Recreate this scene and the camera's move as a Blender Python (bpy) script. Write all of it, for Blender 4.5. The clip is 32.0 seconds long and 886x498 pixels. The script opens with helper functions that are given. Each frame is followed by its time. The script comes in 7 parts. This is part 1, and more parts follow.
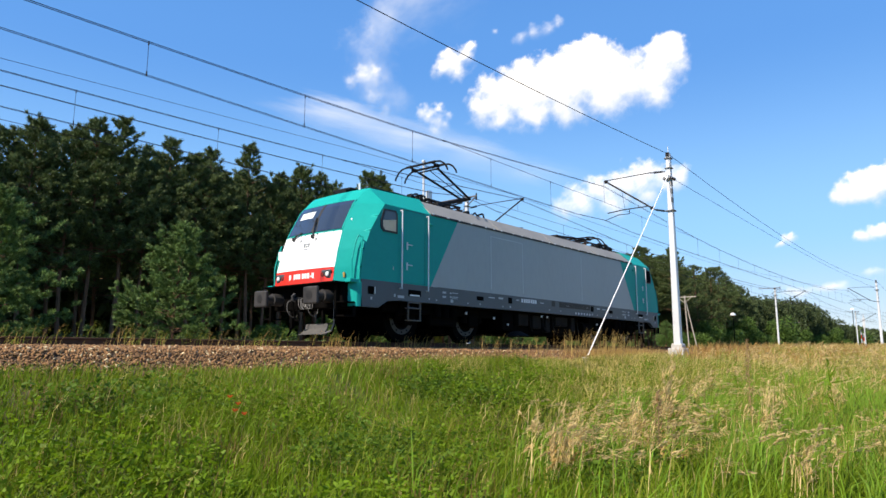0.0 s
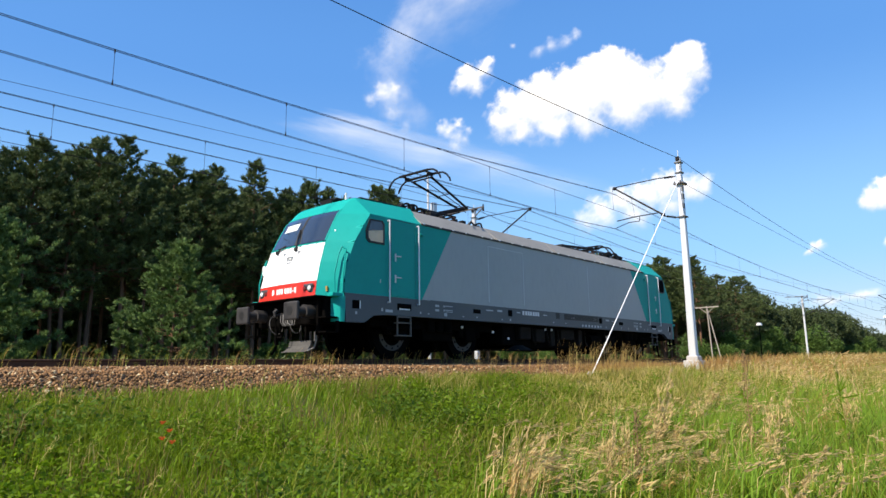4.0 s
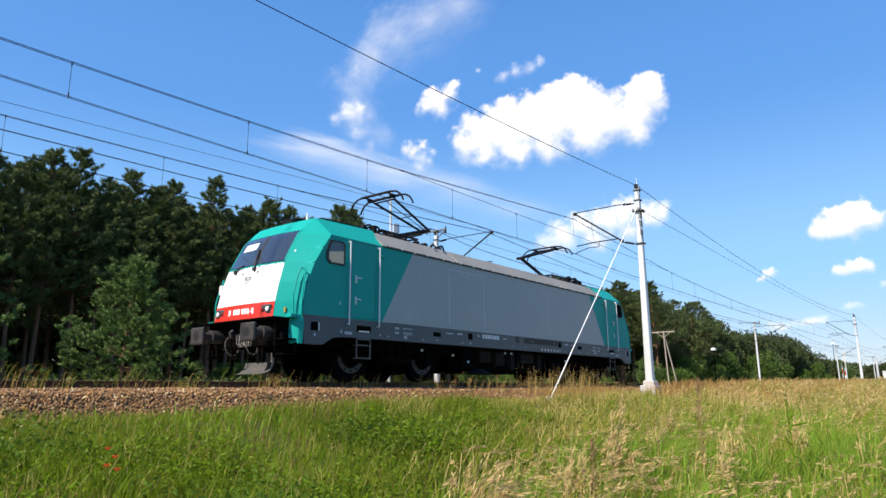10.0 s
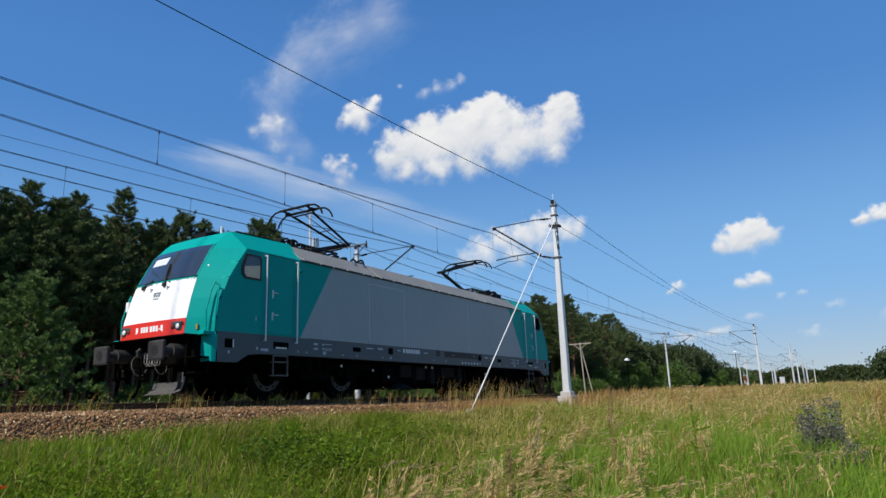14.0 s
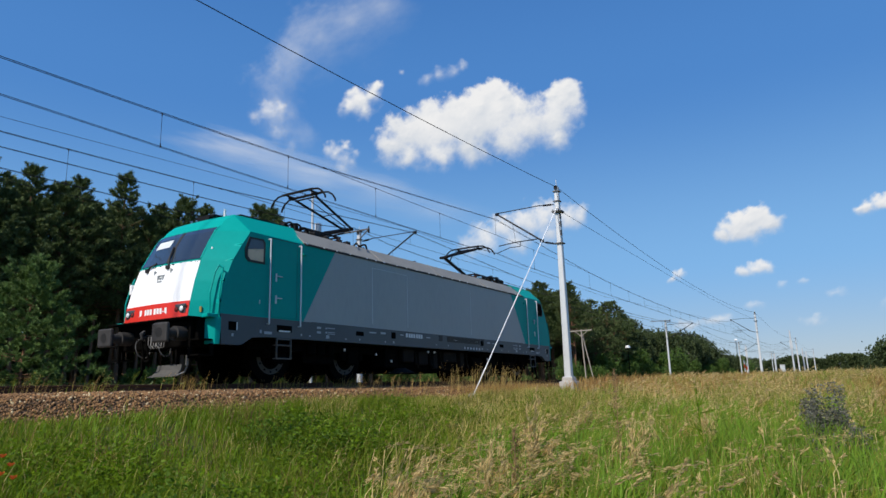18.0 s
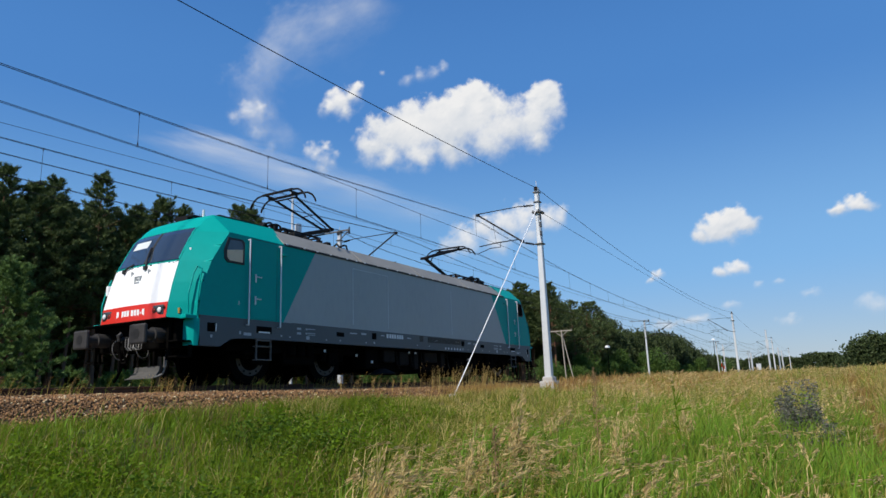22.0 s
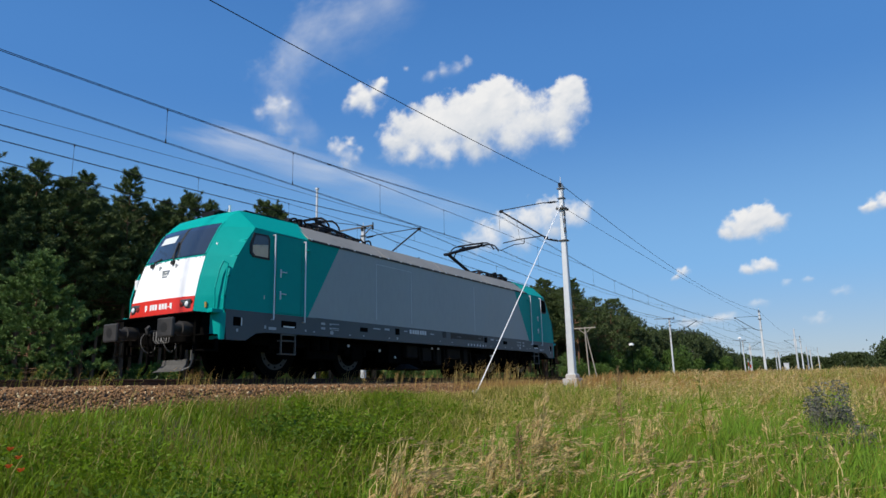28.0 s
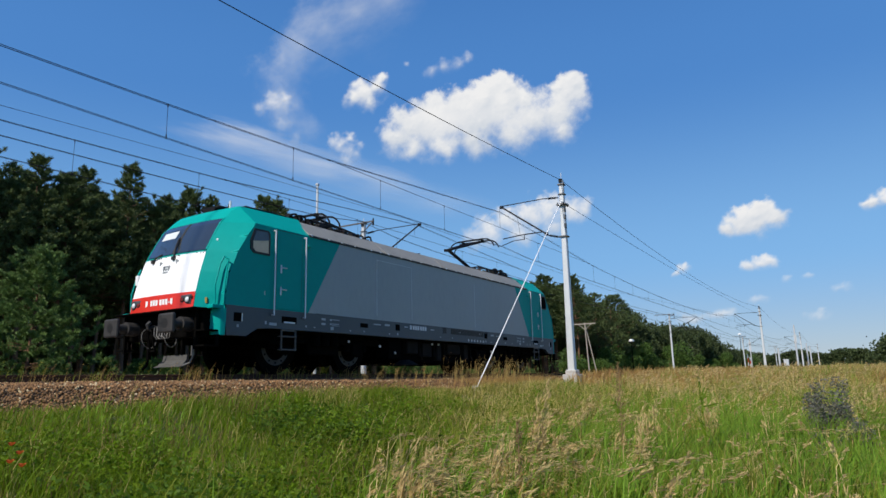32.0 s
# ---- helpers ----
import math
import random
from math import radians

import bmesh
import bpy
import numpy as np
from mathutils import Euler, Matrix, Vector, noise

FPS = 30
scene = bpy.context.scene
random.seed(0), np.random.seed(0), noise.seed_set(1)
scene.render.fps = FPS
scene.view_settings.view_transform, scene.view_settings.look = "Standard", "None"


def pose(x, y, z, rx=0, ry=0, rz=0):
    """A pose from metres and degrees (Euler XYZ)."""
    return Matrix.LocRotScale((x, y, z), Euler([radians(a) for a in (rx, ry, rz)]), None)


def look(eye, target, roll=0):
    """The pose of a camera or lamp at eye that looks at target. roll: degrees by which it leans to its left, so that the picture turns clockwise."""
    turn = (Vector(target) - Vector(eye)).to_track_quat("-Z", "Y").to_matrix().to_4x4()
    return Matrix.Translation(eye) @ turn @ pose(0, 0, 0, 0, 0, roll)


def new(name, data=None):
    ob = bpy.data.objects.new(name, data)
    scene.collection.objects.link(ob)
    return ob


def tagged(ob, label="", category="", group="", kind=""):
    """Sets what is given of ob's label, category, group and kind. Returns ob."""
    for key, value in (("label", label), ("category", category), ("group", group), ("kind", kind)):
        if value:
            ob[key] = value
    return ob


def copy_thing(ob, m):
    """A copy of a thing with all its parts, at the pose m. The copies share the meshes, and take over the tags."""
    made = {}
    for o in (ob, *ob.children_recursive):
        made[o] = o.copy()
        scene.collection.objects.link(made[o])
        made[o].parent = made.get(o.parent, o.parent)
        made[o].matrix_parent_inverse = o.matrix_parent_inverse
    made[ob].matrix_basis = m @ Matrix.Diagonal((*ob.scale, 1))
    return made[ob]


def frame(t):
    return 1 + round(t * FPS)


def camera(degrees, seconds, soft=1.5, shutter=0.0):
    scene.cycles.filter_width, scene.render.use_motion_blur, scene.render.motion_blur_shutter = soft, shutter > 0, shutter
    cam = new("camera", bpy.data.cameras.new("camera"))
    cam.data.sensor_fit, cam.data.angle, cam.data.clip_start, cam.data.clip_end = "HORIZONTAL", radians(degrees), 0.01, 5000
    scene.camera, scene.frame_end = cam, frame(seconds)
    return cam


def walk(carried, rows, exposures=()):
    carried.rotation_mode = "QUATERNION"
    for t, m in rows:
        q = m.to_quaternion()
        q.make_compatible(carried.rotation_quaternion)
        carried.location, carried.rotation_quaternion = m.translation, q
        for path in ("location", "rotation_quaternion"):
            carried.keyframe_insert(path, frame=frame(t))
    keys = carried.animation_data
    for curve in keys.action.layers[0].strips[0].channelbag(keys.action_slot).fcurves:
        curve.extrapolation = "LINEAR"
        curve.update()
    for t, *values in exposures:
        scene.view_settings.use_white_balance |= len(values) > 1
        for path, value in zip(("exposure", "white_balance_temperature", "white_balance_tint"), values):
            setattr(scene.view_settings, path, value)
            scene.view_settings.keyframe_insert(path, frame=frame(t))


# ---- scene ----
cam = camera(67.4, 32.0)
PATH = [
    (0, (-9.229, -12.15, -0.161), (-7.699, -10.899, 0.145), 0.0),
    (0.5, (-8.968, -12.164, -0.109), (-7.408, -10.941, 0.157), 0.3),
    (1, (-8.715, -12.16, -0.127), (-7.164, -10.935, 0.178), -1.2),
    (1.5, (-8.507, -12.252, -0.114), (-7.051, -10.92, 0.21), 0.1),
    (2, (-8.266, -12.228, -0.096), (-6.764, -10.949, 0.233), 0.8),
    (2.5, (-8.129, -12.237, -0.146), (-6.637, -10.958, 0.224), -0.6),
    (4.5, (-8.149, -12.205, -0.145), (-6.668, -10.906, 0.203), -0.8),
    (5, (-8.155, -12.183, -0.142), (-6.664, -10.899, 0.213), -0.5),
    (5.5, (-8.164, -12.212, -0.145), (-6.665, -10.938, 0.218), -0.8),
    (6, (-8.153, -12.212, -0.146), (-6.648, -10.948, 0.226), -0.3),
    (6.5, (-8.16, -12.204, -0.15), (-6.646, -10.952, 0.227), -0.8),
    (7, (-8.159, -12.213, -0.145), (-6.639, -10.969, 0.235), -0.9),
    (7.5, (-8.162, -12.219, -0.136), (-6.638, -10.983, 0.249), -1.1),
    (8, (-8.175, -12.238, -0.148), (-6.647, -11.009, 0.243), -0.9),
    (8.5, (-8.166, -12.233, -0.15), (-6.639, -11.004, 0.245), -0.8),
    (9, (-8.161, -12.225, -0.151), (-6.634, -10.996, 0.244), -0.9),
    (9.5, (-8.16, -12.218, -0.142), (-6.631, -10.99, 0.252), -0.8),
    (10, (-8.125, -12.237, -0.104), (-6.581, -11.035, 0.308), -0.4),
    (10.5, (-8.118, -12.254, -0.087), (-6.48, -11.197, 0.361), -1.0),
    (11, (-8.082, -12.26, -0.105), (-6.391, -11.3, 0.367), -2.8),
    (11.5, (-8.101, -12.266, -0.132), (-6.408, -11.309, 0.335), -3.0),
    (12, (-8.096, -12.264, -0.132), (-6.411, -11.288, 0.324), -3.1),
    (12.5, (-8.083, -12.252, -0.119), (-6.404, -11.264, 0.334), -2.5),
    (13, (-8.083, -12.247, -0.12), (-6.408, -11.25, 0.328), -2.0),
    (13.5, (-8.069, -12.232, -0.117), (-6.397, -11.231, 0.331), -1.9),
    (14, (-8.087, -12.266, -0.125), (-6.417, -11.263, 0.326), -2.0),
    (14.5, (-8.09, -12.264, -0.119), (-6.425, -11.255, 0.336), -1.6),
    (15, (-8.101, -12.269, -0.129), (-6.443, -11.246, 0.323), -1.8),
    (15.5, (-8.101, -12.276, -0.132), (-6.453, -11.236, 0.319), -1.5),
    (17.5, (-8.082, -12.218, -0.171), (-6.432, -11.168, 0.248), -1.5),
    (18, (-8.083, -12.2, -0.179), (-6.408, -11.188, 0.234), -1.7),
    (18.5, (-8.095, -12.224, -0.191), (-6.405, -11.235, 0.214), -2.3),
    (19, (-8.085, -12.205, -0.191), (-6.385, -11.23, 0.206), -2.3),
    (19.5, (-8.092, -12.218, -0.189), (-6.388, -11.249, 0.205), -2.1),
    (20, (-8.083, -12.205, -0.193), (-6.377, -11.238, 0.201), -2.1),
    (20.5, (-8.098, -12.227, -0.187), (-6.389, -11.265, 0.206), -2.1),
    (21, (-8.088, -12.206, -0.183), (-6.377, -11.25, 0.215), -2.0),
    (21.5, (-8.099, -12.221, -0.187), (-6.392, -11.262, 0.221), -2.0),
    (22, (-8.097, -12.212, -0.195), (-6.393, -11.25, 0.219), -2.1),
    (22.5, (-8.097, -12.213, -0.192), (-6.396, -11.247, 0.226), -1.8),
    (23, (-8.094, -12.21, -0.191), (-6.393, -11.246, 0.23), -1.6),
    (23.5, (-8.112, -12.217, -0.202), (-6.412, -11.252, 0.222), -1.4),
    (24, (-8.097, -12.192, -0.2), (-6.404, -11.209, 0.21), -1.0),
    (24.5, (-8.107, -12.205, -0.192), (-6.418, -11.213, 0.213), -1.1),
    (25, (-8.094, -12.196, -0.197), (-6.408, -11.199, 0.207), -1.3),
    (25.5, (-8.096, -12.195, -0.19), (-6.411, -11.195, 0.214), -1.5),
    (27.5, (-8.106, -12.198, -0.188), (-6.431, -11.181, 0.214), -1.6),
    (28, (-8.102, -12.199, -0.187), (-6.431, -11.176, 0.217), -1.4),
    (28.5, (-8.104, -12.189, -0.186), (-6.434, -11.164, 0.218), -1.3),
    (29, (-8.11, -12.2, -0.183), (-6.443, -11.172, 0.22), -1.2),
    (29.5, (-8.096, -12.176, -0.189), (-6.428, -11.148, 0.212), -1.4),
    (30, (-8.097, -12.188, -0.191), (-6.428, -11.16, 0.207), -1.3),
    (30.5, (-8.097, -12.191, -0.191), (-6.427, -11.165, 0.205), -1.2),
    (31, (-8.095, -12.19, -0.188), (-6.423, -11.166, 0.206), -1.3),
    (31.5, (-8.099, -12.193, -0.183), (-6.427, -11.169, 0.211), -1.4),
    (32, (-8.109, -12.202, -0.181), (-6.437, -11.177, 0.21), -1.3),
]
walk(cam, [(t, look(eye, target, roll)) for t, eye, target, roll in PATH], [(0.0, 0.65, 7000, 12), (9.9, 0.65, 7000, 12), (10.5, 0.35, 6750, 11), (11.0, 0.12, 6600, 10), (11.7, 0.0, 6500, 10), (32.0, 0.0, 6500, 10)])

# ---- light ----
SUN_TO = Vector((-0.70, 0.10, 0.74)).normalized()
world = bpy.data.worlds.new("sky")
scene.world = world
world.use_nodes = True
wn, wl = world.node_tree.nodes, world.node_tree.links
sky = wn.new("ShaderNodeTexSky")
sky.sky_type = "NISHITA"
sky.sun_disc = False
sky.sun_elevation = math.asin(SUN_TO.z)
sky.sun_rotation = math.atan2(SUN_TO.x, SUN_TO.y)
sky.altitude, sky.air_density, sky.dust_density, sky.ozone_density = 100, 1.0, 0.2, 4.0
deep = wn.new("ShaderNodeHueSaturation")
deep.inputs["Saturation"].default_value = 1.12
wl.new(sky.outputs["Color"], deep.inputs["Color"])
haze = wn.new("ShaderNodeMixRGB")
haze.inputs["Fac"].default_value = 0.8
co, sep = wn.new("ShaderNodeTexCoord"), wn.new("ShaderNodeSeparateXYZ")
wl.new(co.outputs["Generated"], sep.inputs[0])
air = wn.new("ShaderNodeValToRGB")
air.color_ramp.interpolation = "EASE"
air.color_ramp.elements[0].color = (0.365, 0.465, 0.635, 1)
air.color_ramp.elements[1].position, air.color_ramp.elements[1].color = 0.75, (0.035, 0.155, 0.50, 1)
for at, c in ((0.17, (0.215, 0.48, 0.86)), (0.42, (0.082, 0.28, 0.71))):
    air.color_ramp.elements.new(at).color = (*c, 1)
gain = wn.new("ShaderNodeVectorMath")
gain.operation = "SCALE"
gain.inputs["Scale"].default_value = 5.6
wl.new(sep.outputs["Z"], air.inputs["Fac"])
wl.new(air.outputs["Color"], gain.inputs[0])
wl.new(gain.outputs["Vector"], haze.inputs["Color2"])
wl.new(deep.outputs["Color"], haze.inputs["Color1"])
wl.new(haze.outputs["Color"], wn["Background"].inputs["Color"])
wn["Background"].inputs["Strength"].default_value = 0.15
sun_data = bpy.data.lights.new("sun", "SUN")
sun_data.energy, sun_data.angle, sun_data.color = 4.8, radians(1.1), (1.0, 0.94, 0.85)
sun = new("sun", sun_data)
sun.matrix_basis = look(SUN_TO * 50, (0, 0, 0))

# ---- materials ----


def mat(name, color, rough=0.6, metal=0.0, vary=0.25, scale=3.0, fine=40.0, bump=0.0, island=0.0, obj=0.0, dark=None, spec=0.5, stretch=(1, 1, 1)):
    """A material whose colour drifts at a broad and a fine scale, with relief if asked for."""
    m = bpy.data.materials.new(name)
    m.use_nodes = True
    n, l = m.node_tree.nodes, m.node_tree.links
    b = n["Principled BSDF"]
    tc = n.new("ShaderNodeTexCoord")
    mp = n.new("ShaderNodeMapping")
    mp.inputs["Scale"].default_value = stretch
    l.new(tc.outputs["Object"], mp.inputs["Vector"])
    n1, n2 = n.new("ShaderNodeTexNoise"), n.new("ShaderNodeTexNoise")
    for k, s in ((n1, scale), (n2, fine)):
        k.inputs["Scale"].default_value, k.inputs["Detail"].default_value = s, 5.0
        l.new(mp.outputs["Vector"], k.inputs["Vector"])
    add = n.new("ShaderNodeMath")
    add.operation = "ADD"
    l.new(n1.outputs["Fac"], add.inputs[0])
    l.new(n2.outputs["Fac"], add.inputs[1])
    last = add.outputs[0]
    if island or obj:
        g = n.new("ShaderNodeNewGeometry") if island else n.new("ShaderNodeObjectInfo")
        mad = n.new("ShaderNodeMath")
        mad.operation = "MULTIPLY_ADD"
        mad.inputs[1].default_value = island or obj
        l.new(g.outputs["Random Per Island" if island else "Random"], mad.inputs[0])
        l.new(last, mad.inputs[2])
        last = mad.outputs[0]
    ramp = n.new("ShaderNodeValToRGB")
    top = 2.0 + (island or obj)
    mr = n.new("ShaderNodeMapRange")
    mr.inputs["From Min"].default_value, mr.inputs["From Max"].default_value = 0.55, top - 0.55
    l.new(last, mr.inputs["Value"])
    l.new(mr.outputs["Result"], ramp.inputs["Fac"])
    lo = dark or tuple(c * (1 - vary) for c in color)
    hi = tuple(min(1.0, c * (1 + vary * 0.6)) for c in color)
    ramp.color_ramp.elements[0].color = (*lo, 1)
    ramp.color_ramp.elements[1].color = (*hi, 1)
    mid = ramp.color_ramp.elements.new(0.5)
    mid.color = (*color, 1)
    l.new(ramp.outputs["Color"], b.inputs["Base Color"])
    rr = n.new("ShaderNodeMapRange")
    rr.inputs["To Min"].default_value, rr.inputs["To Max"].default_value = max(0.03, rough - 0.12), min(1.0, rough + 0.12)
    l.new(n2.outputs["Fac"], rr.inputs["Value"])
    l.new(rr.outputs["Result"], b.inputs["Roughness"])
    b.inputs["Metallic"].default_value = metal
    b.inputs["Specular IOR Level"].default_value = spec
    if bump:
        bp = n.new("ShaderNodeBump")
        bp.inputs["Strength"].default_value, bp.inputs["Distance"].default_value = min(1.0, bump * 10), bump
        l.new(n2.outputs["Fac"], bp.inputs["Height"])
        l.new(bp.outputs["Normal"], b.inputs["Normal"])
    return m


def leafy(name, color, vary=0.45, through_light=0.35, island=1.4, dark=None, rough=0.6, scale=0.25):
    """Leaves and blades: diffuse with some light let through."""
    m = mat(name, color, rough, 0, vary, scale, 2.0, island=island, dark=dark, spec=0.25)
    n, l = m.node_tree.nodes, m.node_tree.links
    tr, mix = n.new("ShaderNodeBsdfTranslucent"), n.new("ShaderNodeMixShader")
    ramp = next(k for k in n if k.type == "VALTORGB")
    l.new(ramp.outputs["Color"], tr.inputs["Color"])
    mix.inputs[0].default_value = through_light
    l.new(n["Principled BSDF"].outputs[0], mix.inputs[1])
    l.new(tr.outputs[0], mix.inputs[2])
    l.new(mix.outputs[0], n["Material Output"].inputs["Surface"])
    return m


def glass_mat(name, tint, rough=0.03):
    m = mat(name, tint, rough, 0, 0.15, 1.0, 6.0, spec=0.9)
    m.node_tree.nodes["Principled BSDF"].inputs["Coat Weight"].default_value = 1.0
    return m


M_TEAL = mat("teal_paint", (0.0, 0.315, 0.275), 0.5, 0, 0.07, 0.7, 9.0, spec=0.08)
M_GREY = mat("blue_grey_paint", (0.312, 0.345, 0.346), 0.45, 0, 0.10, 0.6, 8.0, spec=0.3, stretch=(1, 1, 0.35))
M_SILL = mat("dark_grey_paint", (0.054, 0.069, 0.079), 0.5, 0, 0.16, 1.2, 10.0)
M_ROOF = mat("light_grey_roof_paint", (0.222, 0.219, 0.198), 0.65, 0, 0.28, 0.9, 7.0)
M_WHITE = mat("white_paint", (0.86, 0.86, 0.85), 0.35, 0, 0.03, 1.0, 8.0)
M_RED = mat("red_paint", (0.62, 0.03, 0.018), 0.4, 0, 0.08, 2.0, 12.0)
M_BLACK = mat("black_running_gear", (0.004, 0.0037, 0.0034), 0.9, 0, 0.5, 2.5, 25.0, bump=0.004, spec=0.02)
M_BUFFER = mat("greasy_grey_steel", (0.030, 0.028, 0.027), 0.7, 0.1, 0.5, 6.0, 30.0)
M_STEEL = mat("galvanised_steel", (0.60, 0.62, 0.63), 0.5, 0.25, 0.14, 1.5, 22.0)
M_BRIGHT = mat("bright_handrail_steel", (0.62, 0.66, 0.68), 0.35, 0.3, 0.1, 5.0, 30.0)
M_HOSE = mat("grey_rubber_hose", (0.07, 0.068, 0.064), 0.6, 0, 0.3, 6.0, 30.0)
M_GREASE = mat("grease_stain", (0.010, 0.0095, 0.009), 0.6, 0, 0.4, 12.0, 40.0)
M_WHEEL = mat("worn_wheel_steel", (0.085, 0.082, 0.076), 0.7, 0.0, 0.35, 6.0, 40.0, spec=0.1)
M_RAIL = mat("rusty_rail_steel", (0.085, 0.045, 0.028), 0.85, 0.0, 0.4, 4.0, 40.0, spec=0.1)
M_GLASS = glass_mat("dark_tinted_glass", (0.030, 0.037, 0.043))
M_BLIND = mat("tan_window_blind", (0.64, 0.47, 0.30), 0.3, 0, 0.25, 1.2, 6.0)
M_SKYPATCH = mat("white_paper_behind_glass", (0.62, 0.66, 0.66), 0.5, 0, 0.1, 4.0, 20.0)
M_SIDEGLASS = mat("side_window_glass", (0.05, 0.06, 0.075), 0.06, 0, 0.35, 1.6, 5.0, spec=0.7)
M_RUBBER = mat("black_rubber", (0.012, 0.012, 0.012), 0.6, 0, 0.2, 5, 30)
M_LAMP = mat("clear_lamp_glass", (0.70, 0.72, 0.72), 0.08, 0.0, 0.3, 14, 40)
M_TAIL = mat("dark_red_lamp_glass", (0.22, 0.03, 0.02), 0.1, 0.0, 0.3, 14, 40)
M_CABLE = mat("pale_grey_cable", (0.17, 0.165, 0.155), 0.6, 0, 0.3, 6.0, 30.0)
M_WIRE = mat("dark_copper_wire", (0.022, 0.02, 0.02), 0.6, 0.1, 0.2, 5, 30, spec=0.2)
M_PANTO = mat("black_pantograph_steel", (0.007, 0.007, 0.008), 0.6, 0.0, 0.3, 6, 30, spec=0.2)
M_INSUL = mat("brown_porcelain", (0.07, 0.04, 0.03), 0.25, 0, 0.2, 8, 30)
M_CONCRETE = mat("weathered_concrete", (0.42, 0.40, 0.37), 0.9, 0, 0.25, 2.5, 30, bump=0.004)
M_BALLAST = mat("ballast_bed", (0.10, 0.062, 0.032), 0.95, 0, 0.45, 2.0, 24.0, bump=0.05)
M_STONE = mat("crushed_stone", (0.238, 0.126, 0.050), 0.9, 0, 0.7, 3.0, 30.0, island=2.4, dark=(0.040, 0.026, 0.018))
M_PALESTONE = mat("pale_crushed_stone", (0.50, 0.39, 0.22), 0.9, 0, 0.3, 3.0, 30.0, island=1.0)
M_BARK = mat("pine_bark", (0.17, 0.085, 0.045), 0.95, 0, 0.45, 2.0, 14.0, bump=0.02, stretch=(1, 1, 0.3))
# the near-black end of both needle colours paints in shade between the boughs
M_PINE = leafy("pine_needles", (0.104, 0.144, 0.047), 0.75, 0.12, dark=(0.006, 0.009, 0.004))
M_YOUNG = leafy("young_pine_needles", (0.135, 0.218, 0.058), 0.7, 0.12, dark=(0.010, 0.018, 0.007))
M_LEAF = leafy("broad_leaves", (0.100, 0.175, 0.035), 0.6, 0.3)
M_FARWOOD = leafy("far_wood_leaves", (0.072, 0.100, 0.034), 0.6, 0.25, dark=(0.012, 0.018, 0.008))
M_GRASS = leafy("green_grass", (0.172, 0.256, 0.011), 0.7, 0.5)
M_OLIVE = leafy("olive_grass", (0.24, 0.265, 0.03), 0.7, 0.5)
M_PLUME = leafy("ripe_seed_heads", (0.66, 0.49, 0.22), 0.55, 0.45, dark=(0.26, 0.165, 0.065))
M_DEEP = leafy("deep_green_leaves", (0.096, 0.170, 0.013), 0.5, 0.45)
M_BROWNGRASS = leafy("brown_withered_grass", (0.24, 0.15, 0.055), 0.5, 0.4)
M_STRAW = leafy("dry_straw_grass", (0.58, 0.46, 0.16), 0.5, 0.5)
M_TAN = leafy("tan_shoulder_grass", (0.45, 0.29, 0.09), 0.5, 0.5)
M_GOLD = leafy("golden_stalks", (0.50, 0.33, 0.11), 0.4, 0.4)
M_FRESH = leafy("fresh_long_grass", (0.190, 0.325, 0.026), 0.7, 0.5)
M_RUSSET = leafy("russet_grass", (0.44, 0.24, 0.085), 0.5, 0.4)
M_WEED = leafy("weed_leaves", (0.155, 0.25, 0.009), 0.5, 0.5)
M_POPPY = leafy("poppy_petals", (0.6, 0.12, 0.025), 0.3, 0.3)
M_DOCK = leafy("brown_dock_seed", (0.32, 0.21, 0.10), 0.5, 0.4)
M_BLUEWEED = leafy("grey_blue_weed", (0.185, 0.178, 0.140), 0.5, 0.3)
M_WOOD = mat("grey_weathered_pole_wood", (0.34, 0.30, 0.25), 0.9, 0, 0.3, 2, 20, stretch=(1, 1, 0.2))
M_JOINT = mat("roof_joint_strip", (0.30, 0.28, 0.245), 0.6, 0, 0.3, 6.0, 30.0)
M_OLDSTEEL = mat("dull_dark_steel", (0.13, 0.13, 0.13), 0.6, 0.3, 0.3, 6.0, 30.0)
M_TREAD = mat("worn_tread_steel", (0.11, 0.11, 0.105), 0.6, 0.3, 0.3, 8.0, 30.0)
M_BEAD = mat("joint_bead", (0.46, 0.50, 0.52), 0.5)
M_UNDER = mat("grimy_underframe", (0.014, 0.013, 0.012), 0.85, 0, 0.5, 3.0, 25.0, spec=0.1)
M_FADED = mat("faded_lettering", (0.36, 0.40, 0.42), 0.6)
M_MARK = mat("faded_dark_mark", (0.26, 0.29, 0.30), 0.5, 0, 0.3, 9.0, 40.0)
M_PALE = mat("pale_lettering", (0.62, 0.65, 0.66), 0.6, 0, 0.05, 5, 20)

# the soil under the sward: green on the bank, straw-coloured on the raised field
M_GROUND = mat("meadow_soil", (0.07, 0.075, 0.022), 0.95, 0, 0.4, 0.5, 9.0, bump=0.05, dark=(0.03, 0.035, 0.010))

# ---- mesh helpers ----


def part(name, bm, material, parent=None, label="", smooth=False):
    """Link a bmesh as one mesh object under a thing or a part."""
    me = bpy.data.meshes.new(name)
    bmesh.ops.recalc_face_normals(bm, faces=bm.faces)
    bm.to_mesh(me)
    bm.free()
    me.materials.append(material)
    if smooth:
        me.shade_smooth()
    ob = new(name, me)
    ob.parent = parent
    if label:
        ob["label"] = label
    return ob


def again(ob, m, parent):
    """Another part on the same mesh."""
    o = new(ob.name.split(".")[0], ob.data)
    o.parent = parent
    o.matrix_basis = m
    if "label" in ob:
        o["label"] = ob["label"]
    return o


def empty(name, m=None):
    ob = new(name)
    ob.empty_display_size = 0.3
    if m:
        ob.matrix_basis = m
    return ob


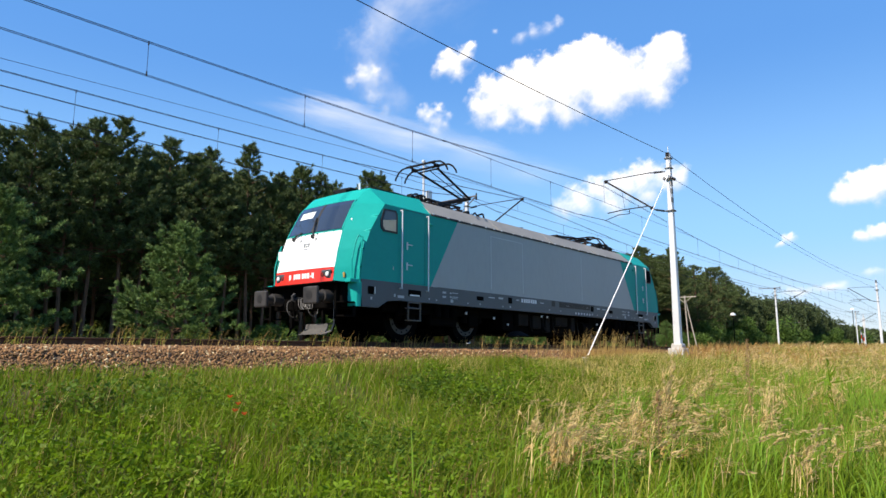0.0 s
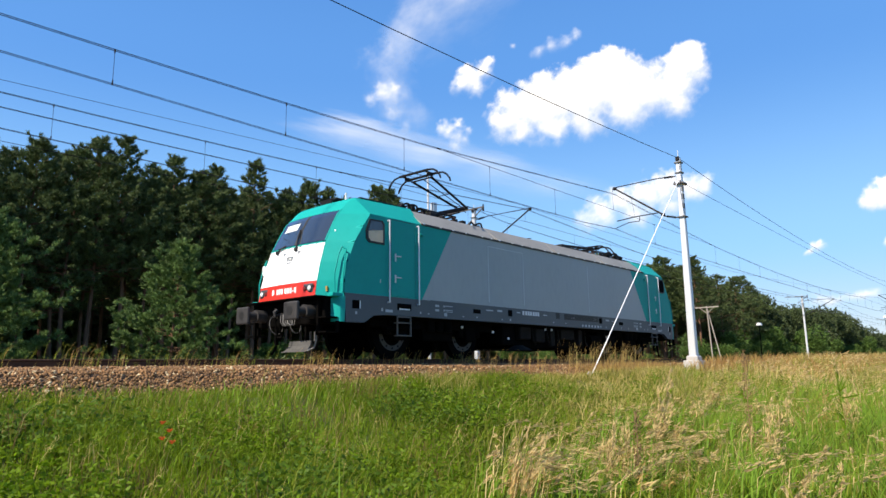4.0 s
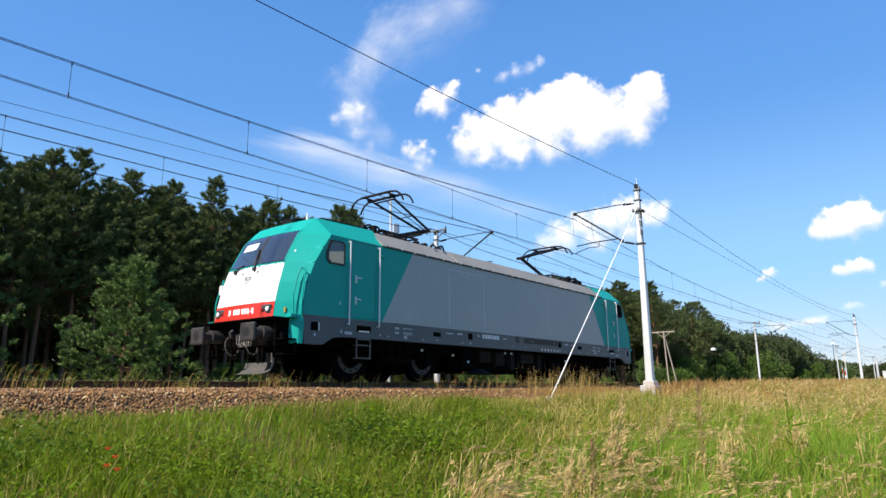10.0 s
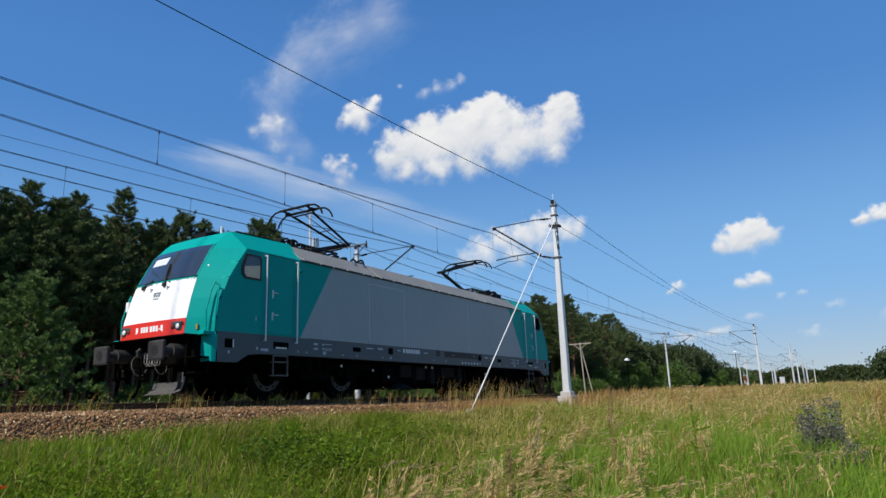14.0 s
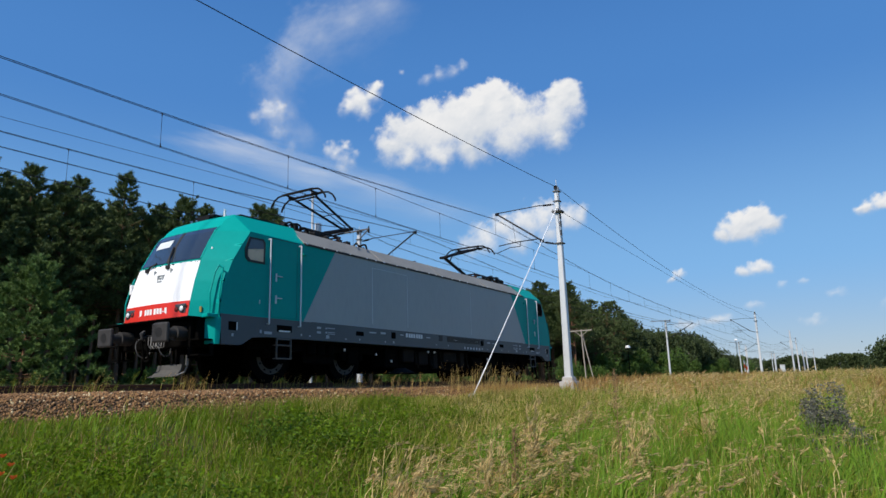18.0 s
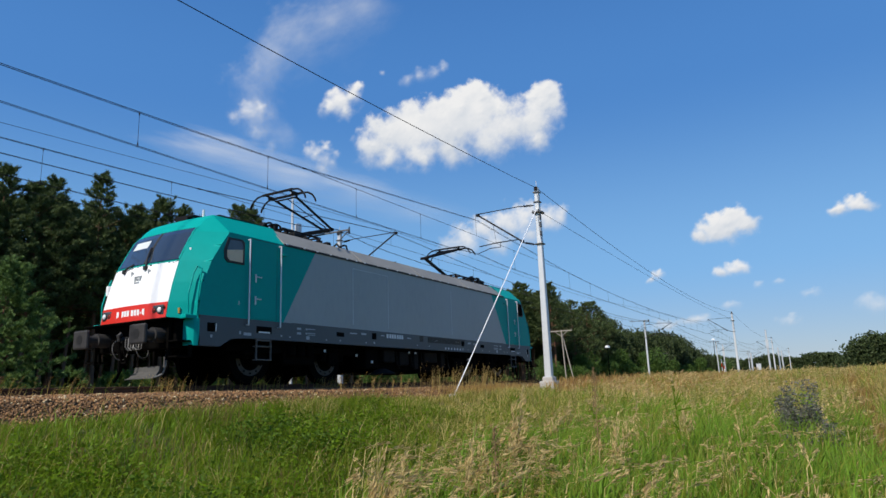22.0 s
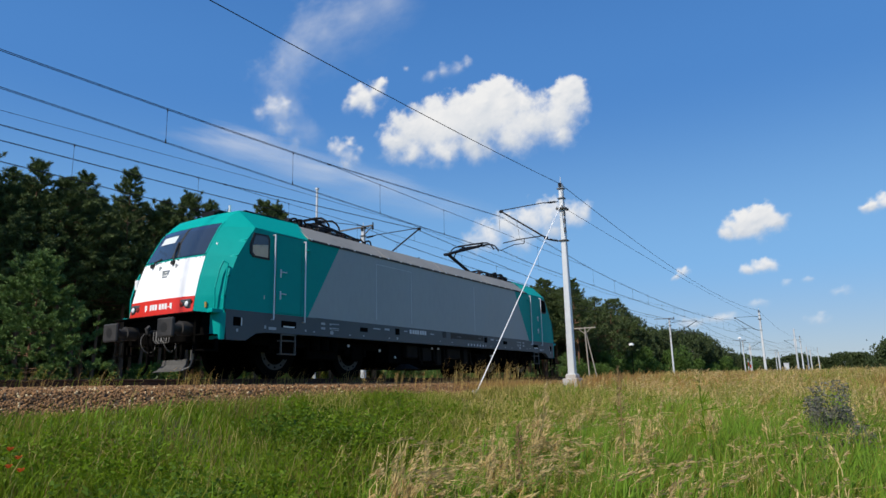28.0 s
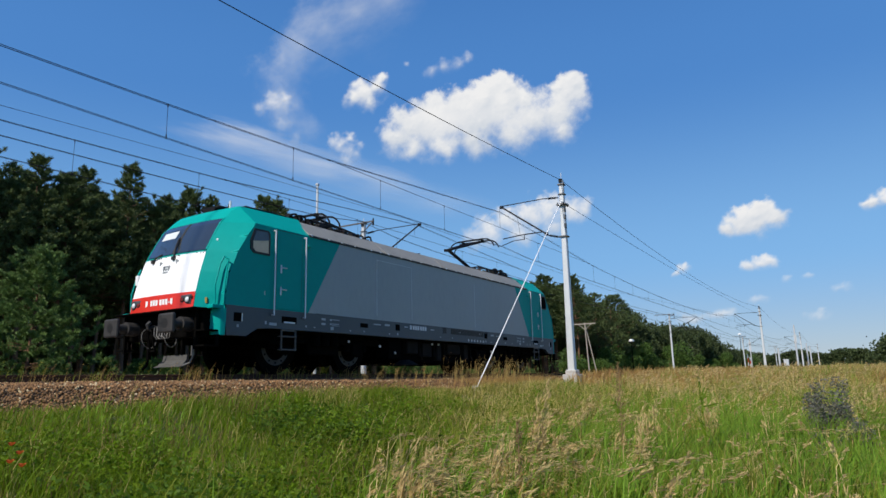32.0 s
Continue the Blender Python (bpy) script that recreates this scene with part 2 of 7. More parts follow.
def box(bm, x0, x1, y0, y1, z0, z1, bevel=0.0):
    made = bmesh.ops.create_cube(bm, size=1.0, matrix=Matrix.LocRotScale(((x0 + x1) / 2, (y0 + y1) / 2, (z0 + z1) / 2), None, (abs(x1 - x0), abs(y1 - y0), abs(z1 - z0))))
    if bevel:
        edges = list({e for v in made["verts"] for e in v.link_edges})
        bmesh.ops.bevel(bm, geom=edges, offset=bevel, segments=2, affect="EDGES", profile=0.5)
    return bm


def B(*args, **kw):
    return box(bmesh.new(), *args, **kw)


def rod(bm, p, q, r, n=8, r2=None):
    p, q = Vector(p), Vector(q)
    d = q - p
    m = Matrix.Translation((p + q) / 2) @ d.to_track_quat("Z", "Y").to_matrix().to_4x4()
    bmesh.ops.create_cone(bm, cap_ends=True, segments=n, radius1=r, radius2=r if r2 is None else r2, depth=d.length, matrix=m)
    return bm


def R(*args, **kw):
    return rod(bmesh.new(), *args, **kw)


def tube(bm, pts, r, n=6):
    for a, b in zip(pts, pts[1:]):
        rod(bm, a, b, r, n)
    for p in pts[1:-1]:
        bmesh.ops.create_icosphere(bm, subdivisions=1, radius=r * 1.02, matrix=Matrix.Translation(p))
    return bm


def T(pts, r, n=6):
    return tube(bmesh.new(), pts, r, n)


def poly(bm, pts):
    return bm.faces.new([bm.verts.new(p) for p in pts])


def slab(pts, depth):
    """A flat polygon given thickness, backwards from the side from which it runs anticlockwise."""
    bm = bmesh.new()
    pts = [Vector(p) for p in pts]
    n = sum((a.cross(c) for a, c in zip(pts, pts[1:] + pts[:1])), Vector()).normalized()
    top = [bm.verts.new(p) for p in pts]
    low = [bm.verts.new(p - n * depth) for p in pts]
    bm.faces.new(top)
    bm.faces.new(low[::-1])
    for k in range(len(pts)):
        bm.faces.new((top[k - 1], low[k - 1], low[k], top[k]))
    return bm


def arrays(name, verts, faces, material, parent=None):
    """A mesh from numpy arrays: verts (n, 3) and triangles or quads (m, k)."""
    me = bpy.data.meshes.new(name)
    k = faces.shape[1]
    me.vertices.add(len(verts))
    me.vertices.foreach_set("co", np.ascontiguousarray(verts, np.float32).ravel())
    me.loops.add(faces.size)
    me.loops.foreach_set("vertex_index", np.ascontiguousarray(faces, np.int32).ravel())
    me.polygons.add(len(faces))
    me.polygons.foreach_set("loop_start", np.arange(len(faces), dtype=np.int32) * k)
    me.update(calc_edges=True)
    me.validate()
    me.materials.append(material)
    ob = new(name, me)
    ob.parent = parent
    return ob


rng = np.random.default_rng(7)


def sstep(a, b, x):
    u = np.clip((x - a) / (b - a), 0, 1)
    return u * u * (3 - 2 * u)


# ---- ground ----
PROFILE_Y = np.array([-400, -60, -14, -9, -7.4, -6.0, -4.8, -3.7, -3.1, 7.3, 8.2, 12, 40, 400.0])
PROFILE_Z = np.array([-1.2, -1.5, -1.68, -1.72, -1.62, -1.30, -0.98, -0.62, -0.55, -0.55, -0.40, -0.15, 0.0, 0.5])


def height(x, y):
    """The lie of the land: a bank down from the track to a shallow trough that rises to a field."""
    low = np.interp(y, PROFILE_Y, PROFILE_Z)
    high = np.interp(y, [-400, -40, -8, -3.4, -3.0, 7.3, 8.2, 40, 400], [0.0, -0.25, -0.42, -0.36, -0.5, -0.5, -0.2, 0.1, 0.5])
    s = sstep(-9.0, 26.0, x)
    z = low * (1 - s) + high * s
    z = z + 0.42 * sstep(22, 90, x) * (y < -3.2)
    lump = 0.05 * np.sin(x * 1.3 + 0.7 * y) + 0.04 * np.sin(2.1 * y - 0.9 * x + 1.0)
    return z + lump * ((y < -3.6) | (y > 8.5)) * sstep(4000, 100, np.hypot(x, y))


gx = np.concatenate([-np.geomspace(4000, 12, 26), np.linspace(-11, 34, 91), np.geomspace(35, 4000, 40)])
gy = np.concatenate([-np.geomspace(4000, 15, 26), np.linspace(-14.5, 10, 80), np.geomspace(10.5, 4000, 34)])
GX, GY = np.meshgrid(gx, gy, indexing="ij")
gv = np.stack([GX, GY, height(GX, GY)], -1).reshape(-1, 3)
ii = np.arange(GX.size).reshape(GX.shape)
gf = np.stack([ii[:-1, :-1], ii[1:, :-1], ii[1:, 1:], ii[:-1, 1:]], -1).reshape(-1, 4)
ground = tagged(arrays("ground", gv, gf, M_GROUND), "grassy soil sloping from the railway bank to the field", "ground", kind="structure")
ground.data.shade_smooth()

# ---- track ----
RAIL_TOP = 0.07
TRACKS = (0.0, 4.15)
bm = bmesh.new()
sec = [(-3.35, -0.75), (-2.75, -0.42), (-2.25, -0.17), (-1.6, -0.10), (1.6, -0.10), (2.08, -0.16), (2.55, -0.10), (5.75, -0.10), (6.4, -0.17), (7.6, -0.75)]
prev = None
for x in np.concatenate([np.linspace(-90, -12, 14), np.linspace(-11, 24, 71), np.linspace(26, 420, 50)]):
    row = [bm.verts.new((x, y + 0.04 * noise.noise((x * 0.9, y * 3, 1)), z - 0.012 + 0.014 * noise.noise((x * 2, y * 2, 0)))) for y, z in sec]
    if prev:
        for a in range(len(sec) - 1):
            bm.faces.new((prev[a], row[a], row[a + 1], prev[a + 1]))
    prev = row
bed = tagged(part("ballast_bed", bm, M_BALLAST), "bed of brown crushed stone under two railway tracks", "ballast", kind="structure")

prof = [(-0.075, 0), (0.075, 0), (0.075, 0.012), (0.012, 0.032), (0.009, 0.13), (0.036, 0.142), (0.036, 0.166), (0.028, 0.172), (-0.028, 0.172), (-0.036, 0.166), (-0.036, 0.142), (-0.009, 0.13), (-0.012, 0.032), (-0.075, 0.012)]
for ty in TRACKS:
    for side in (-0.753, 0.753):
        bm = bmesh.new()
        ends = []
        for x in (-90, 420):
            ends.append([bm.verts.new((x, ty + side + a, RAIL_TOP - 0.172 + b)) for a, b in prof])
        for a in range(len(prof)):
            b = (a + 1) % len(prof)
            bm.faces.new((ends[0][a], ends[0][b], ends[1][b], ends[1][a]))
        tagged(part("rail", bm, M_RAIL), "rust-brown steel rail on ballast", "rail", "rails", "structure")
bm = B(-0.13, 0.13, -1.25, 1.25, -0.30, -0.098, bevel=0.02)
sleeper = part("sleeper", bm, M_CONCRETE)
tagged(sleeper, "weathered concrete sleeper sunk in ballast", "sleeper", "sleepers under the rails")
sleeper.matrix_basis = pose(-8.6, TRACKS[0], 0)
for ty in TRACKS:
    for k in range(70):
        if ty or k:
            o = again(sleeper, pose(-8.6 + 0.6 * k, ty, 0), None)
            tagged(o, "weathered concrete sleeper sunk in ballast", "sleeper", "sleepers under the rails")


def stones(name, n, xs, ys, zf, size, material, label):
    """Loose angular stones, joined."""
    base = np.array([(1, 0, 0), (-1, 0, 0), (0, 1, 0), (0, -1, 0), (0, 0, 1), (0, 0, -1)], float)
    tri = np.array([(0, 2, 4), (2, 1, 4), (1, 3, 4), (3, 0, 4), (2, 0, 5), (1, 2, 5), (3, 1, 5), (0, 3, 5)])
    x, y = rng.uniform(*xs, n), rng.uniform(*ys, n)
    z = np.array(zf(x, y)) + 0.010 + 0.025 * rng.uniform(0, 1, n) ** 2
    s = rng.uniform(0.55, 1.25, (n, 1, 1)) * size
    q = rng.normal(size=(n, 3, 3))
    q, _ = np.linalg.qr(q)
    v = (base[None] * rng.uniform(0.65, 1.25, (n, 6, 1)) + rng.normal(0, 0.16, (n, 6, 3))) * s * np.array([1.2, 1.0, 0.75])
    v = v @ q + np.stack([x, y, z], -1)[:, None]
    f = tri[None] + 6 * np.arange(n)[:, None, None]
    return tagged(arrays(name, v.reshape(-1, 3), f.reshape(-1, 3), material), label, "stones", kind="stuff")


def bed_z(x, y):
    return np.interp(y, [a for a, _ in sec], [b for _, b in sec]) + 0.0


stones("ballast_stones", 46000, (-12, 13), (-3.25, -0.95), bed_z, 0.025, M_STONE, "loose brown crushed stones of the ballast shoulder")
stones("pale_ballast_stones", 2300, (-13, 17), (-3.2, -1.0), bed_z, 0.027, M_PALESTONE, "scattered pale crushed stones on the ballast shoulder")
stones("far_ballast_stones", 9000, (13, 60), (-3.2, -1.0), bed_z, 0.06, M_STONE, "brown crushed stones of the far ballast")
pebbles = []
for k in range(7):
    bm = bmesh.new()
    for q in rng.normal(size=(11, 3)):
        q *= 0.05 * rng.uniform(0.8, 1.15) / np.linalg.norm(q)
        bm.verts.new((q[0] * 1.15, q[1], q[2] * 0.7))
    bmesh.ops.convex_hull(bm, input=bm.verts)
    for q in [q for q in bm.verts if not q.link_faces]:
        bm.verts.remove(q)
    pebbles.append(part("stone", bm, M_STONE if k < 6 else M_PALESTONE, bed))
for k in range(290):
    x, y = rng.uniform(-8.5, 6.5), rng.uniform(-3.0, -1.0)
    m = Matrix.Translation((x, y, float(bed_z(x, y)) + 0.025)) @ pose(0, 0, 0, rng.uniform(-40, 40), rng.uniform(-40, 40), rng.uniform(0, 360)) @ Matrix.Scale(rng.uniform(0.5, 0.95), 4)
    if k < 7:
        pebbles[k].matrix_basis = m
    else:
        again(pebbles[k % 7], m, bed)

# ---- locomotive ----
LOCO_MID = 9.45
S = 1.49
loco = tagged(empty("electric_locomotive"), "teal and blue-grey electric locomotive with white and red front", "locomotive")
TURNED = Matrix.Translation((2 * LOCO_MID, 0, 0)) @ pose(0, 0, 0, 0, 0, 180)

TWIN = {}


def both(ob):
    """The same part at the other end of the locomotive."""
    if ob.parent.name in TWIN:
        o = again(ob, ob.matrix_basis, TWIN[ob.parent.name])
    else:
        o = again(ob, TURNED @ ob.matrix_basis, loco)
        TWIN[ob.name] = o
    if "kind" in ob:
        o["kind"] = ob["kind"]
    return ob


def grid_faces(bm, rows):
    vs = [[bm.verts.new(p) for p in row] for row in rows]
    for a, b in zip(vs, vs[1:]):
        for k in range(len(a) - 1):
            bm.faces.new((a[k], a[k + 1], b[k + 1], b[k]))
    return bm


# levels of the nose: height, front x at its edge, half width of the front, x at which the side begins
NOSE = [(1.37, 0.53, 1.03, 0.90), (1.71, 0.57, 1.03, 0.92), (2.12, 0.66, 1.02, 1.00), (2.57, 0.80, 1.00, 1.18), (2.95, 0.99, 0.99, 1.42), (3.26, 1.165, 0.98, 1.64)]


def nose_x(z):
    return float(np.interp(z, [r[0] for r in NOSE], [r[1] for r in NOSE])) + 0.883 * max(0.0, z - 3.26)


def nose_w(z):
    return float(np.interp(z, [r[0] for r in NOSE], [r[2] for r in NOSE]))


def front(z, u, out=0.0):
    """A point of the bowed front: u runs from -1 to 1 across it."""
    return (nose_x(z) - 0.075 * (1 - u * u) - out, u * nose_w(z), z)


def front_panel(zs, us, out=0.0, depth=0.05):
    bm = bmesh.new()
    grid_faces(bm, [[front(z, u, out) for u in us] for z in zs])
    g = bmesh.ops.extrude_face_region(bm, geom=bm.faces[:])
    for v in g["geom"]:
        if isinstance(v, bmesh.types.BMVert):
            v.co.x += depth
    return bm


US = [k / 6 for k in range(-6, 7)]
# teal shell: corner panels, sides, sloping roof edges and cab roof
bm = bmesh.new()
for sg in (-1, 1):
    zs = np.unique(np.concatenate([np.linspace(1.37, 3.26, 22), [r[0] for r in NOSE]]))
    row = lambda k, z: float(np.interp(z, [r[0] for r in NOSE], [r[k] for r in NOSE]))  # noqa: E731
    grid_faces(bm, [[(row(1, z) * (1 - c) + (row(3, z) + 0.03) * c, sg * (row(2, z) * (1 - c) + S * c), z) for c in (0, 0.25, 0.5, 0.75, 1)] for z in zs])
    # lower corner under the front
    grid_faces(bm, [[(0.76, sg * 1.27, z), (0.79, sg * 1.36, z), (0.85, sg * (S - 0.02), z), (0.93, sg * S, z), (0.95 if z < 1.0 else 0.97, sg * S, z)] for z in (0.83, 1.1, 1.37)])
    # side of the cab up to the slanting colour edge
    side = [(z, xs + 0.03) for z, _, _, xs in NOSE]
    lo = [(x, sg * S, z) for z, x in side if z > 1.4]
    x0 = float(np.interp(1.44, [a for a, _ in side], [b for _, b in side]))
    ring = [(x0, sg * S, 1.44), *lo, (4.44, sg * S, 3.26), (3.33, sg * S, 1.44)]
    poly(bm, ring)
    # roof slope and cab end
    poly(bm, [(1.67, sg * S, 3.26), (3.33, sg * S, 3.26), (3.46, sg * 1.0, 3.75), (1.62, sg * 1.0, 3.71)])
    poly(bm, [(1.165, sg * 0.98, 3.26), (1.67, sg * S, 3.26), (1.62, sg * 1.0, 3.71), (1.43, sg * 0.965, 3.56)])
# brow over the windscreen and the roof
grid_faces(bm, [[(x - 0.06 * (1 - u * u), u * w, z) for u in US] for x, w, z in ((1.165, 0.98, 3.26), (1.43, 0.965, 3.56), (1.62, 1.0, 3.71), (2.4, 1.0, 3.745), (3.46, 1.0, 3.75))])
poly(bm, [(3.46, -1.0, 3.75), (3.46, 1.0, 3.75), (3.33, S, 3.26), (3.33, -S, 3.26)])
bmesh.ops.remove_doubles(bm, verts=bm.verts, dist=0.004)
bmesh.ops.recalc_face_normals(bm, faces=bm.faces)
sharp = [e for e in bm.edges if len(e.link_faces) == 2 and e.calc_face_angle(0) > radians(28)]
bmesh.ops.bevel(bm, geom=sharp, offset=0.022, segments=2, affect="EDGES", profile=0.6)
cab = both(part("cab", bm, M_TEAL, loco, "teal painted cab shell", smooth=True))
cab.data.set_sharp_from_angle(angle=radians(14))
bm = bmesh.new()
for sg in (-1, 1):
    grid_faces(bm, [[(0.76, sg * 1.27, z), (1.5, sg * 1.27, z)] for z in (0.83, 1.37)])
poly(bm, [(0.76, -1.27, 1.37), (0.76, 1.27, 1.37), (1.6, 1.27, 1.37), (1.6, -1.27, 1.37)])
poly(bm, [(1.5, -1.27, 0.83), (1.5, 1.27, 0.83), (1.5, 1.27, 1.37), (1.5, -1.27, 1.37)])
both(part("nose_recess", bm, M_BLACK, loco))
white = both(part("front_panel", front_panel([1.71, 1.9, 2.12, 2.35, 2.57], US, 0.004), M_WHITE, loco, "plain white front panel"))
band = both(part("lamp_band", front_panel([1.37, 1.54, 1.71], US, 0.010), M_RED, loco, "red band with the lamps"))
both(part("band_ledge", B(0.34, 0.95, -1.30, 1.30, 1.335, 1.366, bevel=0.012), M_BLACK, loco))
# windscreen: two panes with a bar and a black rim
for a, b, nm in ((-0.955, -0.03, "windscreen"), (0.03, 0.955, "windscreen")):
    both(part(nm, front_panel([2.62, 2.80, 3.0, 3.26, 3.365], [a + (b - a) * k / 4 for k in range(5)], 0.004, 0.03), M_GLASS, loco, "dark tinted windscreen pane"))
for nm, rm, spans in (("windscreen_rim", M_TEAL, ((2.57, 2.60, -1, 1), (3.365, 3.395, -1, 1), (2.62, 3.26, -1, -0.965), (3.26, 3.365, -1, -0.965), (2.62, 3.26, 0.965, 1), (3.26, 3.365, 0.965, 1))), ("windscreen_bar", M_RUBBER, ((2.62, 3.26, -0.035, 0.045), (3.26, 3.365, -0.035, 0.045)))):
    rim = bmesh.new()
    for z0, z1, u0, u1 in spans:
        grid_faces(rim, [[front(z0 + (z1 - z0) * j / 3, u0 + (u1 - u0) * k / 6, 0.009) for k in range(7)] for j in range(4)])
    both(part(nm, rim, rm, loco))
# pale patch on one pane, painted as the reflected sky
blind = front_panel([3.03, 3.21], [0.24 + 0.108 * k for k in range(6)], 0.007, 0.003)
part("sun_blind", blind, M_SKYPATCH, loco, "pale patch painted as sky reflected in the windscreen")
for u0, u1, tilt in ((0.60, 0.34, 0.10), (-0.12, 0.03, 0.46)):
    p0, p1 = Vector(front(2.54, u0, 0.03)), Vector(front(2.54 + tilt, u1, 0.035))
    wiper = both(part("wiper", T([p0, p0.lerp(p1, 0.5) - Vector((0.02, 0, 0)), p1], 0.020), M_RUBBER, loco, "black windscreen wiper"))
    both(part("wiper_motor", R(Vector(front(2.50, u0, 0.0)), Vector(front(2.50, u0, 0.06)), 0.045, 10), M_RUBBER, wiper))
# lamps
for sg in (-1, 1):
    y = sg * 0.80
    u = y / 1.03
    fx = front(1.55, u)[0]
    both(part("lamp_recess", B(fx - 0.016, fx + 0.02, y - 0.165, y + 0.165, 1.455, 1.655, bevel=0.02), M_SILL, band))
    for dy, r, nm in ((0.075 * sg, 0.058, "headlight"), (-0.085 * sg, 0.042, "tail_light")):
        both(part("lamp_bezel", R((fx - 0.030, y + dy, 1.55), (fx, y + dy, 1.55), r * 1.3, 18), M_RUBBER, band))
        lens = bmesh.new()
        bmesh.ops.create_uvsphere(lens, u_segments=16, v_segments=8, radius=r)
        for q in lens.verts:
            q.co = Vector((fx - 0.028 + q.co.x * 0.45, y + dy + q.co.y, 1.55 + q.co.z))
        both(part(nm, lens, M_LAMP if nm == "headlight" else M_TAIL, band, "round clear headlight" if nm == "headlight" else "small dark red tail light", smooth=True))
    both(part("marker_plate", B(fx - 0.016, fx, sg * 0.965 - 0.03, sg * 0.965 + 0.03, 1.58, 1.64, bevel=0.008), M_RUBBER, loco))


# running number on the band, painted as bars, and the maker's mark as a plain shape
bars = bmesh.new()
for k, (y, w) in enumerate(((0.40, 0.07), (0.23, 0.06), (0.145, 0.07), (0.055, 0.07), (-0.075, 0.07), (-0.165, 0.07), (-0.255, 0.07), (-0.33, 0.035), (-0.405, 0.07))):
    x = front(1.53, y / 1.03)[0]
    box(bars, x - 0.014, x - 0.008, y - w / 2, y + w / 2, 1.465 if w > 0.04 else 1.52, 1.61 if w > 0.04 else 1.55)
both(tagged(part("number_bars", bars, M_WHITE, band, "white painted number bars"), kind="stuff"))
for y, z, w, h in ((0.03, 2.33, 0.20, 0.035), (0.11, 2.26, 0.045, 0.16), (-0.05, 2.26, 0.045, 0.16), (0.03, 2.20, 0.16, 0.035), (0.03, 2.265, 0.07, 0.05), (0.30, 2.40, 0.04, 0.13), (0.275, 2.43, 0.06, 0.04), (-0.24, 2.40, 0.04, 0.13), (-0.265, 2.43, 0.06, 0.04)):
    x = front(z, y)[0]
    both(part("front_mark", B(x - 0.012, x - 0.002, y - w / 2, y + w / 2, z - h / 2, z + h / 2), M_MARK, white, "small dark mark"))
scuff = bmesh.new()
marks_rng = np.random.default_rng(5)
for k in range(34):
    u = marks_rng.uniform(-0.97, 0.97)
    z = 2.572 - 0.035 * marks_rng.uniform(0, 1) ** 2
    x, y, _ = front(z, u, 0.007)
    w, h = marks_rng.uniform(0.012, 0.05), marks_rng.uniform(0.006, 0.022)
    poly(scuff, [(x, y - w, z), (x, y + w * 0.4, z - h * 0.4), (x, y + w, z + h * 0.2), (x + 0.003, y + w * 0.3, z + h), (x + 0.003, y - w * 0.6, z + h * 0.7)])
both(tagged(part("paint_chips", scuff, M_RUBBER, white, "dark chips along the edge of the white paint"), kind="stuff"))
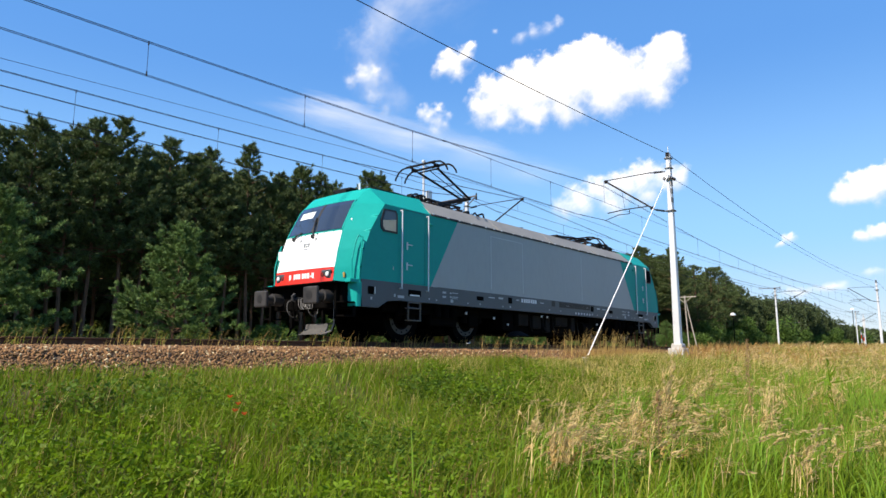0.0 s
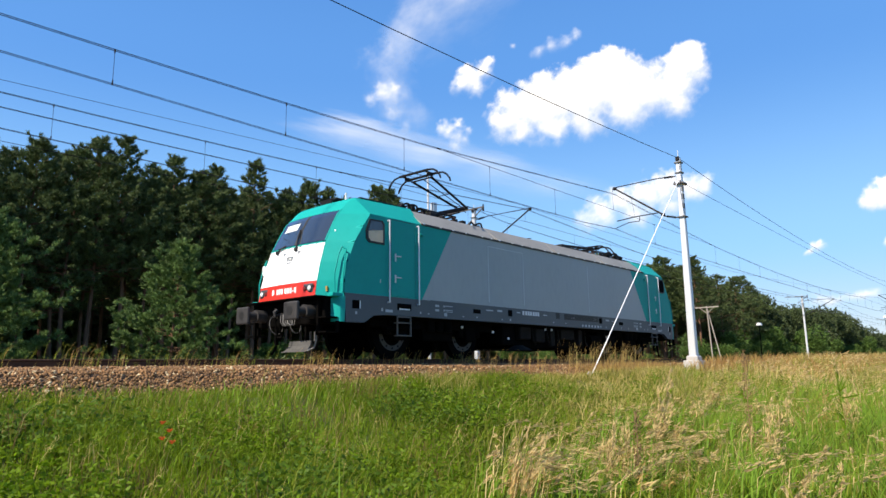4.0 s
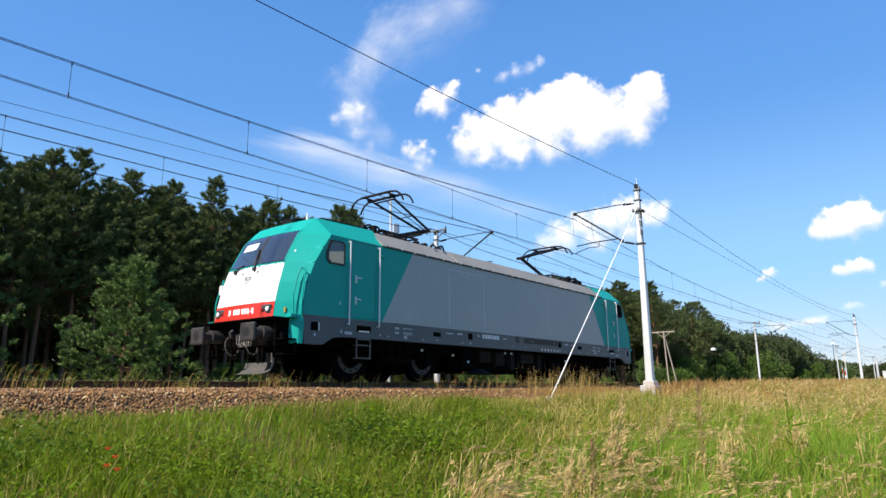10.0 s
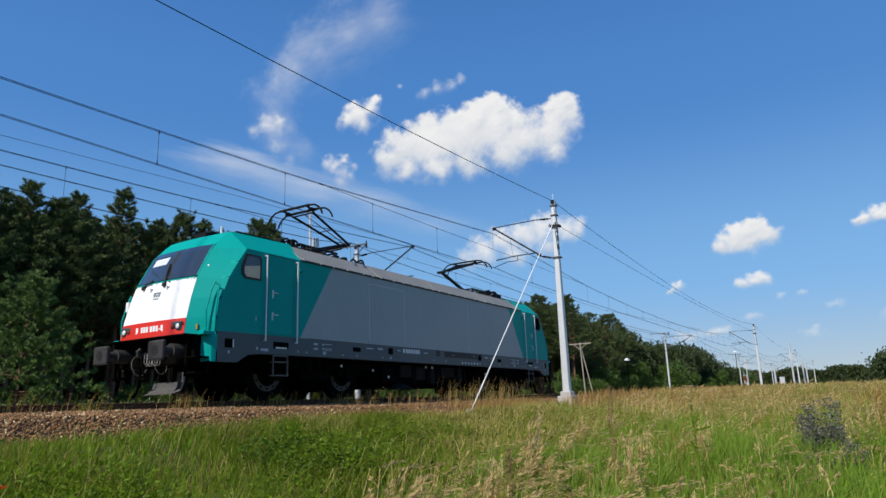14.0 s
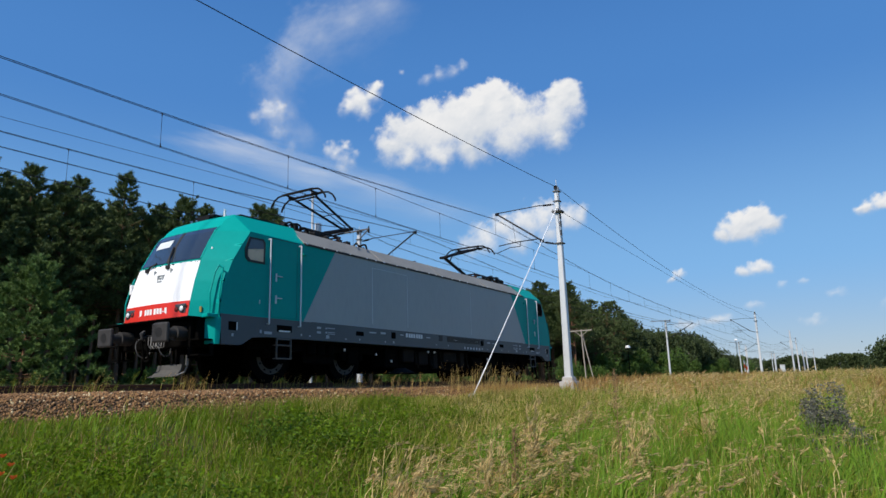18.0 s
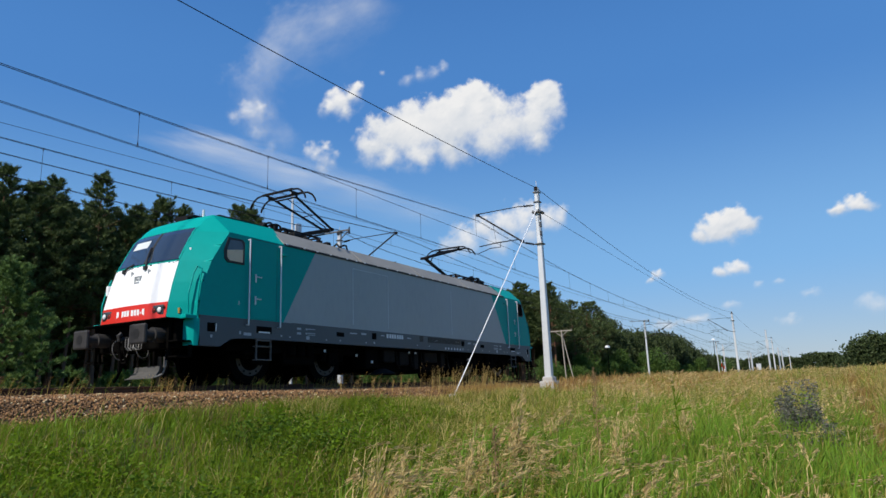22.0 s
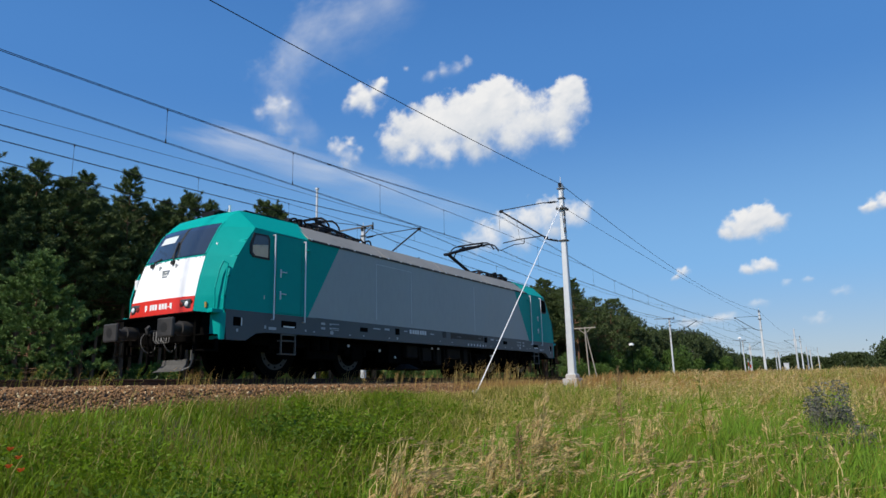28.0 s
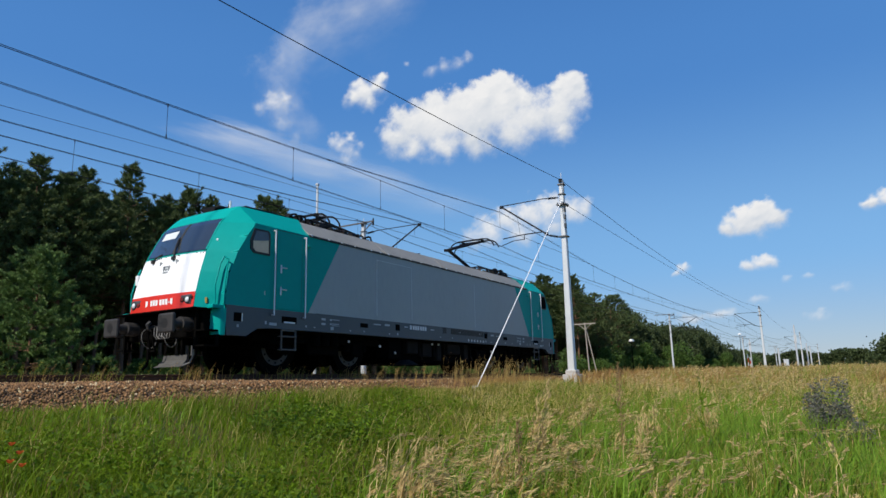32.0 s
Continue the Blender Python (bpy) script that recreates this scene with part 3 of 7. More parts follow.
for sg in (-1, 1):
    # corner grab rails, mirrors and steps in the corner
    pts = [(0.80, sg * 1.36, 1.45), (0.79, sg * 1.36, 1.85), (0.90, sg * 1.36, 2.28), (0.98, sg * 1.37, 2.44), (1.03, sg * 1.44, 2.38), (0.95, sg * 1.46, 1.9), (0.93, sg * 1.46, 1.45)]
    both(part("corner_grab_rail", T([Vector(p) + Vector((-0.035, sg * 0.02, 0)) for p in pts], 0.017), M_TEAL, loco))
    both(part("mirror_flap", B(0.62, 0.70, sg * 1.03 - 0.03, sg * 1.03 + 0.05, 2.02, 2.24, bevel=0.015) if sg > 0 else B(1.0, 1.07, sg * 1.06 - 0.03, sg * 1.06 + 0.03, 2.80, 2.87, bevel=0.015), M_WHITE, loco))
    both(part("orange_plate", B(0.68, 0.70, sg * 1.19 - 0.05, sg * 1.19 + 0.04, 1.47, 1.58), mat("orange_plate", (0.35, 0.22, 0.04), 0.6), loco) if sg < 0 else part("socket_plate", B(0.68, 0.70, 1.15, 1.24, 1.47, 1.58), M_SILL, loco))
    # side window
    win = [(1.63, 3.14), (2.03, 3.15), (2.09, 3.08), (2.09, 2.60), (1.62, 2.60), (1.53, 2.68), (1.52, 2.86)]
    wframe = both(part("window_frame", slab([(x, sg * (S + 0.016), z) for x, z in (win if sg > 0 else win[::-1])], 0.02), M_RUBBER, loco))
    cx, cz = 1.83, 2.87
    inner = [(cx + (x - cx) * 0.78, cz + (z - cz) * 0.84) for x, z in win]
    both(part("side_window", slab([(x, sg * (S + 0.020), z) for x, z in (inner if sg > 0 else inner[::-1])], 0.008), M_SIDEGLASS if sg < 0 else M_BLACK, wframe, "rounded cab side window"))
    low = [(x, z) for x, z in inner if z < 2.8]
    low = [(min(x for x, z in low), 2.86), (max(x for x, z in low), 2.93)] + [p for p in inner if p[1] < 2.8]
    if sg < 0:
        both(part("window_blind", slab([(x, sg * (S + 0.022), z) for x, z in (low if sg > 0 else low[::-1])], 0.004), M_BLIND, wframe, "tan blind behind the cab window"))
    # door, its handles, its rails and its steps
    door = both(part("door", B(2.30, 3.08, sg * S - 0.01, sg * (S + 0.008), 1.47, 3.22, bevel=0.004), M_TEAL, loco, "narrow teal cab door"))
    seam = bmesh.new()
    for x0, x1, z0, z1 in ((2.285, 2.30, 1.46, 3.235), (3.08, 3.095, 1.46, 3.235), (2.285, 3.095, 3.22, 3.235)):
        box(seam, x0, x1, sg * S, sg * (S + 0.003), z0, z1)
    both(part("door_seam", seam, M_RUBBER, door))
    for z in (2.36, 1.87):
        both(part("door_handle", tube(tube(bmesh.new(), [(2.44, sg * (S + 0.02), z + 0.02), (2.44, sg * (S + 0.05), z + 0.02), (2.58, sg * (S + 0.05), z + 0.02)], 0.012), [(2.43, sg * (S + 0.02), z + 0.08), (2.43, sg * (S + 0.02), z - 0.10)], 0.02), M_BRIGHT, door, "bright steel door handle"))
    for x in (2.20, 3.16):
        hr = tube(bmesh.new(), [(x, sg * S, 1.31), (x, sg * (S + 0.07), 1.31), (x, sg * (S + 0.07), 3.18), (x, sg * S, 3.18)], 0.017, 8)
        both(part("handrail", hr, M_BRIGHT, loco, "tall bright steel handrail"))
    both(part("door_hook", B(3.24, 3.36, sg * S - 0.01, sg * (S + 0.06), 2.98, 3.03, bevel=0.01), M_TEAL, loco))
    st = bmesh.new()
    for x in (2.50, 2.93):
        box(st, x - 0.010, x + 0.010, sg * (S - 0.02), sg * (S + 0.02), 0.56, 1.02)
    box(st, 2.50, 2.93, sg * (S - 0.02), sg * (S + 0.01), 0.99, 1.02)
    steps = both(part("step_frame", st, M_TREAD, loco))
    for z in (0.57, 0.86):
        both(part("step_tread", B(2.48, 2.95, sg * (S - 0.10), sg * (S + 0.025), z, z + 0.025, bevel=0.004), M_TREAD, steps, "worn steel step tread"))
    # sill under the body, with the arch over the first wheel
    ring = [(0.955, 1.44), (0.99, 0.83), (1.50, 0.83), (1.62, 0.90), (1.80, 1.0), (2.2, 1.03), (LOCO_MID, 1.03), (LOCO_MID, 1.44)]
    sill = both(part("sill", slab([(x, sg * (S - 0.001), z) for x, z in (ring if sg < 0 else ring[::-1])], 0.12), M_SILL, loco, "dark grey sill with lettering and sockets"))
    for x0, x1, z0, z1 in ((1.16, 1.36, 1.12, 1.30), (2.50, 2.96, 1.16, 1.31), (5.25, 5.56, 1.22, 1.33), (6.78, 6.98, 1.22, 1.39)):
        both(part("sill_socket", B(x0, x1, sg * (S - 0.03), sg * (S + 0.006), z0, z1, bevel=0.006), M_BLACK, sill))
    both(part("slot_step", B(2.56, 2.90, sg * (S - 0.02), sg * (S + 0.012), 1.165, 1.195), M_BRIGHT, sill))
    both(part("socket_edge", B(1.365, 1.39, sg * (S - 0.02), sg * (S + 0.008), 1.13, 1.29), M_BRIGHT, sill))
    marks = bmesh.new()
    for x, z, w, h in ((1.27, 1.03, 0.05, 0.06), (2.03, 1.14, 0.05, 0.07), (2.24, 1.12, 0.22, 0.06), (3.27, 1.13, 0.04, 0.05), (3.55, 1.12, 0.05, 0.03), (4.17, 1.13, 0.11, 0.08), (4.85, 1.11, 0.05, 0.03), (5.4, 1.12, 0.04, 0.04), (6.5, 1.11, 0.05, 0.03), (6.88, 1.12, 0.06, 0.06), (7.28, 1.34, 0.16, 0.03), (8.65, 1.33, 0.2, 0.03), (5.95, 1.33, 0.3, 0.03), (6.4, 1.34, 0.22, 0.05), (9.1, 1.14, 0.05, 0.03)):
        box(marks, x - w / 2, x + w / 2, sg * (S - 0.02), sg * (S + 0.004), z - h / 2, z + h / 2)
    for x, z, w, h in ((3.86, 1.33, 0.14, 0.05), (3.86, 1.22, 0.14, 0.05), (4.12, 1.33, 0.06, 0.04), (4.12, 1.23, 0.06, 0.04), (4.30, 1.34, 0.26, 0.02), (4.30, 1.24, 0.26, 0.02), (4.30, 1.20, 0.26, 0.015)):
        box(marks, x - w / 2, x + w / 2, sg * (S - 0.02), sg * (S + 0.004), z - h / 2, z + h / 2)
    both(tagged(part("sill_marks", marks, M_FADED, sill, "faded pale lettering bars"), kind="stuff"))
    both(part("number_tick", B(1.97, 1.985, sg * (S - 0.02), sg * (S + 0.004), 1.73, 1.81), M_PALE, loco))

# machine room: grey walls between the slanting colour edges, roof slopes and flat roof
for sg in (-1, 1):
    ring = [(3.333, 1.443), (4.443, 3.263), (2 * LOCO_MID - 4.443, 3.263), (2 * LOCO_MID - 3.333, 1.443)]
    part("machine_room_wall", slab([(x, sg * S, z) for x, z in (ring if sg > 0 else ring[::-1])], 0.05), M_GREY, loco, "blue-grey machine room wall")
    for x in (5.94, 7.58, 11.3):
        part("wall_joint", B(x - 0.014, x + 0.014, sg * S, sg * (S + 0.005), 1.56, 3.06), M_BEAD, loco)
    part("wall_joint", B(5.94, 7.58, sg * S, sg * (S + 0.005), 3.05, 3.068), M_BEAD, loco)
    part("wall_ledge", B(3.6, 15.3, sg * (S - 0.03), sg * (S + 0.006), 1.435, 1.450), M_SILL, loco)
    n = 4
    for k in range(n):
        x0, x1 = 3.335 + k * (12.23 / n) + 0.008, 3.335 + (k + 1) * (12.23 / n) - 0.008
        p = [(x0, sg * (S - 0.01), 3.285), (x1, sg * (S - 0.01), 3.285), (x1, sg * 1.02, 3.70), (x0, sg * 1.02, 3.70)]
        slope = part("roof_slope", slab(p if sg < 0 else p[::-1], 0.04), M_ROOF, loco, "weathered light grey roof slope panel")
        for dx in (0.02, 0.62, 1.10, 1.62, 2.3, 2.7):
            part("roof_clip", B(x0 + dx, x0 + dx + 0.07, sg * (S - 0.03), sg * (S + 0.030), 3.264, 3.290 if dx > 0.1 else 3.305, bevel=0.005), M_BEAD, slope)
        p = [(x0 - 0.02, sg * (S - 0.002), 3.30), (x0 + 0.012, sg * (S - 0.002), 3.30), (x0 + 0.012, sg * 1.01, 3.712), (x0 - 0.02, sg * 1.01, 3.712)]
        part("roof_joint", slab(p if sg < 0 else p[::-1], 0.02), M_JOINT, loco)
    part("gutter", B(3.34, 15.56, *sorted((sg * (S - 0.04), sg * (S + 0.022))), 3.243, 3.29), M_RUBBER, loco)
part("roof_deck", B(3.47, 15.43, -1.02, 1.02, 3.60, 3.695), M_ROOF, loco)
numb = bmesh.new()
for k, x in enumerate((7.52, 7.66, 7.78, 7.90, 8.04, 8.16, 8.28)):
    box(numb, x - 0.045, x + 0.045, -S - 0.005, -S + 0.01, 1.285, 1.40)
tagged(part("number_bars", numb, M_PALE, loco, "pale painted number bars"), kind="stuff")
vent = bmesh.new()
for k in range(5):
    box(vent, 9.75, 11.85, -S - 0.008, -S + 0.02, 1.27 + 0.03 * k, 1.29 + 0.03 * k)
part("vent_grille", vent, M_RUBBER, loco, "long dark vent grille")
part("vent_back", B(9.73, 11.87, -S - 0.002, -S + 0.02, 1.255, 1.425), M_RUBBER, loco)
for x in (9.35, 12.05):
    part("sill_socket", B(x - 0.1, x + 0.1, -S - 0.006, -S + 0.03, 1.26, 1.44), M_RUBBER, loco)
ticks = bmesh.new()
for k in range(6):
    box(ticks, 10.8 + 0.2 * k, 10.86 + 0.2 * k, -S - 0.005, -S + 0.01, 1.075, 1.14)
tagged(part("sill_marks", ticks, M_PALE, loco), kind="stuff")

# roof gear
for sg in (-1, 1):
    both(part("roof_duct", B(1.98, 3.44, sg * 0.56, sg * 0.80, 3.72, 3.835, bevel=0.02), M_PANTO, loco, "long black duct on the cab roof"))
both(part("roof_horn", B(1.66, 2.0, -0.30, 0.35, 3.79, 3.86, bevel=0.03), M_PANTO, loco, "black roof plate over the cab"))
both(part("roof_horn_foot", B(1.65, 1.88, -0.15, 0.25, 3.62, 3.85), M_PANTO, loco))
part("antenna", R((1.86, -0.42, 3.70), (1.86, -0.42, 3.97), 0.028, 10), M_WHITE, loco, "short white antenna post")
ins = bmesh.new()
rod(ins, (0, 0, 0), (0, 0, 0.26), 0.035, 10)
for k in range(4):
    rod(ins, (0, 0, 0.04 + 0.06 * k), (0, 0, 0.065 + 0.06 * k), 0.075, 12, 0.045)
insul = part("roof_insulator", ins, M_INSUL, loco, "ribbed brown roof insulator", smooth=False)
insul.matrix_basis = pose(4.35, -0.62, 3.69)
for x, y in ((4.35, 0.62), (5.55, -0.62), (5.55, 0.62), (14.55, -0.62), (14.55, 0.62), (13.35, -0.62), (13.35, 0.62), (7.3, 0.2), (8.4, 0.2), (10.5, 0.2), (11.6, 0.2), (3.7, -0.3), (3.9, 0.4), (15.0, 0.4), (15.2, -0.3)):
    again(insul, pose(x, y, 3.69), loco)
part("roof_bus_bar", T([(5.6, 0.2, 3.98), (7.3, 0.2, 3.97), (8.4, 0.2, 3.97), (10.5, 0.2, 3.97), (11.6, 0.2, 3.97), (13.3, 0.2, 3.98)], 0.016), M_WIRE, loco)
for x in (6.2, 12.5):
    part("roof_breaker", B(x - 0.25, x + 0.25, 0.35, 0.8, 3.69, 3.90, bevel=0.03), M_PANTO, loco)
lump = bmesh.new()
for k in range(9):
    x = 3.65 + 0.28 * k
    tube(lump, [(x, -0.5 + 0.1 * (k % 3), 3.72), (x + 0.1, -0.4, 3.86 + 0.03 * (k % 2)), (x + 0.25, -0.55, 3.80)], 0.022)
both(part("roof_cables", lump, M_PANTO, loco, "tangle of black roof cables"))
for k in range(7):
    x, h = 3.55 + 0.33 * k, 0.10 + 0.05 * ((k * 5) % 4)
    both(part("cable_clip", B(x, x + 0.12, -0.70 + 0.05 * (k % 3), -0.50, 3.69, 3.69 + h, bevel=0.015), M_PANTO, loco))
for k, (x, y, r, hh) in enumerate(((3.42, -0.78, 0.13, 0.16), (3.60, -0.72, 0.22, 0.22), (3.85, -0.66, 0.26, 0.24), (4.10, -0.72, 0.15, 0.19), (4.35, -0.76, 0.26, 0.17), (4.75, -0.76, 0.22, 0.15), (6.25, -0.74, 0.22, 0.14), (6.6, -0.7, 0.26, 0.16))):
    both(part("cable_loop", T([(x + r * math.cos(a), y + 0.3 * r * math.sin(2 * a + k), 3.74 + hh * math.sin(a) ** 0.8) for a in [math.pi * j / 8 for j in range(9)]], 0.026), M_PANTO, loco, "black looped roof cable"))
for x, y, w, h in ((3.50, -0.62, 0.10, 0.28), (3.95, -0.55, 0.14, 0.32), (4.45, -0.78, 0.22, 0.17), (4.85, -0.80, 0.12, 0.14), (5.75, -0.76, 0.16, 0.16)):
    bx = B(x - w / 2, x + w / 2, y - 0.09, y + 0.09, 3.69, 3.69 + h, bevel=0.03)
    box(bx, x - w * 0.8, x + w * 0.8, y - 0.05, y + 0.05, 3.69 + h * 0.55, 3.69 + h * 0.75, bevel=0.01)
    both(part("roof_terminal", bx, M_PANTO, loco, "black roof terminal box"))
for x, y, r, hh in ((14.15, -0.72, 0.16, 0.20), (14.45, -0.66, 0.20, 0.28), (14.75, -0.72, 0.17, 0.24), (15.0, -0.62, 0.22, 0.30), (15.3, -0.7, 0.14, 0.2)):
    part("cable_loop", T([(x + r * math.cos(a), y + 0.3 * r * math.sin(2 * a + x), 3.74 + hh * math.sin(a) ** 0.8) for a in [math.pi * j / 8 for j in range(9)]], 0.030), M_PANTO, loco, "black looped roof cable")
for x, w, h in ((14.3, 0.16, 0.22), (14.9, 0.22, 0.24), (15.25, 0.12, 0.20), (13.75, 0.14, 0.16), (12.6, 0.12, 0.13)):
    part("roof_terminal", B(x - w / 2, x + w / 2, -0.80, -0.60, 3.69, 3.69 + h, bevel=0.03), M_PANTO, loco, "black roof terminal box")
part("roof_pipe", T([(13.6, -0.76, 3.86), (14.3, -0.8, 3.95), (15.1, -0.78, 3.92), (15.4, -0.7, 3.8)], 0.03), M_PANTO, loco)
both(part("roof_pipe", T([(3.5, -0.78, 3.74), (5.0, -0.80, 3.75), (6.6, -0.78, 3.74), (7.3, -0.6, 3.72)], 0.030), M_PANTO, loco, "black pipe along the roof"))
both(part("roof_pipe", T([(2.0, -0.88, 3.77), (2.7, -0.9, 3.785), (3.4, -0.88, 3.77), (3.7, -0.7, 3.80)], 0.022), M_PANTO, loco))

# pantographs: a base, a lower arm, an upper arm and a head that move
PIV, L1, L2 = (5.15, 4.02), 1.66, 2.0
base = bmesh.new()
for sg in (-1, 1):
    tube(base, [(4.25, sg * 0.62, 3.96), (5.65, sg * 0.62, 3.96)], 0.03)
for x in (4.3, 5.15, 5.6):
    tube(base, [(x, -0.62, 3.96), (x, 0.62, 3.96)], 0.028)
tube(base, [(5.15, -0.3, 3.98), (5.6, -0.1, 4.0), (5.9, 0, 4.0)], 0.045)
both(part("pantograph_base", base, M_PANTO, loco, "black pantograph base frame"))


def lower_arm():
    bm = bmesh.new()
    tube(bm, [(0, -0.22, 0), (0, 0.22, 0)], 0.05, 8)
    tube(bm, [(0, 0, 0), (L1, 0, 0)], 0.060, 8)
    tube(bm, [(0.25, 0.1, -0.12), (L1 - 0.05, 0.12, -0.08)], 0.022)
    tube(bm, [(L1, -0.16, 0), (L1, 0.16, 0)], 0.05, 8)
    return bm


def upper_arm():
    bm = bmesh.new()
    for sg in (-1, 1):
        tube(bm, [(0, sg * 0.14, 0), (-L2 * 0.93, sg * 0.36, 0)], 0.034, 8)
    tube(bm, [(-L2 * 0.93, -0.40, 0), (-L2 * 0.93, 0.40, 0)], 0.022, 8)
    tube(bm, [(-L2 * 0.45, -0.25, 0), (-L2 * 0.45, 0.25, 0)], 0.014)
    tube(bm, [(0.14, 0.0, -0.05), (-0.2, 0.0, 0.02), (-L2 * 0.9, 0.0, 0.03)], 0.013)
    for sg in (-1, 1):
        tube(bm, [(-L2 * 0.93, sg * 0.38, 0), (-L2, sg * 0.42, 0.06)], 0.022)
    return bm


def head():
    bm = bmesh.new()
    for dx in (-0.2, 0.2):
        box(bm, dx - 0.035, dx + 0.035, -0.55, 0.55, 0.045, 0.095, bevel=0.006)
        for sg in (-1, 1):
            tube(bm, [(dx, sg * 0.55, 0.068), (dx, sg * 0.72, 0.045), (dx, sg * 0.86, -0.04), (dx, sg * 0.96, -0.17), (dx, sg * 0.985, -0.25)], 0.026)
    for sg in (-1, 1):
        tube(bm, [(-0.2, sg * 0.42, 0.05), (0.2, sg * 0.42, 0.05)], 0.028)
        box(bm, -0.08, 0.10, sg * 0.42 - 0.05, sg * 0.42 + 0.05, -0.03, 0.05, bevel=0.01)
        tube(bm, [(-0.05, sg * 0.42, 0.04), (0, sg * 0.42, 0.0)], 0.03)
    tube(bm, [(0, -0.45, 0.0), (0, 0.45, 0.0)], 0.02)
    return bm


def arm_poses(up, turned):
    """Poses of the lower arm, the upper arm and the head, from folded (0) to raised (1)."""
    a, b = radians(1.5 + 15.0 * up), radians(2.2 + 14.4 * up)
    knee = (PIV[0] + L1 * math.cos(a), PIV[1] + L1 * math.sin(a))
    top = (knee[0] - L2 * math.cos(b), knee[1] + L2 * math.sin(b))
    out = [pose(PIV[0], 0, PIV[1], 0, -math.degrees(a), 0), pose(knee[0], 0, knee[1], 0, math.degrees(b), 0), pose(top[0], 0, top[1])]
    return [TURNED @ m for m in out] if turned else out


PANTO = {}
for turned, start in ((False, 1.0), (True, 0.0)):
    obs = [part("pantograph_lower_arm", lower_arm(), M_PANTO, loco, "black lower arm"), part("pantograph_upper_arm", upper_arm(), M_PANTO, loco, "slender black upper arm"), part("pantograph_head", head(), M_PANTO, loco, "black collector head with curved horns")]
    for o, m in zip(obs, arm_poses(start, turned)):
        o.matrix_basis = m
    PANTO[turned] = obs

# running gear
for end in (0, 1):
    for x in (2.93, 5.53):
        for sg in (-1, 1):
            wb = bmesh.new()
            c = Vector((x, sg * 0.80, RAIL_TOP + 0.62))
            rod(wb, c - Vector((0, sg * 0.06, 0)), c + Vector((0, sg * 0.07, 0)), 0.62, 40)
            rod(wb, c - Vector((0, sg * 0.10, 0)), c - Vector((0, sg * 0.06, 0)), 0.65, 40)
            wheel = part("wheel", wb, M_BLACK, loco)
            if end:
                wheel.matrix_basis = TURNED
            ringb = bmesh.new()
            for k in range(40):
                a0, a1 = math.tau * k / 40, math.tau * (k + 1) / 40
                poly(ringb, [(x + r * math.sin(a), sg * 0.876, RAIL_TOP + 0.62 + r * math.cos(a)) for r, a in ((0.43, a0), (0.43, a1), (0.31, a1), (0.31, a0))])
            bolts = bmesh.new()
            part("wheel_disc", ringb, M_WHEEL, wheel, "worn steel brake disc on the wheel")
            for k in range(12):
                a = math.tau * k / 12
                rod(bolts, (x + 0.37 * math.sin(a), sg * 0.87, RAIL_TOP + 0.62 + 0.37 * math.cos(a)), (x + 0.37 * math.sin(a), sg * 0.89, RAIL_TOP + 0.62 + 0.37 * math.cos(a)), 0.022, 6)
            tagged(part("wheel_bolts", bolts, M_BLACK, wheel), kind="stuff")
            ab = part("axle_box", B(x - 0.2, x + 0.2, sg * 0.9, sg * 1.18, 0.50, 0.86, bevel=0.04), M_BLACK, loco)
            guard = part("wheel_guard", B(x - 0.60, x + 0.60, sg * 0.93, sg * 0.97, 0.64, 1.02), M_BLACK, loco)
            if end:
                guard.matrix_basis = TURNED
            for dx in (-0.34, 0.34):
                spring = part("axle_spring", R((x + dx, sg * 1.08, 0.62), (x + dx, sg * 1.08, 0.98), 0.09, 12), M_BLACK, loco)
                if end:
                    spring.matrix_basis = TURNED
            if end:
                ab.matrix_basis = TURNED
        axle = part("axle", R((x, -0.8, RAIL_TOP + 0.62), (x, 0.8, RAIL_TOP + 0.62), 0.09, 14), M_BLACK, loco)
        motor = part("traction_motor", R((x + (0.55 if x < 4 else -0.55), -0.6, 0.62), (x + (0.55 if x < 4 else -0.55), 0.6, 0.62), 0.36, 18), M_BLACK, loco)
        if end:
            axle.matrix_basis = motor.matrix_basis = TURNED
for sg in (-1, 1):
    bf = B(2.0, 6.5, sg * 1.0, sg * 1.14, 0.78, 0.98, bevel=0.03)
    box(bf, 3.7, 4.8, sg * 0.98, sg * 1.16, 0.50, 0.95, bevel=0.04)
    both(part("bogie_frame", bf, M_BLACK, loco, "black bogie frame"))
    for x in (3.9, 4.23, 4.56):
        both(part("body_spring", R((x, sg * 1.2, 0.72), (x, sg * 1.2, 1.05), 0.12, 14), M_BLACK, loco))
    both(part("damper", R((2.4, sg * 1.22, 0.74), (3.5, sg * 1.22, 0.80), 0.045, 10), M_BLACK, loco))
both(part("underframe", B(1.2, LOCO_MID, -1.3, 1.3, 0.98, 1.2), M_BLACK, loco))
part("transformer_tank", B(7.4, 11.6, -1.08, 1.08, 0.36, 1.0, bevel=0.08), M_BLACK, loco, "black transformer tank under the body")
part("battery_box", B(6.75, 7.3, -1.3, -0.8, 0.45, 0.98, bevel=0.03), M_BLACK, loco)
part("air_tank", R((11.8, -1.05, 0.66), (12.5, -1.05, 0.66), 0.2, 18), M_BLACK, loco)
part("drain_cone", R((7.55, -1.25, 0.30), (7.55, -1.25, 0.44), 0.42, 16, 0.12), M_UNDER, loco)
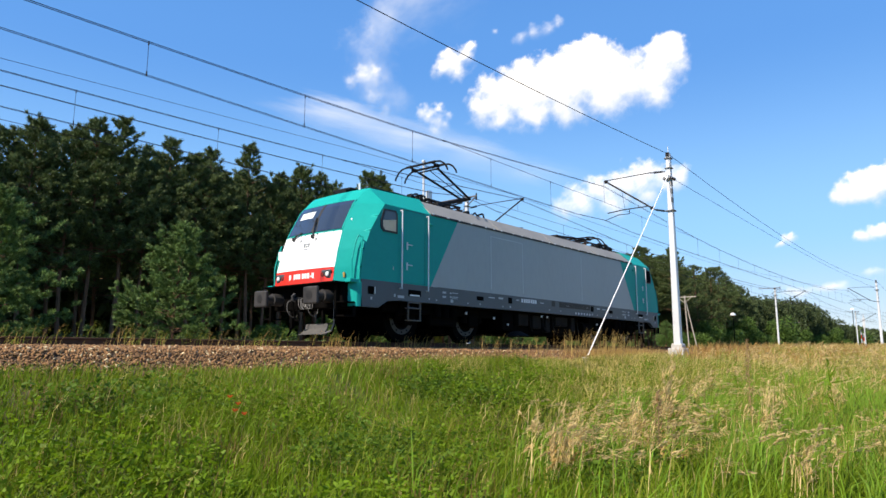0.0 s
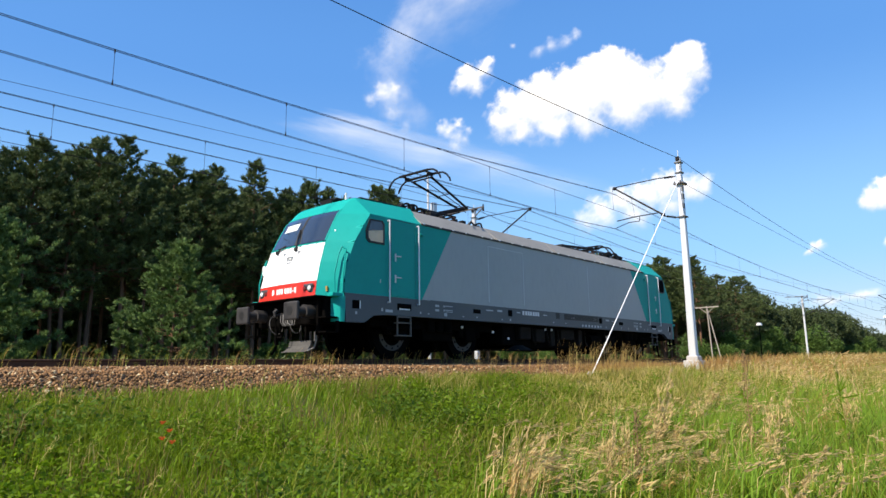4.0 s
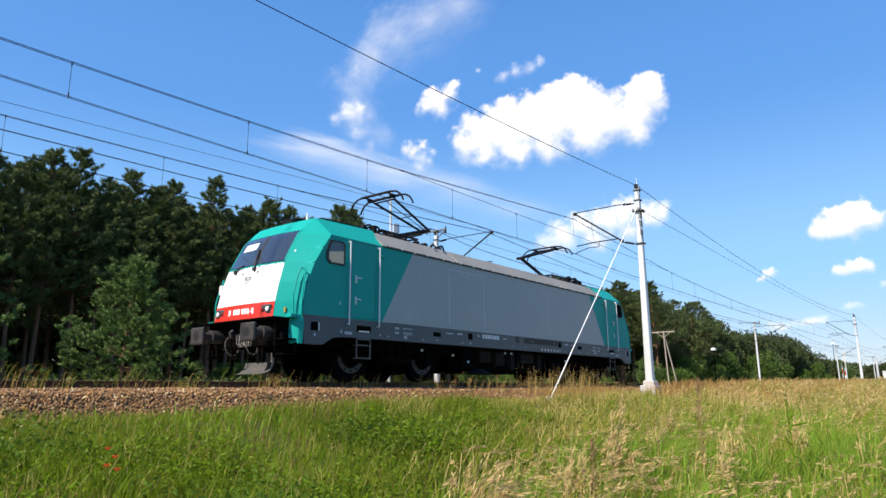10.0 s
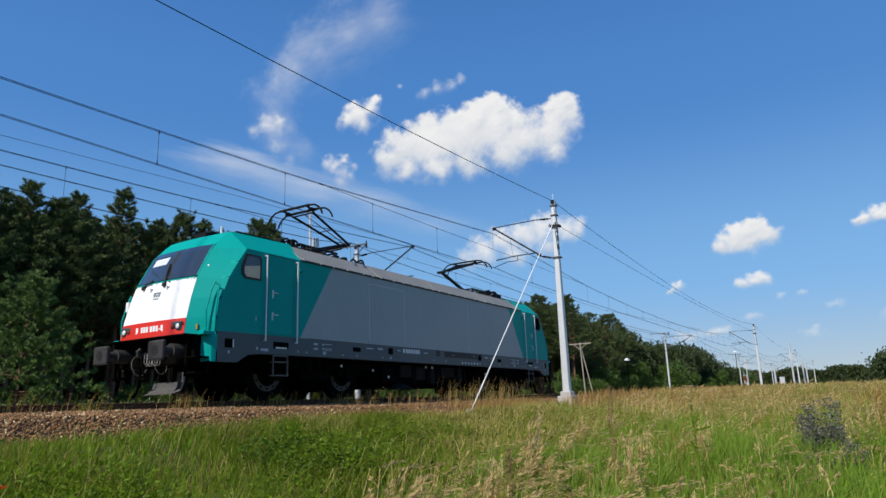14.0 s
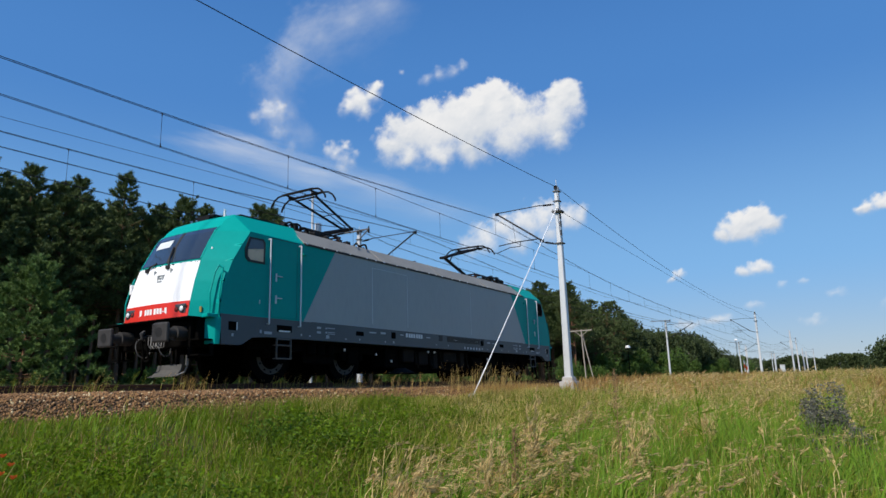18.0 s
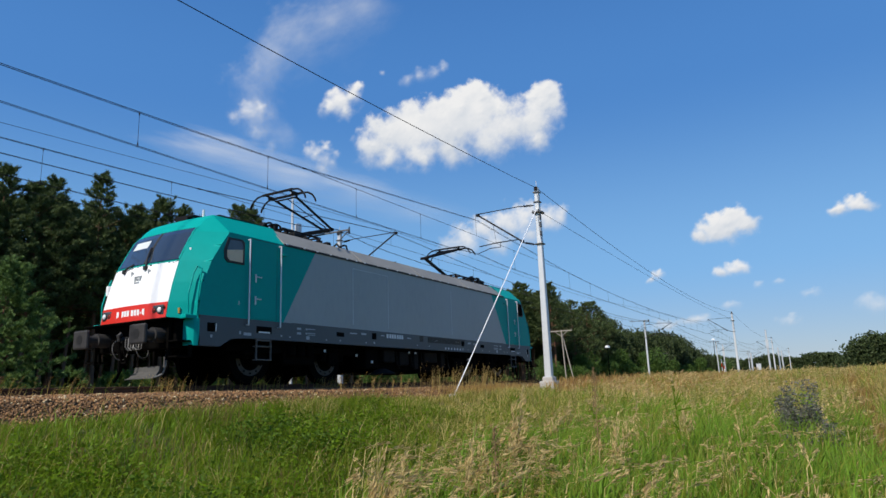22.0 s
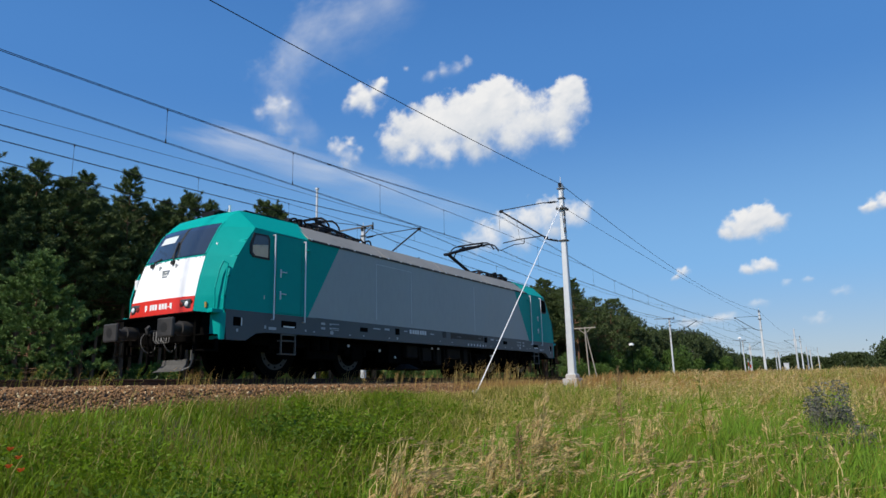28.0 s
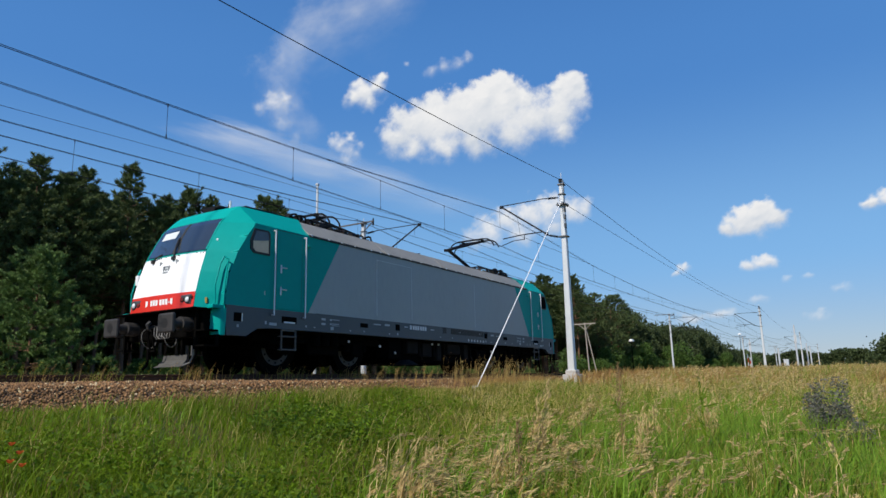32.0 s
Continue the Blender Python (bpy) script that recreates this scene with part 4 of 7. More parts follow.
for x0, x1, z0, z1 in ((7.7, 8.25, 0.62, 0.98), (8.5, 9.0, 0.55, 0.95), (9.3, 9.55, 0.45, 0.98), (9.9, 10.7, 0.66, 0.97), (10.95, 11.2, 0.5, 0.98)):
    part("under_box", B(x0, x1, -1.24, -1.0, z0, z1, bevel=0.03), M_UNDER, loco, "grimy equipment box under the body")
for x in (8.35, 9.15, 9.75, 11.4, 12.8):
    part("under_pipe", T([(x, -1.2, 0.98), (x + 0.03, -1.22, 0.6), (x + 0.25, -1.15, 0.48)], 0.025), M_UNDER, loco)
tags = bmesh.new()
for x, z in ((6.3, 0.78), (7.0, 0.62), (8.9, 0.93), (9.25, 0.93), (5.0, 0.86), (12.7, 0.80)):
    box(tags, x - 0.028, x + 0.028, -1.33, -1.30, z - 0.03, z + 0.03)
tagged(part("underframe_tags", tags, M_STEEL, loco), kind="stuff")

# buffing gear and front detail
for sg in (-1, 1):
    both(part("corner_ledge", B(0.64, 0.95, sg * 1.30, sg * 1.47, 1.352, 1.43, bevel=0.012), M_TEAL, loco, "teal ledge at the front corner"))
both(part("headstock", B(0.60, 0.80, -1.27, 1.27, 0.80, 1.33, bevel=0.03), M_BLACK, loco))
for sg in (-1, 1):
    y = sg * 0.89
    sh = R((0.10, y, 1.05), (0.62, y, 1.05), 0.095, 20)
    rod(sh, (0.34, y, 1.05), (0.62, y, 1.05), 0.145, 20)
    buf = both(part("buffer", sh, M_BUFFER, loco, "round steel buffer shank"))
    both(part("buffer_head", B(0.0, 0.09, y - 0.23, y + 0.23, 1.05 - 0.19, 1.05 + 0.19, bevel=0.035), M_BUFFER, buf, "square greasy grey buffer head"))
    both(part("buffer_grease", R((-0.002, y, 1.05), (0.01, y, 1.05), 0.10, 20), M_GREASE, buf))
    fr = bmesh.new()
    box(fr, 0.50, 0.56, sg * 1.12, sg * 1.18, 0.55, 1.34)
    box(fr, 0.78, 0.84, sg * 1.40, sg * 1.46, 0.60, 0.84)
    for z in (0.60, 0.90):
        box(fr, 0.50, 0.82, sg * 1.12, sg * 1.44, z, z + 0.03)
    both(part("shunter_step", fr, M_BLACK, loco, "black shunter's corner step"))
both(part("coupling_hook", tube(R((0.35, 0, 1.02), (0.65, 0, 1.02), 0.05, 12), [(0.36, 0, 1.02), (0.27, 0, 1.0), (0.25, 0, 1.08), (0.31, 0, 1.13)], 0.04), M_BUFFER, loco, "steel coupling hook"))
link = tube(bmesh.new(), [(0.30, -0.07, 1.0), (0.36, -0.07, 0.70), (0.40, -0.07, 0.55), (0.40, 0.07, 0.55), (0.36, 0.07, 0.70), (0.30, 0.07, 1.0)], 0.022)
both(part("screw_coupling", link, M_BLACK, loco))
for k, y in enumerate((-0.40, -0.30, 0.20, 0.30, 0.42)):
    h = 0.62 + 0.06 * (k % 3)
    hose = T([(0.50 - 0.13 * math.sin(a) * (1 + 0.2 * (k % 2)), y + 0.06 * math.cos(a * 0.9), 0.5 * (1.02 + h) + 0.5 * (1.02 - h) * math.cos(a)) for a in [math.pi * 1.45 * j / 11 for j in range(12)]], 0.011)
    hose_part = both(part("brake_hose", hose, M_HOSE if k in (0, 3) else M_BLACK, loco, "looped rubber brake hose"))
    both(part("hose_tap", B(0.54, 0.62, y - 0.03, y + 0.03, 0.98, 1.06, bevel=0.01), M_BUFFER, hose_part))
for k in range(5):
    y = -0.52 + 0.085 * k
    lead = T([(0.46, y + 0.13, 1.10 - 0.02 * k), (0.36, y + 0.10, 1.02), (0.30, y + 0.02, 0.86 - 0.02 * (k % 2)), (0.32, y - 0.05, 0.78), (0.38, y - 0.02, 0.80), (0.44, y + 0.05, 0.93)], 0.010)
    both(part("jumper_cable", lead, M_CABLE if k % 2 else M_HOSE, loco, "thin pale jumper cable"))
pl = bmesh.new()
grid_faces(pl, [[(0.62 + 0.05 * abs(u) - d, -0.36 + u * (0.38 + 0.3 * d), z) for u in (-1, -0.5, 0, 0.5, 1)] for z, d in ((0.46, 0.0), (0.36, 0.02), (0.26, 0.10), (0.22, 0.20))])
g = bmesh.ops.extrude_face_region(pl, geom=pl.faces[:])
for q in g["geom"]:
    if isinstance(q, bmesh.types.BMVert):
        q.co += Vector((0.03, 0, 0.0))
both(part("rail_guard", pl, M_WHEEL, loco, "worn grey steel rail guard plate"))
both(part("guard_pipe", T([(0.60, -1.02, 0.95), (0.58, -1.04, 0.45), (0.56, -0.98, 0.30), (0.50, -0.84, 0.24)], 0.018), M_CABLE, loco, "bent grey pipe beside the rail guard"))
for sg in (-1, 1):
    both(part("guard_bracket", B(0.66, 0.74, sg * 0.55 - 0.03, sg * 0.55 + 0.03, 0.40, 0.85), M_BLACK, loco))
    both(part("guard_iron", T([(0.95, sg * 0.75, 0.80), (0.80, sg * 0.75, 0.30), (0.72, sg * 0.75, 0.20)], 0.03), M_BLACK, loco))

# ---- catenary ----
MASTS = (-45.3, 16.2, 77.7, 139.2, 200.7)


def mast_thing(x, y, sg, ht=7.62, reach=2.77):
    """A galvanised mast with its bracket over the track; sg is the side on which the track lies."""
    th = tagged(empty("catenary_mast", pose(x, y, 0)), "galvanised steel catenary mast with a bracket, on a concrete footing", "mast", "catenary masts")
    bm = bmesh.new()
    for z0, z1, w0, w1 in ((-0.05 if sg > 0 else -0.25, ht, 0.135 if sg > 0 else 0.1, 0.085),):
        a = [bm.verts.new((sx * w0, sy * w0, z0)) for sx, sy in ((-1, -1), (1, -1), (1, 1), (-1, 1))]
        b = [bm.verts.new((sx * w1, sy * w1, z1)) for sx, sy in ((-1, -1), (1, -1), (1, 1), (-1, 1))]
        for k in range(4):
            bm.faces.new((a[k], a[(k + 1) % 4], b[(k + 1) % 4], b[k]))
        bm.faces.new(b)
    bmesh.ops.bevel(bm, geom=bm.edges[:], offset=0.02, segments=1, affect="EDGES")
    part("post", bm, M_STEEL, th, "pale galvanised post")
    foot = B(-0.21, 0.21, -0.21, 0.21, -0.9, 0.12, bevel=0.03)
    box(foot, -0.30, 0.30, -0.30, 0.30, -0.9, -0.02, bevel=0.03)
    if sg < 0:
        foot = B(-0.15, 0.15, -0.15, 0.15, -0.9, -0.18, bevel=0.03)
    part("footing", foot, M_CONCRETE, th, "pale concrete footing")
    part("base_plate", B(-0.18, 0.18, -0.18, 0.18, 0.11, 0.15) if sg > 0 else B(-0.2, 0.2, -0.2, 0.2, -0.19, -0.15), M_STEEL, th)
    near = sg > 0
    part("ledge_clamp", B(-0.20, 0.20, -0.20, 0.20, 6.56, 6.62, bevel=0.01), M_OLDSTEEL, th, "dark ledge clamp round the mast")
    for z, w in ((7.00, 0.13), (7.40, 0.13), (5.28, 0.16)):
        part("clamp", B(-w, w, -w, w, z, z + 0.05, bevel=0.01), M_OLDSTEEL, th)
    for k, (dx, dy) in enumerate(((-0.2, -0.1), (-0.14, 0.16), (0.2, -0.12))):
        part("clamp_bolt", R((dx, dy, 6.54), (dx, dy, 6.68), 0.022, 6), M_WIRE, th)
    for z in (5.62, 5.98, 6.30):
        part("post_slot", B(-0.106, 0.05, -0.107, -0.06, z, z + 0.2), M_OLDSTEEL, th, "dark slot between the battens")
    if not near:
        part("crossarm", B(-0.035, 0.035, -0.62, 1.85, 7.45, 7.52, bevel=0.01), M_OLDSTEEL, th, "dark crossarm at the mast top")
        part("arm_strut", T([(0, -0.55, 7.45), (0, 0.12, 6.95), (0, 0.5, 6.70)], 0.03), M_OLDSTEEL, th)
        part("arm_insulator", R((0, -0.58, 7.28), (0, -0.58, 7.62), 0.05, 10, 0.03), M_PANTO, th)
    part("cap_shackle", B(-0.13, -0.05, -0.07, 0.07, ht - 0.12, ht + 0.03, bevel=0.015), M_WIRE, th)
    part("spike", R((0, 0, ht), (0, 0, ht + 0.3), 0.014, 6), M_STEEL, th)
    tip = (0.0, sg * (reach - 0.02), 6.96)
    part("bracket_tube", T([(0, sg * 0.75, 5.52), tip], 0.034, 8), M_WIRE, th, "dark bracket tube")
    for u in (0.0, 0.97):
        q = Vector((0, sg * 0.75, 5.52)).lerp(Vector(tip), u)
        part("tube_clamp", B(-0.06, 0.06, q.y - 0.07, q.y + 0.07, q.z - 0.06, q.z + 0.06, bevel=0.02), M_PANTO, th)
    part("tie_rod", T([(0, sg * 0.75, 6.98), tip], 0.020, 6), M_WIRE, th)
    for z, z2 in ((5.30, 5.52), (6.92, 6.98)):
        ib = bmesh.new()
        d = Vector((0, sg * 0.6, (z2 - z) * 0.8))
        p0 = Vector((0, sg * 0.16, z))
        rod(ib, p0, p0 + d, 0.022, 8)
        for k in range(7):
            q = p0 + d * (0.2 + 0.085 * k)
            rod(ib, q, q + d.normalized() * 0.02, 0.052, 10, 0.03)
        part("bracket_insulator", ib, M_PANTO, th, "ribbed dark insulator")
    part("steady_tube", T([(0, sg * 0.95, 5.62), (0, sg * 1.9, 5.62), (0, sg * (reach - 0.1), 5.56)], 0.022), M_WIRE, th)
    part("steady_arm", T([(0, sg * 1.7, 5.60), (0, sg * 1.72, 5.42), (0.05, sg * 2.2, 5.44), (0.05, sg * (reach + 0.05), 5.275)], 0.016), M_WIRE, th)
    part("stay_wire", T([(0, sg * 1.9, 5.62), (0, sg * 2.0, 6.4)], 0.006, 5), M_WIRE, th)
    part("wire_shoe", B(-0.13, 0.13, -0.04, 0.04, ht - 0.02, ht + 0.03), M_WIRE, th)
    return th


for x in MASTS[1:]:
    mast_thing(x, -2.92, 1)
    mast_thing(x + 0.5, 7.5, -1, 7.4, 3.35)


def droop(u, dip, power=1.0):
    """How far a wire hangs below its ends, u of the way from mast to mast; a power under 1 keeps the middle flat."""
    return dip * (4 * u * (1 - u)) ** power


def messenger_z(u, dip, tie):
    """Height of a messenger wire: slack in mid span, drawn straight up to its tie at the mast over the last stretch."""
    span, last = 61.5, 10.7
    near = min(u, 1 - u) * span
    if near >= last:
        return 6.98 - droop(u, dip, 0.65)
    return tie + (6.98 - droop(last / span, dip, 0.65) - tie) * near / last


def messenger_wire(y, dip, tie, r):
    bm = bmesh.new()
    for a, b in zip(MASTS, MASTS[1:]):
        pts = [Vector((a + (b - a) * k / 40, y, messenger_z(k / 40, dip, tie))) for k in range(41)]
        for p, q in zip(pts, pts[1:]):
            rod(bm, p, q, r, 5)
    return tagged(part("messenger_wire", bm, M_WIRE), "dark messenger wire over the track", "wire", "overhead wires")


def sag_wire(name, y, ends, dip, r, label, y1=None, power=1.0):
    """A wire hung from mast to mast."""
    bm = bmesh.new()
    y1 = y if y1 is None else y1
    for a, b in zip(MASTS, MASTS[1:]):
        pts = [Vector((a + (b - a) * k / 24, y + (y1 - y) * math.sin(math.pi * k / 24), ends - droop(k / 24, dip, power))) for k in range(25)]
        for p, q in zip(pts, pts[1:]):
            rod(bm, p, q, r, 5)
    return tagged(part(name, bm, M_WIRE), label, "wire", "overhead wires")


sag_wire("earth_wire", -2.92, 7.62, 0.97, 0.011, "dark wire hung from mast top to mast top")
for ty in TRACKS:
    DIP = 1.09 if ty else 1.367
    oy = ty - 0.15 if ty == 0 else ty
    tie = 6.82 if ty else 6.72
    for dy in (-0.03, 0.03):
        messenger_wire(oy + dy, DIP, tie, 0.0075)
        sag_wire("contact_wire", oy + dy, 5.27, 0.12 if ty else 0.22, 0.0065, "dark contact wire over the track", power=0.3)
    sx = 10.7
    low = messenger_z(sx / 61.5, DIP, tie)
    for a in MASTS[1:-1]:
        pts = [Vector((a + dx, oy, low + dz)) for dx, dz in ((-sx, 0.0), (-5, 0.0), (0, 0.02), (5, 0.0), (sx, 0.0))]
        bm = bmesh.new()
        for p, q in zip(pts, pts[1:]):
            rod(bm, p, q, 0.008, 5)
        rod(bm, (a - 0.05, oy, low), (a - 0.05, oy, 6.94), 0.006, 5)
        for dx in (-sx, sx):
            rod(bm, (a + dx - 0.05, oy, low), (a + dx + 0.05, oy, low), 0.025, 6)
        tagged(part("stitch_wire", bm, M_WIRE), "dark stitch wire at the mast bracket", "wire", "overhead wires")
    for a in MASTS[:3]:
        for k in range(1, 16):
            x = a + 3.8 * k + (0.4 if ty else 0.0)
            u = (x - a) / 61.5
            if u >= 0.97 or x < -14:
                continue
            ztop, zbot = messenger_z(u, DIP, tie), 5.27 - droop(u, 0.12 if ty else 0.22, 0.3)
            if min(u, 1 - u) * 61.5 < sx:
                ztop = low
            bm = R((x, oy, zbot), (x, oy, ztop), 0.005, 5)
            rod(bm, (x, oy, zbot - 0.02), (x, oy, zbot + 0.08), 0.013, 6)
            rod(bm, (x, oy, ztop - 0.06), (x, oy, ztop + 0.02), 0.013, 6)
            tagged(part("dropper", bm, M_WIRE), "thin dropper between messenger and contact wire", "dropper", "droppers")
for dy in (-0.03, 0.03):
    sag_wire("feeder_wire", 7.2 + dy, 7.40, 0.74, 0.008, "dark feeder wire along the far masts", power=0.5)
sag_wire("feeder_wire", 7.3, 6.4, 0.58, 0.008, "dark feeder wire along the far masts", power=0.2)
tagged(part("anchor_wire", T([(-45, 12.1, 7.6), (-14, 8.1, 7.35), (2.3, 6.0, 7.24), (7.2, 5.33, 7.2), (16.2, 4.15, 6.97)], 0.007, 5), M_WIRE), "thin wire that slants in to the far bracket", "wire", "overhead wires")
tagged(part("anchor_wire", T([(16.2, 4.15, 6.93), (40, 3.0, 6.2), (77.7, 1.0, 6.9)], 0.007, 5), M_WIRE), "thin wire that slants away from the far bracket", "wire", "overhead wires")
bm = bmesh.new()
for k in range(24):
    a, b = [Vector((16.2 + 61.5 * j / 24, -2.8, 6.78 - 0.3 * math.sin(math.pi * j / 24))) for j in (k, k + 1)]
    rod(bm, a, b, 0.009, 5)
tagged(part("signal_wire", bm, M_WIRE), "thin wire running on from the mast", "wire", "overhead wires")
guy = tagged(empty("guy_rod"), "white guy rod from the mast down to the ground", "guy")
part("rod", T([(16.2, -2.92, 6.84), (8.72, -2.92, -0.34)], 0.015, 8), M_WHITE, guy, "white painted rod")
part("anchor", B(8.6, 8.84, -3.04, -2.8, -0.7, -0.32, bevel=0.03), M_CONCRETE, guy)
slim = tagged(empty("slim_post"), "slim galvanised post beside the far track", "post")
part("pole", R((13.5, 7.6, -0.3), (13.5, 7.6, 8.65), 0.065, 10, 0.05), M_STEEL, slim)
part("cap", B(13.43, 13.57, 7.53, 7.67, 8.60, 8.70, bevel=0.02), M_STEEL, slim)
part("switch_box", B(13.75, 14.0, 7.5, 7.7, 6.2, 7.3, bevel=0.02), M_STEEL, slim)

# ---- far poles, lamps and signals ----


def street_lamp(x, y, ht):
    th = tagged(empty("lamp_post", pose(x, y, 0)), "dark lamp post with a pale globe shade", "lamp post", "lamp posts")
    part("post", R((0, 0, -0.5), (0, 0, ht), 0.07, 8, 0.05), M_BLACK, th)
    bm = bmesh.new()
    bmesh.ops.create_uvsphere(bm, u_segments=14, v_segments=8, radius=0.36)
    for v in bm.verts:
        v.co.z = max(v.co.z, -0.02) * 0.9
    ob = part("shade", bm, M_WHITE, th, "pale domed shade")
    ob.matrix_basis = pose(0, 0, ht)


street_lamp(77.1, 12.2, 4.3)
street_lamp(146, 8.8, 8.2)
wp = tagged(empty("wooden_pole", pose(51.8, 9.2, 0)), "grey wooden A-frame pole with a crossarm", "pole")
part("leg", T([(0, -0.2, -0.5), (0, 0, 4.9)], 0.06, 8), M_WOOD, wp)
part("leg", T([(0.8, -0.75, -0.5), (0.1, 0, 4.7)], 0.055, 8), M_WOOD, wp)
part("crossarm", B(-0.05, 0.05, -1.05, 1.05, 4.75, 4.84), M_WOOD, wp)
for y in (-0.65, 0.65):
    part("brace", T([(0, y, 4.78), (0, 0, 4.25)], 0.03, 6), M_WOOD, wp)
for y in (-0.95, -0.5, 0.5, 0.95):
    part("pin", R((0, y, 4.86), (0, y, 5.05), 0.05, 8), M_INSUL, wp)
copy_thing(wp, pose(118, 14, 0))


def plain_post(x, y, ht, r, label, name="signal_post", board=None):
    th = tagged(empty(name, pose(x, y, 0)), label, "post", "far posts")
    part("post", R((0, 0, -0.3), (0, 0, ht), r, 8, r * 0.8), M_STEEL, th)
    if board:
        z0, z1, w = board
        part("board", B(-0.05, 0.05, -w, w, z0, z1, bevel=0.02), M_STEEL, th)
    return th


plain_post(157, 8.4, 7.6, 0.13, "signal post with a tall pale board", board=(4.9, 7.0, 0.24))
plain_post(121, -3.3, 8.0, 0.16, "pale steel post at the field edge", board=(4.9, 6.3, 0.22))
plain_post(89, -3.4, 3.1, 0.13, "short pale steel post at the field edge")
plain_post(143, -3.6, 5.7, 0.16, "pale steel post at the field edge")
plain_post(150, -3.8, 5.3, 0.16, "pale steel post at the field edge")
cab_box = tagged(empty("trackside_cabinet", pose(96, -3.6, -0.1)), "white trackside cabinet at the field edge", "cabinet")
part("body", B(-0.3, 0.3, -0.3, 0.3, 0, 1.8, bevel=0.03), M_STEEL, cab_box)
part("lid", B(-0.34, 0.34, -0.34, 0.34, 1.8, 1.88, bevel=0.02), M_STEEL, cab_box)
for x, y, h in ((150, 8.2, 4.2), (151, 7.9, 3.6)):
    th = tagged(empty("warning_post", pose(x, y, -0.1)), "red and white banded warning post", "post", "warning posts")
    for k in range(5):
        part("band", R((0, 0, h * k / 5), (0, 0, h * (k + 1) / 5), 0.10, 8), M_RED if k % 2 else M_WHITE, th)

# ---- trees ----


def tufts(points, dirs, per, length, width, up=0.35, spread=0.9):
    """Sprays of narrow leaves or needles: triangles that fan out from each point."""
    n = len(points)
    d = dirs[:, None] + rng.normal(0, spread, (n, per, 3)) + np.array([0, 0, up])
    d /= np.linalg.norm(d, axis=-1, keepdims=True)
    ln = length * rng.uniform(0.6, 1.25, (n, per, 1))
    side = np.cross(d, rng.normal(size=(n, per, 3)))
    side /= np.linalg.norm(side, axis=-1, keepdims=True) + 1e-9
    w = width * rng.uniform(0.7, 1.3, (n, per, 1))
    root = points[:, None] + d * ln * 0.05
    v = np.stack([root - side * w * 0.5, root + side * w * 0.5, root + d * ln + side * w * 0.25, root + d * ln - side * w * 0.25], -2)
    f = np.arange(n * per * 4).reshape(-1, 4)
    return v.reshape(-1, 3), f


def pine(name, h, base, reach, whorls, limbs, per_limb, per, length, width, material, label, group="pine wood", cone=0.8, clump=3, up=0.55, fan=0.2, gaps=0.16, stick=0.9):
    """A pine with a tapered trunk and limbs in tiers, each a ragged, upturned spray of needle bunches."""
    th = tagged(empty(name), label, "tree", group)
    own = np.random.default_rng(int(h * 100 + reach * 10))
    bend = own.normal(0, 0.006, 2)
    tr = bmesh.new()
    zs = np.linspace(0, h * 0.97, 7)
    r0 = 0.0085 * h + 0.025

    def ax(z):
        return np.array([bend[0] * z + 0.1 * math.sin(z * 0.6 + h), bend[1] * z + 0.1 * math.sin(z * 0.5), z])

    for a, b in zip(zs, zs[1:]):
        rod(tr, ax(a - 0.4 if a == 0 else a), ax(b), r0 * (1 - a / h * 0.92), 8, r0 * (1 - b / h * 0.92))
    pts, dirs = [], []
    for k in range(whorls):
        u = k / (whorls - 1)
        z = h * (base + (0.975 - base) * u)
        prof = reach * (1 - u) ** cone * (0.5 + 0.5 * min(1, (u + 0.12) / 0.25)) * own.uniform(0.78, 1.16) + 0.10
        for j in range(limbs):
            az = math.tau * (j + own.uniform(-0.35, 0.35)) / limbs + k * 1.9
            ln = prof * own.uniform(0.45, 1.3)
            if own.uniform() < gaps and u < 0.93:
                continue
            rise = own.uniform(-0.05, 0.22) + 0.5 * u
            o = ax(z + own.uniform(-0.14, 0.14))
            d = np.array([math.cos(az), math.sin(az), rise])
            across = np.array([-math.sin(az), math.cos(az), 0.0])
            if k % 2 == 0:
                rod(tr, o, o + d * ln * stick, 0.012 + 0.018 * (1 - u), 4, 0.006)
            # the twigs stand out to both sides of the limb and turn up at its end
            twigs = max(2, int(per_limb // clump * min(1.0, 0.35 + ln / reach)))
            s = own.uniform(0.12, 1.0, twigs) ** 0.65
            w = own.normal(0, fan, twigs) * ln * (1.15 - s * 0.75)
            p = o + d * ln * s[:, None] + across * w[:, None]
            p[:, 2] += 0.28 * ln * s ** 3 - 0.25 * np.abs(w) + own.normal(0, 0.05 + 0.015 * reach, twigs)
            # each twig is a close spray of needle bunches drawn out along it
            out = d * 0.8 + np.array([0, 0, 0.25]) + across * (np.sign(w) * 0.7)[:, None]
            run = own.uniform(0, 1, (twigs, clump, 1)) * (1.6 * length)
            p = (p[:, None] + out[:, None] * run + own.normal(0, 0.13 * length, (twigs, clump, 3))).reshape(-1, 3)
            pts.append(p)
            dirs.append(np.repeat((d * 0.7 + np.array([0, 0, 0.1]))[None], len(p), 0))
    # the leading shoot
    lead = np.array([ax(z) for z in np.linspace(0.93 * h, h, 3 * clump)])
    pts.append(lead)
    dirs.append(np.repeat(np.array([[0, 0, 0.8]]), len(lead), 0))
    part("trunk", tr, M_BARK, th)
    v, f = tufts(np.concatenate(pts), np.concatenate(dirs), per, length, width, up, 0.62)
    arrays("crown", v, f, material, th)
    return th


